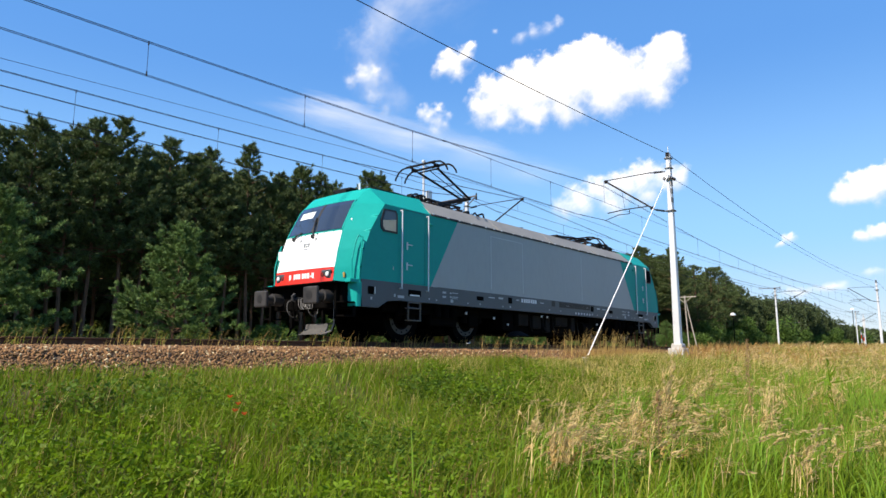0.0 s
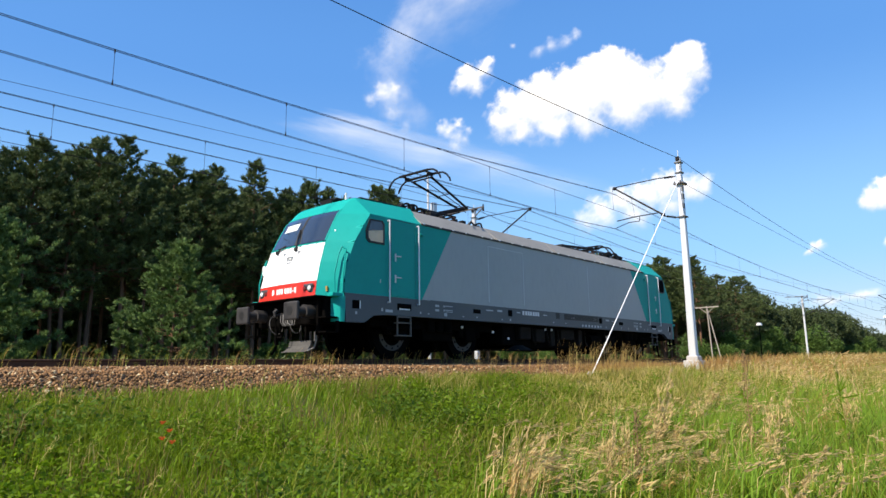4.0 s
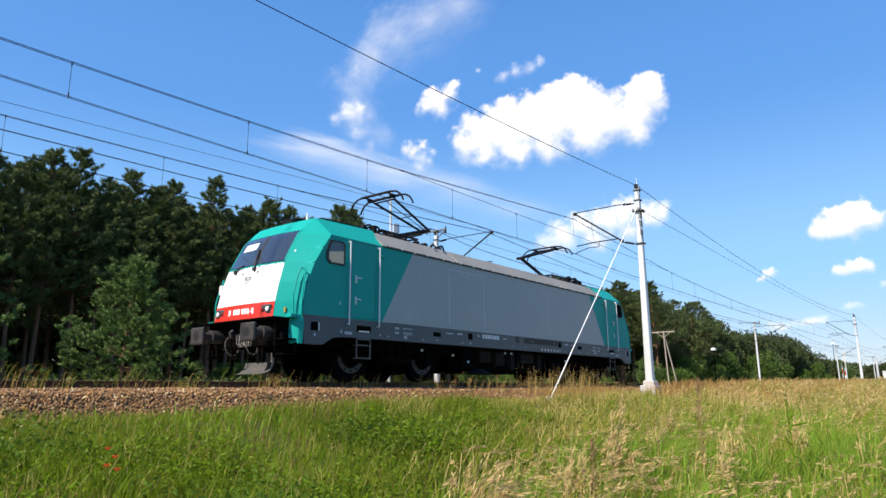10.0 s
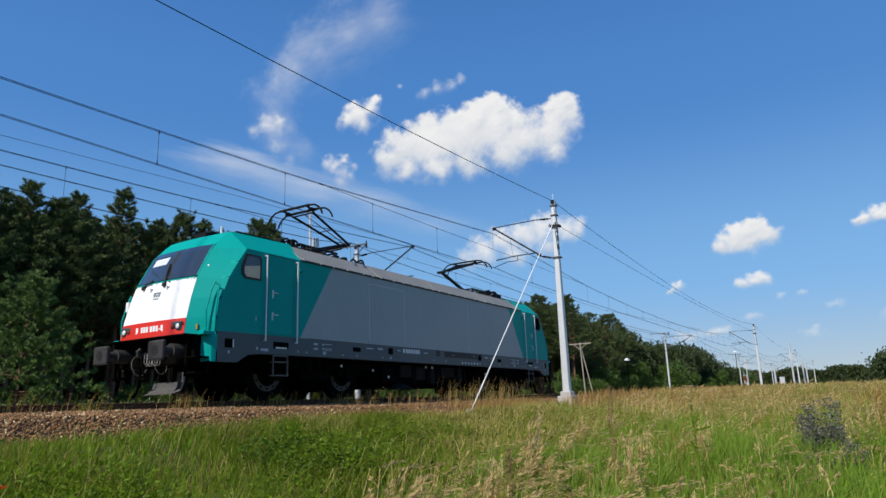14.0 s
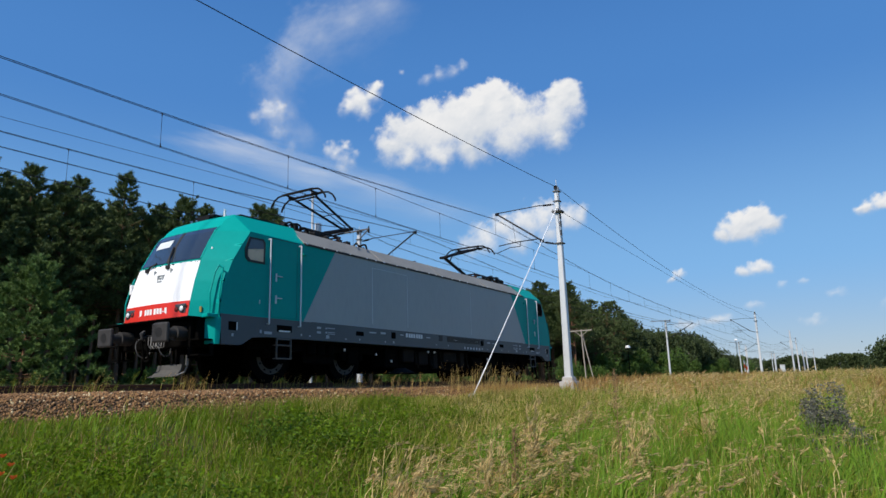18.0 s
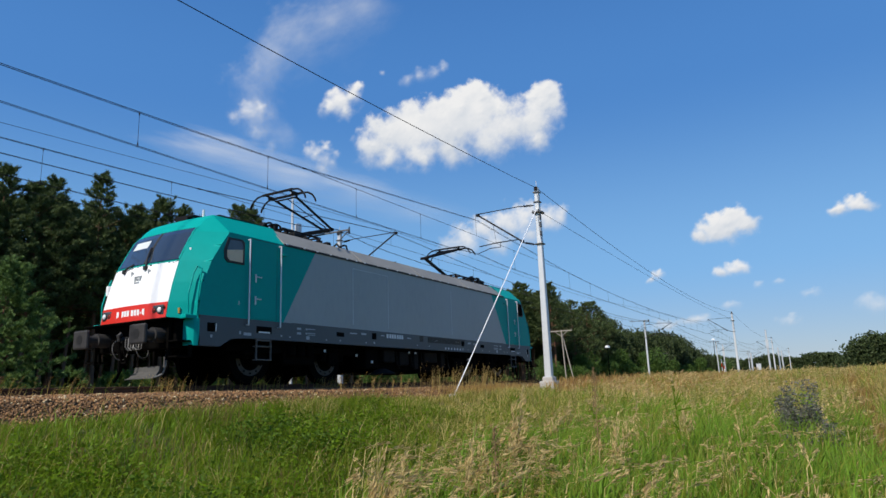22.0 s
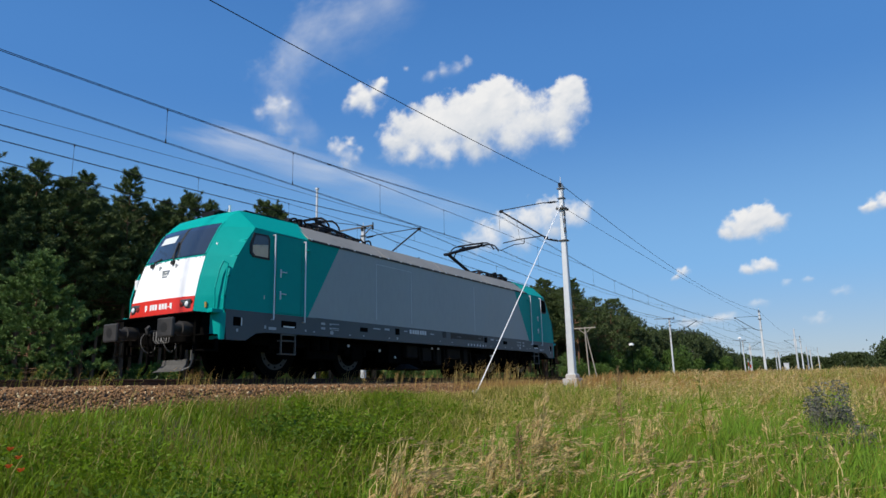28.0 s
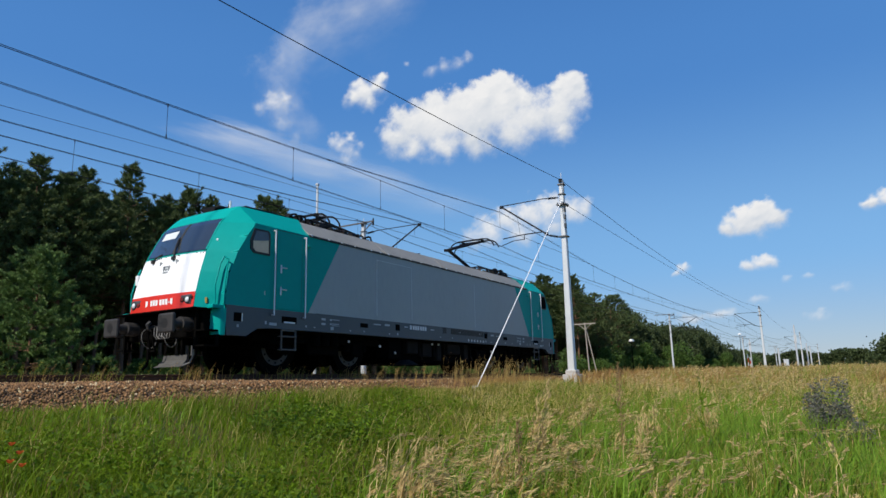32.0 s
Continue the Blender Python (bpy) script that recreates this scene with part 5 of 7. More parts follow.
def bush(name, h, reach, n, per, leaf, material, label, category="bush", group="bushes"):
    """A broad-leaved bush or tree: stems and many leaf sprays round uneven lobes."""
    th = tagged(empty(name), label, category, group)
    st = bmesh.new()
    lobes = []
    for k in range(9):
        az, el = rng.uniform(0, math.tau), rng.uniform(0.2, 1.3)
        r = rng.uniform(0.35, 0.8)
        c = np.array([reach * r * math.cos(az), reach * r * math.sin(az), h * (0.35 + 0.5 * rng.uniform(0, 1) * math.sin(el))])
        lobes.append((c, reach * rng.uniform(0.3, 0.55)))
        rod(st, (0, 0, -0.3), c, 0.05, 6, 0.015)
    part("stems", st, M_BARK, th)
    pts, dirs = [], []
    for c, r in lobes:
        d = rng.normal(size=(n // 9, 3))
        d /= np.linalg.norm(d, axis=1, keepdims=True)
        p = c + d * r * rng.uniform(0.55, 1.12, (len(d), 1))
        p[:, 2] = np.maximum(p[:, 2], 0.05)
        pts.append(p)
        dirs.append(d)
    v, f = tufts(np.concatenate(pts), np.concatenate(dirs) * 0.6, per, leaf, leaf * 0.55, up=0.1, spread=1.0)
    arrays("crown", v, f, material, th)
    return th


PINE_LABEL = "tall dark green pine at the edge of the wood"
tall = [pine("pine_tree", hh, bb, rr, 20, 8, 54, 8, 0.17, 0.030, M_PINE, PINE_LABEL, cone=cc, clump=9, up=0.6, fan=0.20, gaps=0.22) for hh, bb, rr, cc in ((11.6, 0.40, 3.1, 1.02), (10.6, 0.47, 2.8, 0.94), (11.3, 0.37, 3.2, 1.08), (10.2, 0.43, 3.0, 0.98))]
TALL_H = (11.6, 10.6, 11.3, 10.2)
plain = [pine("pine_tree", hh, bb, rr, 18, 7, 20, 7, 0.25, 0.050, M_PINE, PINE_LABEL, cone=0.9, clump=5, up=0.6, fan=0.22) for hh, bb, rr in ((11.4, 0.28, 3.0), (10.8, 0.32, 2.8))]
spots = []
# the edge of the wood, tree by tree, where it stands clear of the locomotive
for k, (x, top) in enumerate(((-19, 11), (-16.8, 10.4), (-14.2, 11.3), (-12, 10.6), (-9.5, 11.2), (-7.6, 10.2), (-5.2, 10.8), (-3.0, 10.4), (-1.0, 10.2), (0.9, 10.0), (2.5, 10.0), (3.6, 10.75), (4.9, 11.1), (6.1, 9.3), (7.0, 10.7), (8.5, 10.2), (9.3, 10.6), (10.6, 9.2), (11.8, 11.6), (13.0, 9.6), (14.0, 10.3), (15.7, 11.0), (16.7, 10.9), (18.4, 9.9), (20.6, 11.8), (21.9, 11.8))):
    spots.append((x, 19 + rng.uniform(-0.15, 0.15), (top - 0.2) / TALL_H[k % 4]))
for row, (y0, step, most) in enumerate(((18.6, 2.1, 0.81), (21.5, 1.7, 0.88), (25.0, 2.2, 0.97), (29.0, 3.4, 1.06))):
    x = -20 + row * 1.3 if row else 23.5
    while x < 63:
        spots.append((x + rng.uniform(-0.5, 0.5), y0 + rng.uniform(-0.9, 0.9), rng.uniform(0.90, 0.98) * most * (1.04 if x < 7 else 1.10 if x < 24 else 1.0) * float(np.interp(x, (55, 63), (1.0, 1.2)))))
        x += step * rng.uniform(0.8, 1.2)
x = 63
while x < 98:
    for y0 in (16.4, 18.0, 19.8, 22.5):
        spots.append((x + rng.uniform(-1.2, 1.2), y0 + rng.uniform(-2, 2), float(np.interp(x, (63, 70, 80, 90, 98), (1.04, 1.03, 0.95, 0.88, 0.86))) * rng.uniform(0.9, 1.0)))
    x += rng.uniform(2.0, 2.5)
used = set()
for k, (x, y, s) in enumerate(spots):
    near = y < 20.5 and (x < 24 or 62 < x < 70)
    src = tall[k % 4] if near else plain[k % 2]
    m = Matrix.Translation((x, y, float(height(np.array(x), np.array(y))))) @ pose(0, 0, 0, rng.uniform(-0.6, 0.6), rng.uniform(-0.6, 0.6), rng.uniform(0, 360)) @ Matrix.Scale(s, 4) @ Matrix.Diagonal((1.08, 1.08, 1, 1) if x > 50 else (1.0, 1.0, 1, 1))
    if src.name not in used:
        used.add(src.name)
        src.matrix_basis = m
    else:
        o = copy_thing(src, Matrix())
        o.matrix_basis = m
young = [pine("young_pine", hh, 0.03, rr, 15, 10, 72, 9, 0.135, 0.023, M_YOUNG, "bushy young pine with grey-green needles", group="young pines", cone=0.80, clump=12, up=0.7, fan=0.20, gaps=0.0, stick=0.3) for hh, rr in ((4.7, 2.75), (5.0, 2.6))]
for k, (x, y, s) in enumerate(((4.1, 12.0, 1.0), (-1.9, 12.3, 1.0), (-5.2, 12.6, 0.92), (-3.6, 14.8, 1.1), (30, 14.5, 0.7), (60, 14.2, 0.6))):
    m = Matrix.Translation((x, y, float(height(np.array(x), np.array(y))))) @ pose(0, 0, 0, 0, 0, 77 * k) @ Matrix.Scale(s, 4)
    if k < 2:
        young[k].matrix_basis = m
    else:
        o = copy_thing(young[k % 2], Matrix())
        o.matrix_basis = m
bushes = [bush("bush", 2.6, 1.7, 1700, 4, 0.15, M_LEAF, "broad-leaved green bush beside the track"), bush("bush", 3.6, 2.2, 1900, 4, 0.18, M_LEAF, "broad-leaved green bush beside the track")]
bspots = [(12, 16.5, 0.6), (16, 16.5, 0.7), (20, 16, 0.8), (24, 10.5, 0.6), (28.5, 11, 0.55), (36, 11.5, 0.45), (44, 12, 0.5), (58, 13, 0.6), (66, 13, 0.9), (72, 13, 1.0), (80, 13.5, 1.2), (86, 14, 1.3), (94, 14, 1.3), (103, 14, 1.4), (112, 14.5, 1.4), (124, 14, 1.4), (138, 14, 1.4), (152, 14, 1.4), (168, 14, 1.3), (186, 14, 1.3), (204, 14, 1.2)]
for k, (x, y, s) in enumerate(bspots):
    m = Matrix.Translation((x, y, float(height(np.array(x), np.array(y))))) @ pose(0, 0, 0, 0, 0, 61 * k) @ Matrix.Scale(s, 4)
    if k < 2:
        bushes[k].matrix_basis = m
    else:
        o = copy_thing(bushes[k % 2], Matrix())
        o.matrix_basis = m


broad = [bush("broadleaf_tree", 9.0, 3.4, 2600, 4, 0.27, M_FARWOOD, "dark green broad-leaved tree at the edge of the wood", "tree", "broad-leaved trees"), bush("broadleaf_tree", 8.2, 3.8, 2600, 4, 0.27, M_FARWOOD, "dark green broad-leaved tree at the edge of the wood", "tree", "broad-leaved trees")]
k = 0
for x in np.arange(90, 222, 4.2):
    top = float(np.interp(x, (90, 108, 131, 150, 164, 172, 195, 222), (10.2, 10.0, 10.1, 10.4, 9.9, 7.4, 6.4, 4.5)))
    for y0 in (17.5, 22.0):
        m = Matrix.Translation((x + rng.uniform(-1.5, 1.5), y0 + rng.uniform(-1.5, 1.5), 0)) @ pose(0, 0, 0, 0, 0, 61 * k) @ Matrix.Scale(top / 8.6 * rng.uniform(0.84, 1.0), 4)
        if k < 2:
            broad[k].matrix_basis = m
        else:
            o = copy_thing(broad[k % 2], Matrix())
            o.matrix_basis = m
        k += 1


def far_wood(name, cx, cy, along, n, ht, leaf, seed_dir, label):
    """A distant belt of trees: leaf sprays over a ragged line of mounds."""
    t = rng.uniform(-0.5, 0.5, n)
    hh = ht * (0.86 + 0.10 * np.sin(t * 37 + 1) + 0.05 * np.sin(t * 91)) * rng.uniform(0.93, 1.02, n) * np.clip((0.5 - np.abs(t)) * 9 + 0.35, 0, 1)
    p = np.stack([cx + seed_dir[0] * along * t, cy + seed_dir[1] * along * t, hh * rng.uniform(0.0, 1.0, n) ** 0.55], -1)
    p[:, :2] += rng.normal(0, 2.5, (n, 2))
    v, f = tufts(p, rng.normal(0, 0.4, (n, 3)), 4, leaf, leaf * 0.7, up=0.1, spread=1.0)
    return tagged(arrays(name, v, f, M_FARWOOD), label, "wood", kind="stuff")


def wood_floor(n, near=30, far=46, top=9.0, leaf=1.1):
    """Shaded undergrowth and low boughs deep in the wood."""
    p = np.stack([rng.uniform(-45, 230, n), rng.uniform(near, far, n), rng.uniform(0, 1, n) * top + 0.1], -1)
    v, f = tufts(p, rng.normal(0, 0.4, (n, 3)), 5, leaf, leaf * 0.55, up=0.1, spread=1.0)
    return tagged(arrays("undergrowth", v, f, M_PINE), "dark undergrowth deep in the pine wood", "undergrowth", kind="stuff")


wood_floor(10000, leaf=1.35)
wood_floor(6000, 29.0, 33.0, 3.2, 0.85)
far_wood("far_wood", 560, 30, 200, 22000, 17.5, 1.0, (-0.1, -0.995), "distant dark belt of trees beyond the field")
far_wood("far_wood", 330, 34, 150, 8000, 9, 1.2, (0.97, 0.1), "distant trees at the end of the wood")
far_wood("far_wood", 300, -43, 50, 15000, 16.0, 0.62, (0.35, -0.94), "dark grove beyond the field")

# ---- meadow ----


def blades(name, x, y, h, w, lean, wind, material, label, lift=0.0):
    """Bent tapering blades of grass."""
    n = len(x)
    z = height(x, y) + lift
    az = rng.uniform(0, math.tau, n)
    side = np.stack([np.cos(az), np.sin(az), np.zeros(n)], -1) * (w / 2)[:, None]
    az2 = rng.uniform(0, math.tau, n)
    off = np.stack([np.cos(az2), np.sin(az2)], -1) * (h * lean * rng.uniform(0.2, 1.0, n))[:, None] + np.array(wind) * h[:, None]
    root = np.stack([x, y, z - 0.03], -1)
    mid = root + np.concatenate([off * 0.35, (h * 0.62)[:, None]], -1)
    tip = root + np.concatenate([off, (h * np.sqrt(np.maximum(0.2, 1 - 0.5 * (off ** 2).sum(-1) / h ** 2)))[:, None]], -1)
    v = np.stack([root - side, root + side, mid + side * 0.8, mid - side * 0.8, tip], 1)
    f = np.array([(0, 1, 2), (0, 2, 3), (3, 2, 4)])[None] + 5 * np.arange(n)[:, None, None]
    return tagged(arrays(name, v.reshape(-1, 3), f.reshape(-1, 3), material), label, "grass", kind="stuff")


def surface(x, y):
    return np.where((y > -3.3) & (y < 7.5), np.maximum(height(x, y), bed_z(x, y)), height(x, y))


def beaten(x, y):
    """The faint path across the field, from 0 beside it to 1 along its middle."""
    return np.exp(-((y + 12.75 + 0.12 * np.sin(0.7 * x)) / 0.42) ** 4) * sstep(0.2, 1.2, x)


def scatter(n, xs, ys, keep=None):
    x, y = rng.uniform(*xs, n), rng.uniform(*ys, n)
    k = beaten(x, y) * 0.92 < rng.uniform(0, 1, n)
    x, y = x[k], y[k]
    n = len(x)
    if keep is not None:
        k = keep(x, y) > rng.uniform(0, 1, n)
        x, y = x[k], y[k]
    return x, y


def patch(x, y, s=1.0):
    """A slowly drifting 0 to 1 field, for patches in the sward."""
    return 0.5 + 0.25 * (np.sin(x * 1.1 * s + 0.6 * y * s + 1.7) + np.sin(-0.7 * x * s + 1.4 * y * s)) * 0.9 + 0.1 * np.sin(3.1 * x * s + 2.3 * y * s)


def dry(x, y):
    """How dry the grass is: green on the bank, straw on the raised field and the shoulder."""
    return np.clip(0.05 + 0.66 * sstep(-2.5, 5.0, x - 0.85 * (y + 8)) - 0.2 * sstep(-9.5, -11.5, y) * sstep(5, 1, x) + 0.36 * sstep(9, 32, x) + 0.4 * sstep(-4.6, -3.6, y) * sstep(3, 9, x) * (y < 2) + (0.25 + 0.55 * sstep(-4, 2, x)) * (patch(x, y) - 0.5) + (0.2 + 0.5 * sstep(-4, 2, x)) * (patch(x, y, 2.7) - 0.5) + 0.55 * np.exp(-((y + 12.75 + 0.12 * np.sin(0.7 * x)) / 0.42) ** 2) * sstep(0, 3, x), 0, 0.95)


def sward(n, xs, ys, hr, wr, lean, wind=(0.10, -0.04)):
    x, y = scatter(n, xs, ys)
    n = len(x)
    c = rng.integers(0, max(1, n // 45), n)
    cx, cy = rng.uniform(*xs, n // 45 + 1), rng.uniform(*ys, n // 45 + 1)
    tuft = rng.uniform(0, 1, n) < 0.62
    x = np.where(tuft, cx[c] + rng.normal(0, 0.10, n) * (1 + 4 * max(wr)), x)
    y = np.where(tuft, cy[c] + rng.normal(0, 0.10, n) * (1 + 4 * max(wr)), y)
    strip = beaten(x, y) * 0.92 > rng.uniform(0, 1, n)
    near_foot = strip | (x > 13.6) & (x < 17.2) & (y > -4.9) & (y < -2.0)
    x, y = x[~near_foot], y[~near_foot]
    n = len(x)
    d = dry(x, y)
    u = rng.uniform(0, 1, n)
    for nm, pick, m, hs in (("green_grass", u > d * 1.1, M_GRASS, 1.0), ("olive_grass", (u <= d * 1.1) & (u > d * 0.5), M_OLIVE, 1.1), ("dry_grass", u <= d * 0.5, M_STRAW, 1.2)):
        k = int(pick.sum())
        if k:
            h = rng.uniform(*hr, k) * hs * (0.7 + 0.6 * patch(x[pick], y[pick], 0.8))
            blades(nm, x[pick], y[pick], h, rng.uniform(*wr, k), lean, wind, m, {"green_grass": "fresh green meadow grass", "olive_grass": "olive green ripening meadow grass", "dry_grass": "dry straw-coloured meadow grass"}[nm])


sward(108000, (-13, 6), (-9.0, -3.0), (0.10, 0.34), (0.006, 0.013), 0.75)
sward(52000, (-9, 6), (-13.8, -9.0), (0.18, 0.42), (0.008, 0.016), 1.0, wind=(0.25, -0.07))
sward(100000, (4, 18), (-14.5, -5.0), (0.18, 0.42), (0.008, 0.018), 1.0, wind=(0.22, -0.06))
sward(26000, (4, 26), (-5.2, -3.2), (0.12, 0.30), (0.008, 0.016), 0.8)
sward(60000, (18, 48), (-18, -4.6), (0.25, 0.48), (0.016, 0.035), 0.7)
sward(38000, (48, 140), (-40, -3.2), (0.3, 0.6), (0.05, 0.11), 0.6)
sward(16000, (-19, -8.8), (-19, -8.6), (0.2, 0.45), (0.010, 0.022), 1.0, wind=(0.2, -0.05))
sward(30000, (-9, 20), (-19, -13.6), (0.2, 0.45), (0.010, 0.022), 1.0, wind=(0.2, -0.05))
sward(24000, (-30, -13), (-9.0, -3.2), (0.14, 0.36), (0.012, 0.024), 0.9)
sward(12000, (11, 60), (8.3, 15), (0.2, 0.45), (0.02, 0.05), 0.6)


def seed_stalks(n, xs, ys, hr, material, label, keep=None, wind=(0.25, -0.08), heads=12, size=0.05, name="seeding_grass"):
    """Tall thin stalks with loose seed heads that nod with the wind."""
    x, y = scatter(n, xs, ys, keep)
    n = len(x)
    h = rng.uniform(*hr, n)
    z = surface(x, y)
    az = rng.uniform(0, math.tau, n)
    off = np.stack([np.cos(az), np.sin(az)], -1) * (0.16 * h)[:, None] + np.array(wind) * h[:, None]
    root = np.stack([x, y, z], -1)
    tip = root + np.concatenate([off, h[:, None]], -1)
    mid = root + np.concatenate([off * 0.3, (0.6 * h)[:, None]], -1)
    sd = np.stack([np.cos(az), np.sin(az), 0 * az], -1) * 0.0035
    v1 = np.stack([root - sd, root + sd, mid + sd, mid - sd, tip + sd * 0.5], 1)
    f1 = np.array([(0, 1, 2), (0, 2, 3), (3, 2, 4)])[None] + 5 * np.arange(n)[:, None, None]
    u = rng.uniform(0, 1, (n, heads, 1))
    axis = tip - mid
    axis /= np.linalg.norm(axis, axis=1, keepdims=True)
    ln = 0.17 + 0.1 * rng.uniform(0, 1, (n, 1, 1))
    c = tip[:, None] - axis[:, None] * (1 - u) * ln + rng.normal(0, 0.016, (n, heads, 3)) * (0.4 + np.sin(math.pi * u))
    d = axis[:, None] + rng.normal(0, 0.5, (n, heads, 3))
    d /= np.linalg.norm(d, axis=-1, keepdims=True)
    s2 = np.cross(d, rng.normal(size=(n, heads, 3)))
    s2 /= np.linalg.norm(s2, axis=-1, keepdims=True) + 1e-9
    sz = size * rng.uniform(0.6, 1.2, (n, heads, 1))
    v2 = np.stack([c - d * sz * 0.5, c + s2 * sz * 0.14, c + d * sz * 0.5], 2).reshape(-1, 3)
    f2 = np.arange(len(v2)).reshape(-1, 3) + 5 * n
    return tagged(arrays(name, np.concatenate([v1.reshape(-1, 3), v2]), np.concatenate([f1.reshape(-1, 3), f2]), material), label, "grass", kind="stuff")


seed_stalks(430, (-4, 14), (-13.0, -4.2), (0.40, 0.75), M_STRAW, "tall dry seeding grass nodding in the wind", keep=lambda x, y: dry(x, y) * 1.3)
seed_stalks(80, (-11, 2), (-9.0, -3.6), (0.35, 0.6), M_STRAW, "sparse dry grass stalks on the green bank")
seed_stalks(1000, (18, 46), (-16, -4.6), (0.40, 0.7), M_STRAW, "tall dry seeding grass on the field", size=0.09, heads=8)
seed_stalks(120, (8.2, 13.6), (-2.7, -1.7), (0.25, 0.80), M_GOLD, "tall tan grass at the foot of the ballast", size=0.045, heads=9)
seed_stalks(110, (8.2, 13.6), (-2.8, -1.7), (0.2, 0.70), M_STRAW, "tall straw grass at the foot of the ballast", size=0.045, heads=9)
seed_stalks(110, (4.5, 9.0), (-2.9, -1.7), (0.2, 0.45), M_GOLD, "thin tan grass on the ballast shoulder", size=0.05)
seed_stalks(800, (-14, 8), (-1.6, -0.95), (0.08, 0.42), M_TAN, "thin dry grass tufts along the rail", keep=lambda x, y: 1.6 * patch(x * 2.3, y, 1.7) - 0.35, size=0.04, heads=7)
seed_stalks(700, (-14, 8), (-1.5, -0.95), (0.10, 0.30), M_OLIVE, "thin green grass tufts along the rail", keep=lambda x, y: 1.4 * patch(x * 3.1, y, 1.3) - 0.35, size=0.04, heads=5)
seed_stalks(260, (-14, 8), (1.2, 2.8), (0.3, 0.6), M_OLIVE, "grass tufts between the tracks", size=0.05, heads=9)


def long_blades(n, xs, ys, material, label, hr=(0.45, 0.85), keep=None):
    """Long arching leaves that stand out of the sward."""
    x, y = scatter(n, xs, ys, keep)
    k = len(x)
    blades("long_grass", x, y, rng.uniform(*hr, k), rng.uniform(0.007, 0.017, k), 0.7, (0.42, -0.12), material, label)


long_blades(12000, (-5, 7), (-13.2, -7.6), M_FRESH, "long arching green grass leaves", keep=lambda x, y: (sstep(-3.5, 0.5, x) + 0.12) * np.clip(1.75 - 1.5 * patch(x, y, 1.9), 0.15, 1))
long_blades(6000, (-5, 9), (-13.2, -6.5), M_OLIVE, "long arching yellow-green grass leaves", keep=lambda x, y: sstep(-3.5, 0.5, x) + 0.08)
long_blades(5200, (-9, 1), (-8.6, -3.4), M_FRESH, "bright green grass leaves on the bank", hr=(0.2, 0.42), keep=lambda x, y: np.clip(patch(x, y, 1.1) * 1.8 - 0.5, 0.05, 1))
long_blades(3800, (-4, 10), (-13.0, -6.0), M_STRAW, "long arching dry grass leaves", hr=(0.35, 0.7), keep=lambda x, y: patch(x, y, 1.6) * sstep(-3.5, 0.5, x))
long_blades(6000, (7, 24), (-14, -5.2), M_FRESH, "long green grass leaves on the field", hr=(0.4, 0.7), keep=lambda x, y: 1.2 - patch(x, y, 0.9))
long_blades(5000, (7, 24), (-14, -5.2), M_STRAW, "long dry grass leaves on the field", hr=(0.4, 0.7), keep=lambda x, y: patch(x, y, 0.9))


def plumes(n, xs, ys, hr, label, keep=None):
    """Ripe plumes: a bent stalk with many spikelets hanging down the wind."""
    x, y = scatter(n // 5, xs, ys, keep)
    x, y = np.repeat(x, 7), np.repeat(y, 7)
    x, y = x + rng.normal(0, 0.22, len(x)), y + rng.normal(0, 0.16, len(y))
    n, per = len(x), 26
    h = rng.uniform(*hr, n)
    az = rng.normal(-0.25, 0.45, n)
    root = np.stack([x, y, height(x, y)], -1)
    out = np.stack([np.cos(az), np.sin(az), 0 * az], -1)
    bend = rng.uniform(0.25, 1.0, n)[:, None]
    mid = root + out * h[:, None] * bend * 0.35 + np.array([0, 0, 1]) * (h * 0.72)[:, None]
    tip = root + out * h[:, None] * bend * 1.3 + np.array([0, 0, 1]) * (h * (1.0 - 0.3 * bend[:, 0]))[:, None]
    sd = np.cross(out, (0, 0, 1)) * 0.0035
    v1 = np.stack([root - sd, root + sd, mid + sd, mid - sd, tip], 1)
    f1 = np.array([(0, 1, 2), (0, 2, 3), (3, 2, 4)])[None] + 5 * np.arange(n)[:, None, None]
    u = rng.uniform(0, 1, (n, per, 1)) ** 0.8
    c = tip[:, None] * u + (mid[:, None] * 0.75 + tip[:, None] * 0.25) * (1 - u)
    c = c + rng.normal(0, 0.011, (n, per, 3)) * (0.35 + np.sin(math.pi * np.clip(u, 0, 1)))
    d = (tip - mid)[:, None] / np.linalg.norm(tip - mid, axis=1)[:, None, None] + rng.normal(0, 0.16, (n, per, 3)) + np.array([0.15, 0, -0.15])
    d /= np.linalg.norm(d, axis=-1, keepdims=True)
    s2 = np.cross(d, rng.normal(size=(n, per, 3)))
    s2 /= np.linalg.norm(s2, axis=-1, keepdims=True) + 1e-9
    sz = rng.uniform(0.045, 0.095, (n, per, 1))
    v2 = np.stack([c, c + d * sz * 0.5 + s2 * sz * 0.085, c + d * sz, c + d * sz * 0.5 - s2 * sz * 0.085], 2).reshape(-1, 3)
    q = np.arange(n * per)[:, None] * 4 + 5 * n
    f2 = np.concatenate([q + np.array([[0, 1, 2]]), q + np.array([[0, 2, 3]])])
    return tagged(arrays("plume_grass", np.concatenate([v1.reshape(-1, 3), v2]), np.concatenate([f1.reshape(-1, 3), f2]), M_PLUME), label, "grass", kind="stuff")


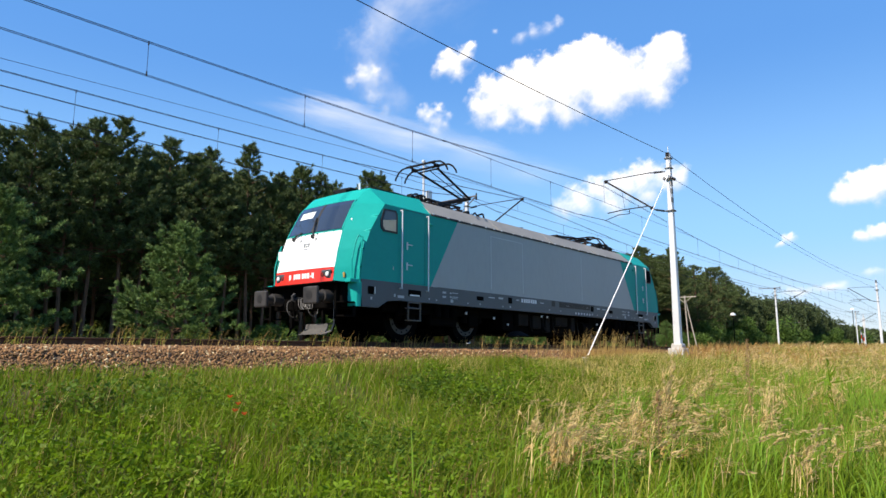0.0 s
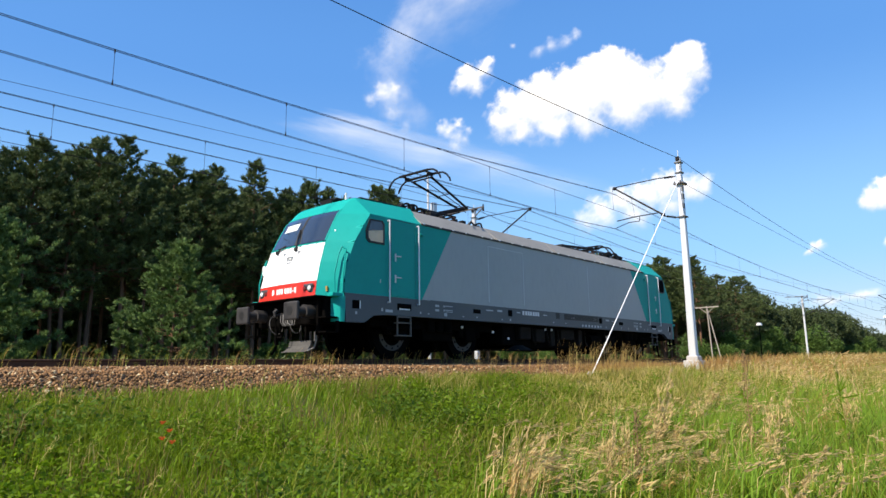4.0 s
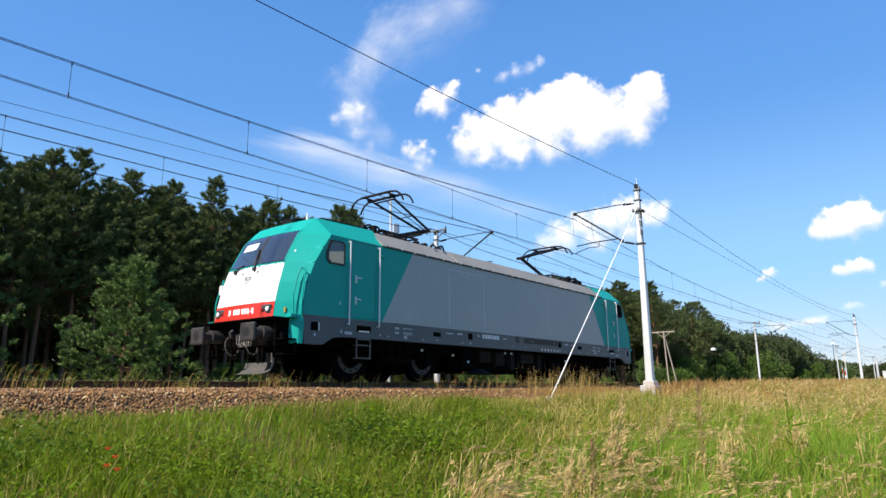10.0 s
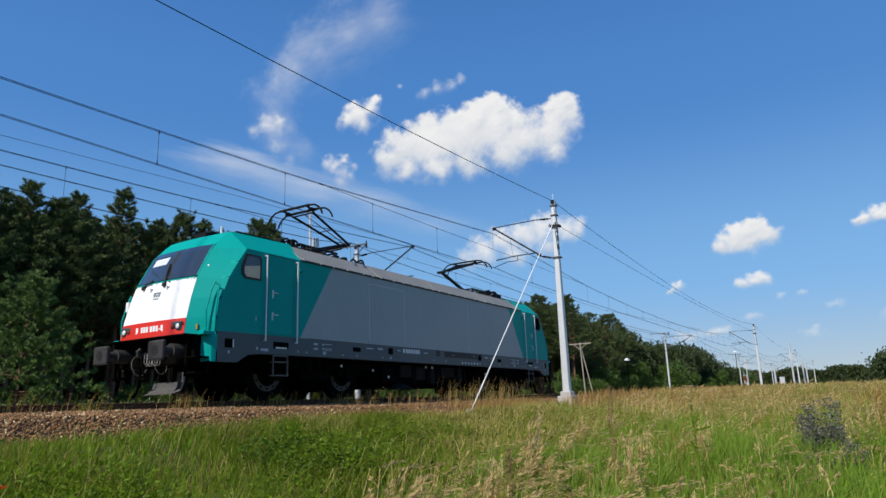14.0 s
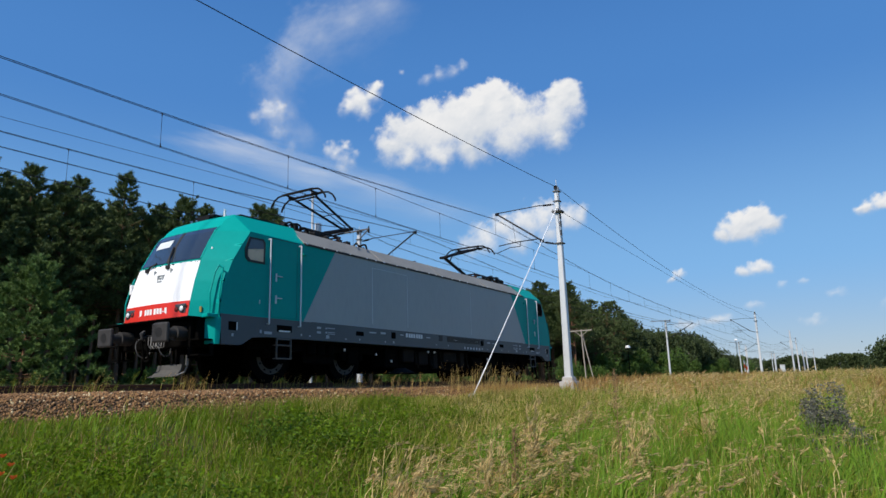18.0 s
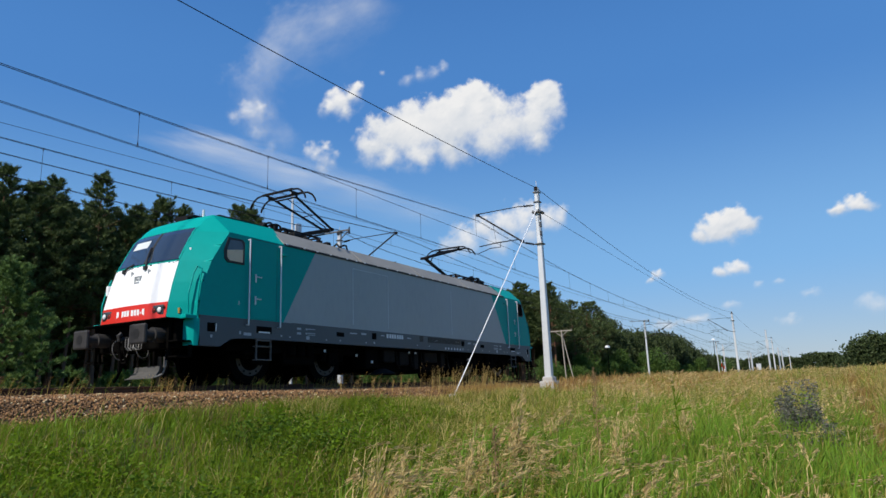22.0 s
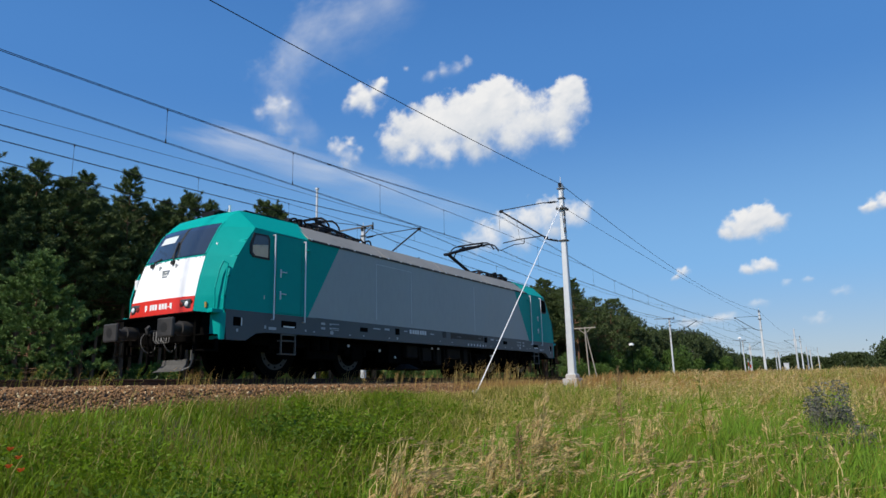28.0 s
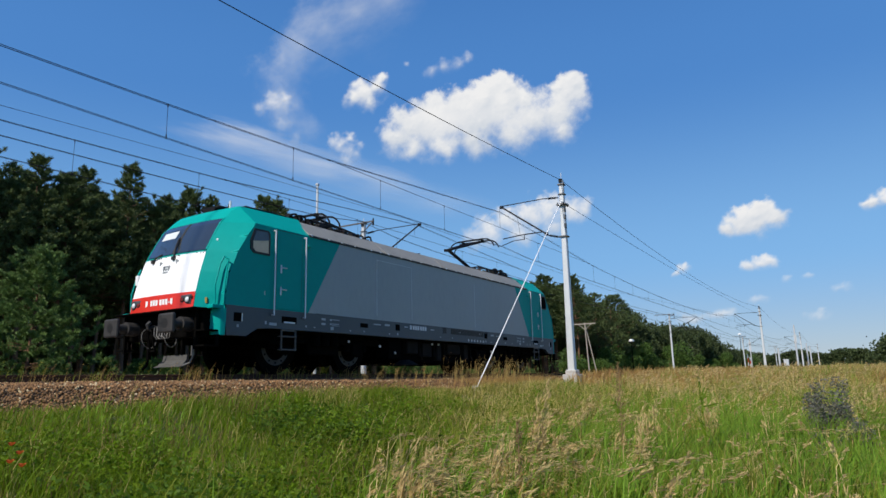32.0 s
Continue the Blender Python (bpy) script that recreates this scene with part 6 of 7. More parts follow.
plumes(1250, (-4.6, 8), (-12.6, -6.5), (0.40, 0.85), "golden ripe grass plumes bent by the wind", keep=lambda x, y: sstep(-4.6, 0, x - 0.4 * (y + 9)) * sstep(-7.0, -8.4, y) * np.clip(2.4 * patch(x + 1.3, y - 0.4, 1.5) - 0.75, 0.06, 1))
plumes(260, (-2.6, 2.2), (-9.6, -6.6), (0.45, 0.85), "golden ripe grass plumes bent by the wind", keep=lambda x, y: 0.55 * np.exp(-((x + 0.4) / 1.2) ** 2 - ((y + 8.2) / 0.8) ** 2) * (0.4 + patch(x, y, 2.2)))
plumes(70, (-3.5, -0.6), (-9.5, -8.1), (0.40, 0.80), "golden ripe grass plumes bent by the wind", keep=lambda x, y: np.clip(2.0 * patch(x, y, 2.6) - 0.35, 0.1, 1))
plumes(420, (8, 22), (-13, -5.2), (0.45, 0.85), "golden ripe grass plumes on the field")
x, y = scatter(1500, (8.5, 13.8), (-3.4, -2.2))
blades("shoulder_grass", x, y, rng.uniform(0.2, 0.5, len(x)), rng.uniform(0.006, 0.012, len(x)), 0.6, (0.12, -0.03), M_TAN, "tan dry grass on the ballast shoulder", lift=0.12)
x, y = scatter(46000, (12, 70), (-22, -4.0))
blades("tan_grass", x, y, rng.uniform(0.35, 0.65, len(x)), rng.uniform(0.012, 0.03, len(x)), 0.8, (0.2, -0.06), M_TAN, "tan ripe grass across the field")
x, y = scatter(12000, (70, 190), (-60, -4.0))
blades("tan_grass", x, y, rng.uniform(0.5, 0.9, len(x)), rng.uniform(0.08, 0.16, len(x)), 0.7, (0.2, -0.06), M_TAN, "tan ripe grass on the far field")
x, y = scatter(9000, (14, 60), (-8.5, -3.5))
blades("russet_grass", x, y, rng.uniform(0.4, 0.7, len(x)), rng.uniform(0.010, 0.024, len(x)), 0.6, (0.15, -0.04), M_RUSSET, "russet ripe grass along the edge of the field")
x, y = scatter(5000, (19, 90), (-3.6, -1.6))
blades("shoulder_grass", x, y, rng.uniform(0.4, 0.7, len(x)), rng.uniform(0.03, 0.06, len(x)), 0.5, (0.12, -0.03), M_TAN, "tan dry grass on the far shoulder", lift=0.15)


def weeds(n, xs, ys, hr, leaf, material, label, keep=None, per=14, name="weeds", loose=0.075):
    """Leafy weeds: clumps of small pointed leaves."""
    x, y = scatter(n, xs, ys, keep)
    n = len(x)
    h = rng.uniform(*hr, n)
    u = rng.uniform(0.1, 1, (n, per, 1))
    p = np.stack([x, y, height(x, y)], -1)[:, None] + np.concatenate([rng.normal(0, loose, (n, per, 2)), u * h[:, None, None]], -1)
    d = rng.normal(size=(n * per, 3)) * np.array([1, 1, 0.3])
    v, f = tufts(p.reshape(-1, 3), d / np.linalg.norm(d, axis=1, keepdims=True), 1, leaf, leaf * 0.55, up=0.25, spread=0.3)
    return tagged(arrays(name, v, f, material), label, "weeds", kind="stuff")


weeds(8200, (-11, 3), (-9.5, -4.6), (0.12, 0.42), 0.05, M_WEED, "low leafy green weeds among the grass", keep=lambda x, y: np.clip(patch(x + 3, y, 1.7) * 2.6 - 0.95, 0.03, 1))
weeds(5200, (-11, 3), (-9.5, -4.2), (0.14, 0.46), 0.055, M_DEEP, "low deep green weeds among the grass", keep=lambda x, y: np.clip(patch(x - 2, y + 1.5, 1.3) * 3.6 - 2.0, 0, 1))
x, y = scatter(15000, (-12, 2), (-9.2, -3.4), keep=lambda x, y: np.clip(patch(x + 7, y + 3, 1.9) * 2.4 - 1.1, 0.04, 0.8))
blades("withered_grass", x, y, rng.uniform(0.2, 0.48, len(x)), rng.uniform(0.004, 0.009, len(x)), 0.5, (0.08, -0.03), M_BROWNGRASS, "brown withered grass among the green")
x, y = scatter(16000, (-12, 4), (-9.2, -3.4), keep=lambda x, y: np.clip(patch(x - 4, y - 2, 1.4) * 2.6 - 0.9, 0.05, 1))
blades("olive_grass", x, y, rng.uniform(0.22, 0.5, len(x)), rng.uniform(0.004, 0.009, len(x)), 0.5, (0.10, -0.03), M_OLIVE, "olive green grass standing out of the bank")
x = rng.uniform(0.3, 26, 15000)
y = -12.75 - 0.12 * np.sin(0.7 * x) + rng.normal(0, 0.26, len(x))
blades("trodden_grass", x, y, rng.uniform(0.12, 0.36, len(x)), rng.uniform(0.006, 0.014, len(x)), 1.3, (0.3, -0.1), M_TAN, "tan trodden grass along a faint path")
x = rng.uniform(0.3, 26, 6000)
y = -12.75 - 0.12 * np.sin(0.7 * x) + rng.normal(0, 0.3, len(x))
blades("trodden_grass", x, y, rng.uniform(0.12, 0.34, len(x)), rng.uniform(0.006, 0.014, len(x)), 1.3, (0.3, -0.1), M_BROWNGRASS, "brown trodden grass along a faint path")
# needle-dark growth added to stand in for the tree shade on the verge
weeds(2600, (-22, 12), (9.0, 17), (0.2, 0.6), 0.10, M_PINE, "low growth coloured dark for the shade under the pines")
weeds(900, (0, 10), (-12.5, -5), (0.2, 0.45), 0.05, M_WEED, "low leafy green weeds in the dry grass")
for wx0, wy0, many, low, high in ((2.85, -11.80, 20, 0.5, 1.12), (3.2, -11.5, 6, 0.6, 1.0), (2.35, -12.25, 7, 0.3, 0.62), (1.9, -11.75, 6, 0.25, 0.5)):
    weeds(many, (wx0 - 0.3, wx0 + 0.3), (wy0 - 0.2, wy0 + 0.2), (low, high), 0.036, M_BLUEWEED, "grey-blue bushy weed in the dry grass", per=210, loose=0.04)


def dock(x, y, ht):
    """A dried dock: a stem with a dense brown spike of seed."""
    th = tagged(empty("dock_plant", pose(x, y, float(height(np.array(x), np.array(y))))), "dried brown dock spike standing in the grass", "weed", "dock plants")
    part("stem", T([(0, 0, 0), (0.01, 0, ht * 0.5), (0.03, 0.0, ht)], 0.006, 5), M_DOCK, th)
    u = rng.uniform(0, 1, 150)
    w = 0.006 + 0.028 * np.sin(np.pi * np.clip(u, 0, 1)) ** 0.7
    az = rng.uniform(0, math.tau, 150)
    p = np.stack([0.03 * u + w * np.cos(az), w * np.sin(az), ht * (0.35 + 0.68 * u)], -1)
    vv, ff = tufts(p, np.tile([0.0, 0.0, 0.7], (150, 1)), 2, 0.03, 0.009, up=0.3, spread=0.5)
    tagged(arrays("seed_spike", vv, ff, M_DOCK, th), kind="stuff")


for x, y, ht in ((-2.0, -9.26, 0.95), (-0.05, -9.70, 1.50)):
    dock(x, y, ht)


def tall_weed(x, y, ht):
    """A tall thin weed: a leaning stem, narrow leaves and a ragged pale head."""
    th = tagged(empty("tall_weed", pose(x, y, float(height(np.array(x), np.array(y))))), "tall thin weed with narrow leaves and a pale ragged head", "weed", "tall weeds")
    part("stem", T([(0, 0, 0), (0.0, 0.01, ht * 0.5), (-0.03, 0.04, ht)], 0.006, 5), M_WEED, th)
    u = rng.uniform(0.35, 0.9, 26)
    vv, ff = tufts(np.stack([-0.02 * u, 0.02 * u, ht * u], -1), np.tile([0.0, 0.0, 0.2], (26, 1)), 1, 0.15, 0.016, up=0.5, spread=0.9)
    arrays("leaves", vv, ff, M_WEED, th)
    vv, ff = tufts(np.stack([-0.03 + rng.normal(0, 0.012, 40), 0.04 + rng.normal(0, 0.012, 40), ht * rng.uniform(0.9, 1.02, 40)], -1), np.tile([0.3, 0.0, 0.4], (40, 1)), 1, 0.06, 0.012, up=0.1, spread=0.8)
    arrays("seed_head", vv, ff, M_PLUME, th)


tall_weed(0.75, -10.5, 1.35)
tall_weed(3.4, -8.6, 0.95)
weeds(8, (-0.2, 0.1), (-4.7, -4.4), (0.3, 0.5), 0.07, M_WEED, "small leafy shoot on the bank", per=30)


def poppy(x, y, ht):
    th = tagged(empty("poppy", pose(x, y, float(height(np.array(x), np.array(y))))), "orange-red wild poppy in the grass", "flower", "poppies")
    part("stem", T([(0, 0, 0), (0.02, 0, ht * 0.6), (0.0, 0.01, ht)], 0.004, 5), M_WEED, th)
    for k in range(4):
        a = math.tau * k / 4
        bm = bmesh.new()
        c, s = math.cos(a), math.sin(a)
        pts = [(0, 0), (0.012, 0.018), (0.027, 0.020), (0.032, 0), (0.027, -0.020), (0.012, -0.018)]
        poly(bm, [(c * u - s * v, s * u + c * v, ht + 1.1 * u) for u, v in pts])
        part("petal", bm, M_POPPY, th)


for x, y, ht in ((-4.71, -5.27, 0.35), (-4.73, -5.47, 0.34), (-4.92, -5.70, 0.35), (-4.85, -5.77, 0.34)):
    poppy(x, y, ht)


def ripe_clump(seed, stalks, ht, stoop=(0.3, 0.9), hang=-0.35, head=0.70, full=(22, 36), label="clump of ripe straw-coloured grass swaying in the wind"):
    """A clump of ripe grass: bent or upright stalks with heads of hanging or rising spikelets."""
    r = np.random.default_rng(seed)
    th = tagged(empty("grass_clump"), label, "grass", "swaying grass clumps")
    sv, sf, hv, hf = [], [], [], []
    for k in range(stalks):
        h, az = ht * r.uniform(0.5, 1.1), r.normal(-0.3, 0.35)
        root = np.array([r.normal(0, 0.09), r.normal(0, 0.09), -0.05])
        out = np.array([math.cos(az), math.sin(az), 0])
        bend = r.uniform(*stoop)
        u = np.linspace(0, 1, 8)[:, None]
        line = root + np.array([0, 0, 1.0]) * h * (u - 0.34 * bend * u ** 3) + out * h * bend * (0.2 * u + 0.8 * u ** 3) * 0.75
        sd = np.cross(out, (0, 0, 1)) * 0.0022
        n0 = 16 * len(sv)
        sv.append(np.stack([line - sd * (1.15 - 0.7 * u), line + sd * (1.15 - 0.7 * u)], 1).reshape(-1, 3))
        sf += [(n0 + 2 * q, n0 + 2 * q + 1, n0 + 2 * q + 3, n0 + 2 * q + 2) for q in range(7)]
        per = int(r.integers(*full))
        w = r.uniform(head, 1.0, per)
        c = np.stack([np.interp(w, u[:, 0], line[:, a]) for a in range(3)], -1) + r.normal(0, 0.016, (per, 3)) * (0.5 + np.sin(np.pi * (w - head) / (1 - head)))[:, None]
        tipd = line[-1] - line[-2]
        dd = tipd / np.linalg.norm(tipd) + r.normal(0, 0.22, (per, 3)) + np.array([0.15, 0, hang])
        dd /= np.linalg.norm(dd, axis=1, keepdims=True)
        s2 = np.cross(dd, r.normal(size=(per, 3)))
        s2 /= np.linalg.norm(s2, axis=1, keepdims=True)
        sz = r.uniform(0.045, 0.090, (per, 1))
        m0 = sum(len(q) for q in hv)
        hv.append(np.stack([c, c + dd * sz * 0.45 + s2 * sz * 0.10, c + dd * sz, c + dd * sz * 0.45 - s2 * sz * 0.10], 1).reshape(-1, 3))
        hf.append(m0 + np.arange(per * 4).reshape(-1, 4))
    tagged(arrays("stem", np.concatenate(sv), np.array(sf), M_OLIVE, th), kind="stuff")
    tagged(arrays("seed_plume", np.concatenate(hv), np.concatenate(hf), M_PLUME if seed % 3 else M_GOLD, th), kind="stuff")
    return th


def leaf_tuft(seed, n, ht):
    """A tuft of long green leaves that arch down the wind."""
    r = np.random.default_rng(seed)
    th = tagged(empty("grass_tuft"), "tuft of long green grass leaves swaying in the wind", "grass", "swaying grass tufts")
    vs, fs = [], []
    u = np.linspace(0, 1, 7)[:, None]
    for k in range(n):
        h, az = ht * r.uniform(0.5, 1.1), r.normal(-0.3, 1.0)
        out = np.array([math.cos(az), math.sin(az), 0])
        bend = r.uniform(0.25, 0.95)
        line = np.array([r.normal(0, 0.07), r.normal(0, 0.07), -0.05]) + np.array([0, 0, 1.0]) * h * (u - 0.30 * bend * u ** 3) + out * h * bend * (0.25 * u + 0.75 * u ** 2.5) * 0.7
        sd = np.cross(out, (0, 0, 1)) * r.uniform(0.006, 0.011) * (1.0 - 0.93 * u ** 2)
        n0 = 14 * len(vs)
        vs.append(np.stack([line - sd, line + sd], 1).reshape(-1, 3))
        fs += [(n0 + 2 * q, n0 + 2 * q + 1, n0 + 2 * q + 3, n0 + 2 * q + 2) for q in range(6)]
    tagged(arrays("foliage", np.concatenate(vs), np.array(fs), M_FRESH if seed % 2 else M_GRASS, th), kind="stuff")
    return th


SWAY = []
ripe = [ripe_clump(k, 6 + (k % 4), (0.75, 0.95, 0.85, 1.05, 0.7, 0.9)[k]) for k in range(6)]
upright = [ripe_clump(10 + k, 7 + 2 * k, 1.12, (0.02, 0.28), 0.15, 0.55, (44, 64), "tall upright clump of ripe straw-coloured grass") for k in range(2)]
green = [leaf_tuft(k, 34 + 5 * k, (0.55, 0.7, 0.62, 0.8)[k]) for k in range(4)]
spot = np.random.default_rng(21)
tallest = [(-0.36, -8.74, 1.16), (-3.1, -8.6, 0.92), (-2.1, -9.0, 0.8), (-1.5, -8.6, 0.85), (-0.22, -9.89, 0.95), (1.4, -9.6, 0.9), (-0.9, -8.55, 0.72), (2.6, -10.2, 0.85)]
clumps = [(-3.15, -8.66), (-2.9, -8.5), (-2.5, -8.9), (-1.9, -8.7), (-0.9, -8.55), (-0.55, -8.75), (-1.2, -8.9), (-2.0, -7.6), (-1.7, -8.1), (0.1, -9.5), (0.3, -9.2), (-0.3, -9.9)]
while len(clumps) < 50:
    x, y = spot.uniform(-2.4, 7.5), spot.uniform(-12.4, -7.4)
    if y < -8.2 + 0.35 * (x + 2.4) and not (y < -10.0 and x < 2.0 and spot.uniform() < 0.94) and float(patch(np.array(x), np.array(y), 1.5)) > 0.32:
        clumps.append((x, y))
for k, (x, y) in enumerate(clumps):
    SWAY.append((ripe, k, x, y, spot.uniform(0.85, 1.1), spot.uniform(-25, 25)))
for k, (x, y, sc) in enumerate(tallest):
    SWAY.append((upright, k, x, y, sc, 12.0 * k - 30))
for k in range(150):
    SWAY.append((green, k, spot.uniform(-2.6, 5.0), spot.uniform(-12.5, -7.8), spot.uniform(0.85, 1.15), spot.uniform(-40, 40)))
first = set()
for k, (kinds, a, x, y, sc, turn) in enumerate(SWAY):
    src = kinds[a % len(kinds)]
    place = Matrix.Translation((x, y, float(height(np.array(x), np.array(y))))) @ pose(0, 0, 0, 0, 0, turn)
    ob = src if src.name not in first and a < len(kinds) else copy_thing(src, place)
    first.add(src.name)
    ob.matrix_basis = place
    ob.scale = (sc, sc, sc)
    SWAY[k] = (ob, place, x, y)

# ---- clouds ----
M_CLOUD = bpy.data.materials.new("cloud")
M_CLOUD.use_nodes = True
n, l = M_CLOUD.node_tree.nodes, M_CLOUD.node_tree.links
n.remove(n["Principled BSDF"])
at, at2 = n.new("ShaderNodeAttribute"), n.new("ShaderNodeAttribute")
at.attribute_name, at2.attribute_name = "cloud_mask", "cloud_tone"
em, tp, mx = n.new("ShaderNodeEmission"), n.new("ShaderNodeBsdfTransparent"), n.new("ShaderNodeMixShader")
cr = n.new("ShaderNodeValToRGB")
cr.color_ramp.elements[0].color = (0.60, 0.68, 0.79, 1)
cr.color_ramp.elements[1].color = (1.0, 1.0, 1.0, 1)
l.new(at2.outputs["Fac"], cr.inputs["Fac"])
l.new(cr.outputs["Color"], em.inputs["Color"])
em.inputs["Strength"].default_value = 0.86
l.new(at.outputs["Fac"], mx.inputs[0])
l.new(tp.outputs[0], mx.inputs[1])
l.new(em.outputs[0], mx.inputs[2])
l.new(mx.outputs[0], n["Material Output"].inputs["Surface"])
EYE_POINT = Vector((-8.1, -12.2, -0.2))
FAR = 3000.0


LATTICE = np.random.default_rng(11).uniform(-1, 1, (256, 256))


def drift_noise(x, y):
    """Smooth value noise on a lattice of unit step."""
    i, j = np.floor(x).astype(int), np.floor(y).astype(int)
    a, b = x - i, y - j
    a, b = a * a * a * (a * (a * 6 - 15) + 10), b * b * b * (b * (b * 6 - 15) + 10)
    g = lambda p, q: LATTICE[p % 256, q % 256]  # noqa: E731
    return (g(i, j) * (1 - a) + g(i + 1, j) * a) * (1 - b) + (g(i, j + 1) * (1 - a) + g(i + 1, j + 1) * a) * b


def fbm(x, y, octaves=5, fall=0.55, billow=False):
    out, amp, total = 0.0, 1.0, 0.0
    for k in range(octaves):
        c, q = math.cos(0.7 * k), math.sin(0.7 * k)
        v = drift_noise((x * c - y * q) * 2.0 ** k + 17.3 * k, (x * q + y * c) * 2.0 ** k + 5.1 * k)
        out, total, amp = out + amp * (0.55 - 1.5 * np.abs(v) if billow else v), total + amp, amp * fall
    return out / total


def spread(w, h, lobes):
    """Flat lobes for a cloud of w by h degrees."""
    return [(a * w * 0.435, b * h * 0.433, r * w * 0.435, r * h * 0.54) for a, b, r in lobes]


def cloud(az, el, lobes, soft=0.35, peak=1.0, rough=0.7, seed=0.0, tilt=0.0, size=1.0, step=0.085, streak=1.0):
    """A far cloud: a sheet whose thickness is a union of lobes (right, up, radius in degrees), broken into billows with soft undersides."""
    d = Vector((math.cos(radians(el)) * math.cos(radians(az)), math.cos(radians(el)) * math.sin(radians(az)), math.sin(radians(el))))
    right = Vector((math.sin(radians(az)), -math.cos(radians(az)), 0))
    up = right.cross(d)
    c, sn = math.cos(radians(tilt)), math.sin(radians(tilt))
    right, up = right * c + up * sn, up * c - right * sn
    lobes = [(*q, q[2])[:4] for q in lobes]
    x0, x1 = min(a - 1.5 * r for a, b, r, q in lobes) - 0.4, max(a + 1.5 * r for a, b, r, q in lobes) + 0.4
    y0, y1 = min(b - 1.5 * q for a, b, r, q in lobes) - 0.4, max(b + 1.5 * q for a, b, r, q in lobes) + 0.4
    xs, ys = np.arange(x0, x1, step), np.arange(y0, y1, step)
    X, Y = np.meshgrid(xs, ys, indexing="ij")
    U, V = X / size / streak + seed * 13.7, Y / size + seed * 7.9
    wx, wy = X + 0.55 * size * fbm(U * 0.8, V * 0.8, 4), Y + 0.45 * size * fbm(U * 0.8 + 40, V * 0.8 + 9, 4)
    low, tot = 0.0, 1e-9
    for a, b, r, q in lobes:
        t = 1 - np.hypot((wx - a) / r, (wy - b) / q)
        k = np.exp(6 * np.clip(t, -4, 1))
        low, tot = low + k * (wy - b) / q, tot + k
    best = np.log(tot) / 6
    mid_y, half_y = 0.5 * (y0 + y1), 0.36 * (y1 - y0)
    low = np.clip(0.35 * low / tot + 0.75 * (Y - mid_y - 0.12 * X) / half_y, -1, 1)
    puff = fbm(U * 0.75, V * 0.75, 6, 0.6, True)
    wisp = fbm(U * 1.1 + 70, V * 1.1 + 30, 6, 0.62)
    t = best + rough * (0.42 * puff + 0.42 * wisp) + 0.10 * rough * fbm(U * 4 + 9, V * 4 + 2, 4, 0.7)
    edge = np.clip(np.minimum(np.minimum(X - x0, x1 - X), np.minimum(Y - y0, y1 - Y)) / 0.5, 0, 1)
    k = np.clip((t + 0.06) / (soft * (1.5 - 0.9 * low)), 0, 1) * edge
    den = k * k * (3 - 2 * k) * peak
    # lit from the upper left: billows turn a bright side to the sun and a grey one away
    lift = np.clip(best, 0, 1.2) ** 0.7 + 0.5 * fbm(U * 0.42 + 3, V * 0.42 + 5, 3, 0.38)
    gx_, gy_ = np.gradient(lift, step)
    tone = np.clip(0.68 + 0.36 * low + 0.30 * np.tanh(0.8 * (gx_ * 0.5 - gy_)) + 0.22 * fbm(U * 0.4 + 8, V * 0.4, 3, 0.45) + 0.16 * fbm(U * 1.3 + 5, V * 1.3 + 21, 4, 0.55), 0, 1)
    n, m = X.shape
    W = FAR * math.tan(radians(1.0))
    base, R_, U_ = np.array(EYE_POINT + d * FAR), np.array(right) * W, np.array(up) * W
    vs = base + X[..., None] * R_ + Y[..., None] * U_
    ids = np.arange(n * m).reshape(n, m)
    fs = np.stack([ids[:-1, :-1], ids[1:, :-1], ids[1:, 1:], ids[:-1, 1:]], -1).reshape(-1, 4)
    seen = den.reshape(-1)[fs].max(1) > 0.002
    fs = fs[seen]
    used_ids, fs = np.unique(fs, return_inverse=True)
    ob = arrays("cloud", vs.reshape(-1, 3)[used_ids], fs.reshape(-1, 4), M_CLOUD)
    for nm, val in (("cloud_mask", den), ("cloud_tone", tone)):
        ob.data.attributes.new(nm, "FLOAT", "POINT").data.foreach_set("value", np.ascontiguousarray(val.reshape(-1)[used_ids], np.float32))
    return tagged(ob, "white fair-weather cloud in the blue sky", "cloud", "clouds", "structure")


cloud(27.6, 22.4, [(-7.5, -1.38, 1.93), (-5.99, -0.56, 2.12), (-6.11, -2.46, 1.45), (-3.57, -0.39, 2.97), (-3.44, -2.3, 1.45), (-0.91, -0.05, 2.96), (-0.77, -2.09, 1.64), (1.75, 0.85, 2.66), (2.09, 2.32, 1.32), (2.62, -1.54, 2.01), (0.11, 1.49, 1.52), (3.67, 1.31, 1.33), (4.32, -0.59, 2.48), (6.24, -0.07, 2.28), (7.27, 1.41, 1.7), (7.85, 2.4, 1.13), (6.53, 2.0, 0.94), (6.69, -1.5, 1.24)], seed=1.3, soft=0.5, rough=0.55, size=1.2, step=0.055)
cloud(24.1, 13.8, [(-4.48, -1.69, 1.47), (-2.98, -1.04, 1.65), (-1.48, -0.4, 1.65), (0.24, -0.01, 1.64), (1.94, 0.22, 1.63), (3.62, 0.27, 1.43), (4.58, 0.35, 1.05), (2.35, -1.11, 1.44), (-0.58, -1.67, 1.74)], seed=12.8, soft=0.8, peak=0.9, rough=0.8)
cloud(38.2, 24.5, [(-0.98, -0.58, 1.02), (-0.05, -0.18, 1.31), (0.89, 0.62, 1.12), (0.27, -1.0, 0.84), (1.4, 1.23, 0.6)], seed=3.7, soft=0.6, rough=0.6)
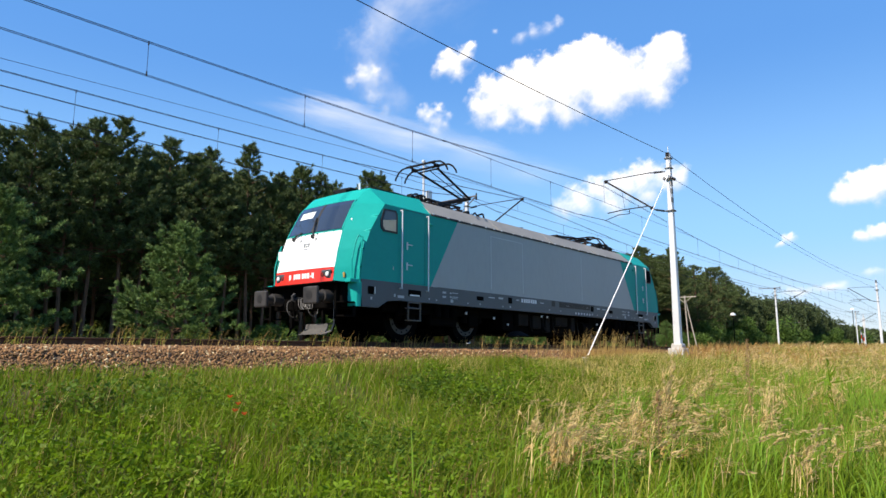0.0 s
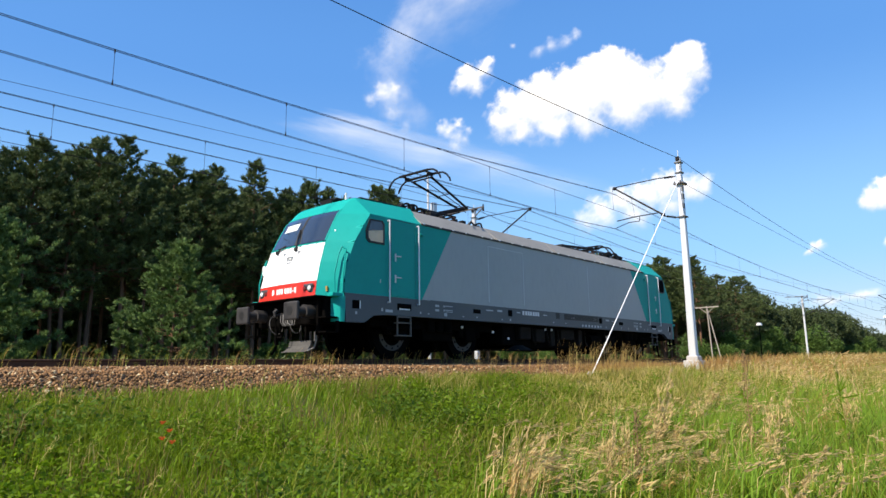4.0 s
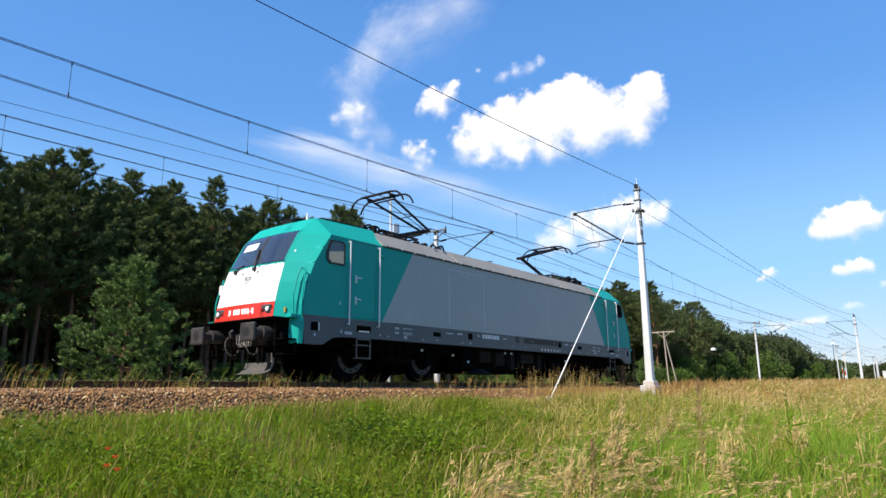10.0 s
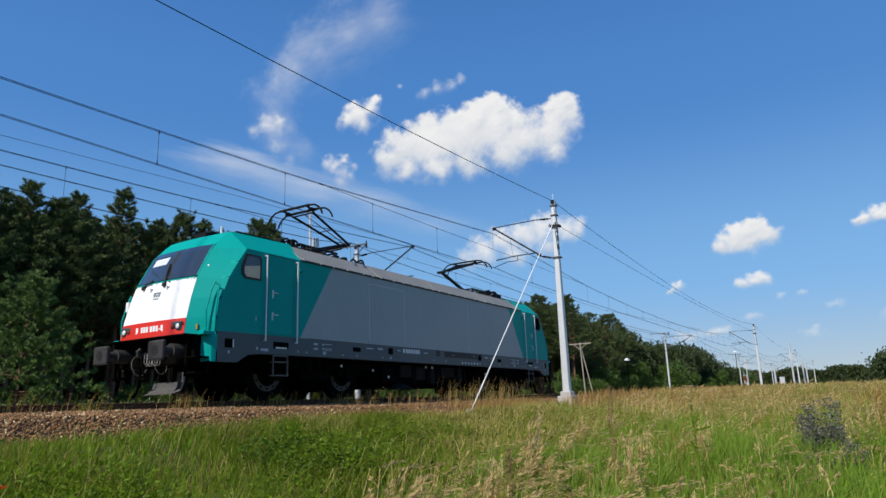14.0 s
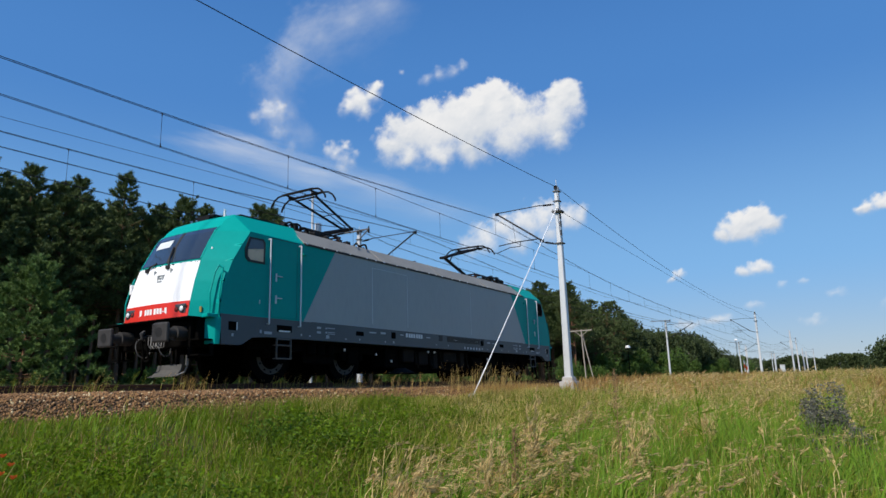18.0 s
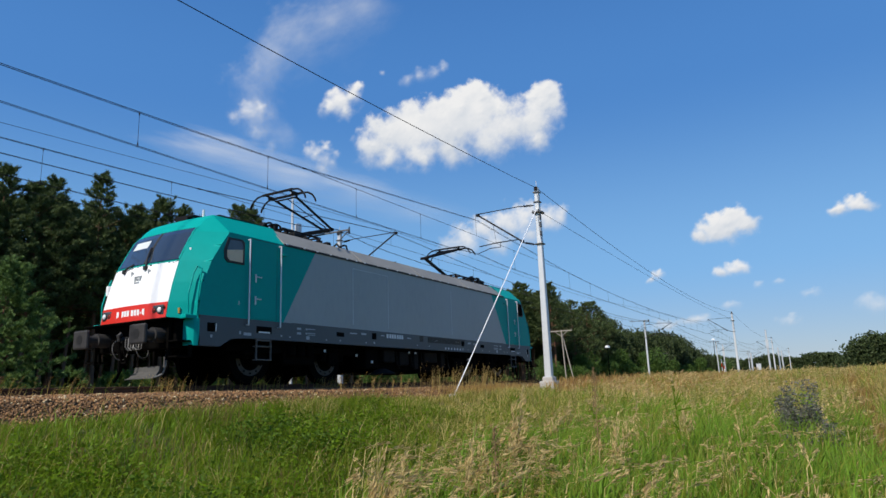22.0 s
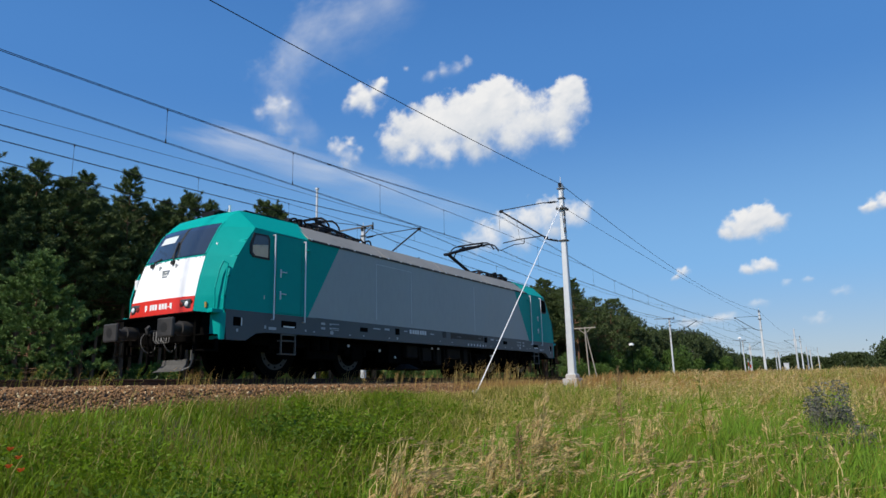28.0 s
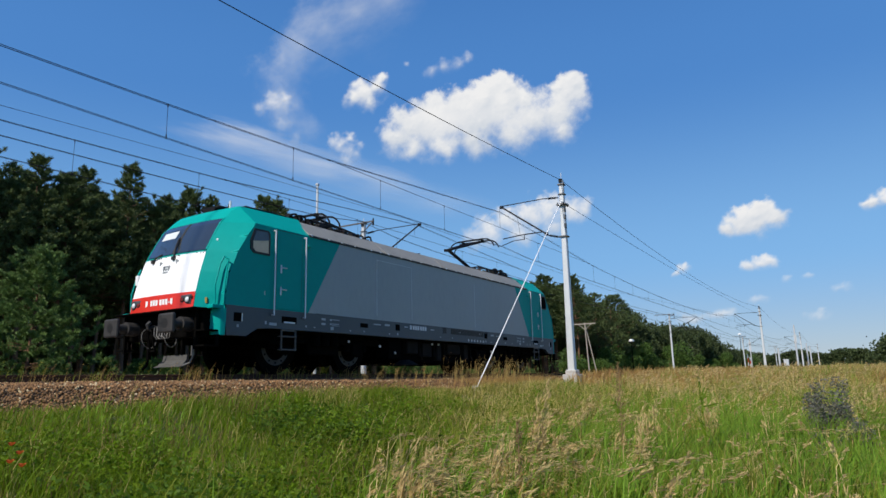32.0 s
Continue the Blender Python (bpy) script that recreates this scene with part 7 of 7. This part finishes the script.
cloud(30.8, 26.7, [(-1.24, -0.47, 0.66), (-0.28, -0.04, 0.75), (0.81, 0.3, 0.7), (1.61, 0.59, 0.55)], seed=6.9, soft=1.2, peak=0.75, rough=0.55, size=1.2, step=0.06)
cloud(39.9, 19.8, [(-0.61, 0.27, 1.12), (0.33, -0.18, 1.03), (-0.14, -0.8, 0.84), (1.03, -0.45, 0.76), (0.09, 0.94, 0.6)], seed=2.1, soft=1.0, peak=0.85, rough=0.9)
cloud(45.7, 22.4, [(-0.68, 0.85, 1.06), (0.2, 1.23, 0.98), (-1.55, 0.34, 0.79), (0.02, -0.77, 1.16), (1.16, -1.75, 0.63), (1.07, -2.08, 0.6)], seed=4.4, soft=1.3, peak=0.75, rough=1.1, size=0.8)
cloud(41.0, 17.4, spread(27.0, 8.5, [(-0.7, 0.1, 0.5), (-0.2, 0, 0.6), (0.3, 0, 0.5), (0.75, -0.1, 0.3)]), seed=31.4, soft=2.2, peak=0.62, rough=1.0, tilt=-13, streak=7.0, size=0.9)
cloud(34.8, 15.7, spread(25.0, 5.0, [(-0.7, 0.1, 0.5), (-0.2, 0, 0.6), (0.3, 0, 0.5), (0.75, -0.1, 0.3)]), seed=35.4, soft=2.2, peak=0.55, rough=1.0, tilt=-15, streak=7.0, size=0.8)
cloud(46.2, 23.6, spread(7.5, 8.0, [(0, 0.3, 0.8), (0.1, -0.3, 0.7)]), seed=33.1, soft=2.0, peak=0.5, rough=0.9)
cloud(44.6, 21.9, spread(8.5, 6.4, [(-0.2, 0.3, 0.6), (0.2, -0.3, 0.6)]), seed=24.4, soft=1.5, peak=0.55, size=1.4)
cloud(39.6, 30.4, spread(13.0, 10.5, [(0.55, 0.05, 0.6), (0.1, 0.0, 0.7), (-0.4, 0.0, 0.6), (-0.8, -0.1, 0.4)]), seed=5.2, soft=2.0, peak=1.0, rough=0.7, tilt=27, streak=2.0, size=1.4)
cloud(44.9, 26.6, spread(6.5, 7.5, [(0.0, 0.0, 0.8)]), seed=15.2, soft=1.6, peak=0.55, rough=0.5)
cloud(34.6, 26.9, spread(1.2, 0.8, [(0, 0, 0.6)]), seed=7.3, soft=0.9, peak=0.5, size=0.6)
cloud(5.9, 12.1, spread(6.7, 3.8, [(0.15, 0.15, 0.62), (-0.25, -0.2, 0.55), (0.5, -0.15, 0.5), (-0.65, -0.45, 0.32), (0.1, -0.35, 0.5)]), seed=8.2, soft=0.45)
cloud(5.9, 8.5, spread(4.5, 2.2, [(0.35, 0.2, 0.5), (0.0, -0.05, 0.5), (-0.45, -0.25, 0.4)]), seed=9.1, soft=0.55, peak=0.92)
cloud(11.5, 8.5, spread(2.6, 1.5, [(0.1, 0.1, 0.6), (-0.5, -0.3, 0.4)]), seed=10.6, soft=0.6, peak=0.85, size=0.6)
cloud(-3.3, 12.2, spread(4.8, 2.0, [(0.2, 0.1, 0.6), (-0.5, -0.2, 0.45)]), seed=11.4, soft=0.5)
cloud(9.8, 4.6, spread(7.1, 2.0, [(-0.4, -0.1, 0.5), (0.3, 0.1, 0.55)]), seed=13.5, soft=0.8, peak=0.7)
cloud(2.1, 4.2, spread(3.5, 1.3, [(0, 0, 0.7)]), seed=14.1, soft=0.9, peak=0.45, size=0.6)
cloud(0.5, 6.1, spread(3.0, 1.2, [(0, 0, 0.7)]), seed=21.1, soft=0.9, peak=0.4, size=0.6)
cloud(6.0, 5.6, spread(3.6, 1.1, [(0, 0, 0.7)]), seed=22.1, soft=0.9, peak=0.4, size=0.6)
cloud(2.5, 7.2, spread(1.6, 0.8, [(0, 0, 0.7)]), seed=23.1, soft=0.9, peak=0.4, size=0.6)
cloud(-3.6, 4.9, spread(4.7, 2.2, [(0, 0, 0.8)]), seed=16.4, soft=0.9, peak=0.5)
cloud(4.0, 7.0, spread(2.0, 1.0, [(0, 0, 0.7)]), seed=17.4, soft=0.9, peak=0.35, size=0.6)
cloud(-8.5, 8.0, spread(5.0, 3.0, [(0, 0, 0.7)]), seed=18.4, soft=0.5, peak=0.9)
cloud(38.0, 17.5, spread(32.0, 3.8, [(-0.6, 0, 0.5), (0, 0, 0.6), (0.6, 0, 0.5)]), seed=19.4, soft=1.9, peak=0.42, rough=0.6, tilt=-14, streak=6.0, size=1.2)
cloud(41.0, 19.0, spread(26.0, 2.2, [(-0.6, 0, 0.4), (0, 0, 0.5), (0.6, 0, 0.4)]), seed=29.4, soft=1.8, peak=0.36, rough=0.6, tilt=-16, streak=6.0, size=1.2)


def motions():
    """The front pantograph comes down after the rear one has gone up; the grass sways."""
    def rows(key, index, turned):
        return [(t, arm_poses(u, turned)[index]) for t, u in key]
    rise = [(0.0, 0.0), (8.6, 0.0), (8.8, 0.06), (9.0, 0.25), (9.1, 0.42), (9.2, 0.5), (9.3, 0.58), (9.4, 0.66), (9.5, 0.76), (9.6, 0.85), (9.8, 0.97), (10.0, 1.0), (32.0, 1.0)]
    fall = [(0.0, 1.0), (22.2, 1.0), (22.4, 0.98), (22.6, 0.93), (22.8, 0.84), (23.0, 0.68), (23.2, 0.48), (23.4, 0.32), (23.6, 0.2), (23.8, 0.12), (24.0, 0.05), (24.2, 0.0), (32.0, 0.0)]
    for turned, key in ((True, rise), (False, fall)):
        for index in range(3):
            walk(PANTO[turned][index], rows(key, index, turned))
    # gusts run across the field and bend the grass down the wind
    for k, (ob, place, x, y) in enumerate(SWAY):
        steps = []
        for j in range(81):
            t = 0.4 * j
            gust = math.sin(1.1 * t - 0.55 * x + 0.3 * y) + 0.6 * math.sin(2.3 * t - 0.9 * x + 0.5 * k) + 0.35 * math.sin(4.1 * t + 1.7 * k)
            away = 4.0 + 4.2 * gust
            spin = place.to_3x3().inverted() @ Vector((0.25, 1.0, 0.0))
            steps.append((t, place @ Matrix.Rotation(radians(away), 4, spin)))
        walk(ob, steps)


motions()
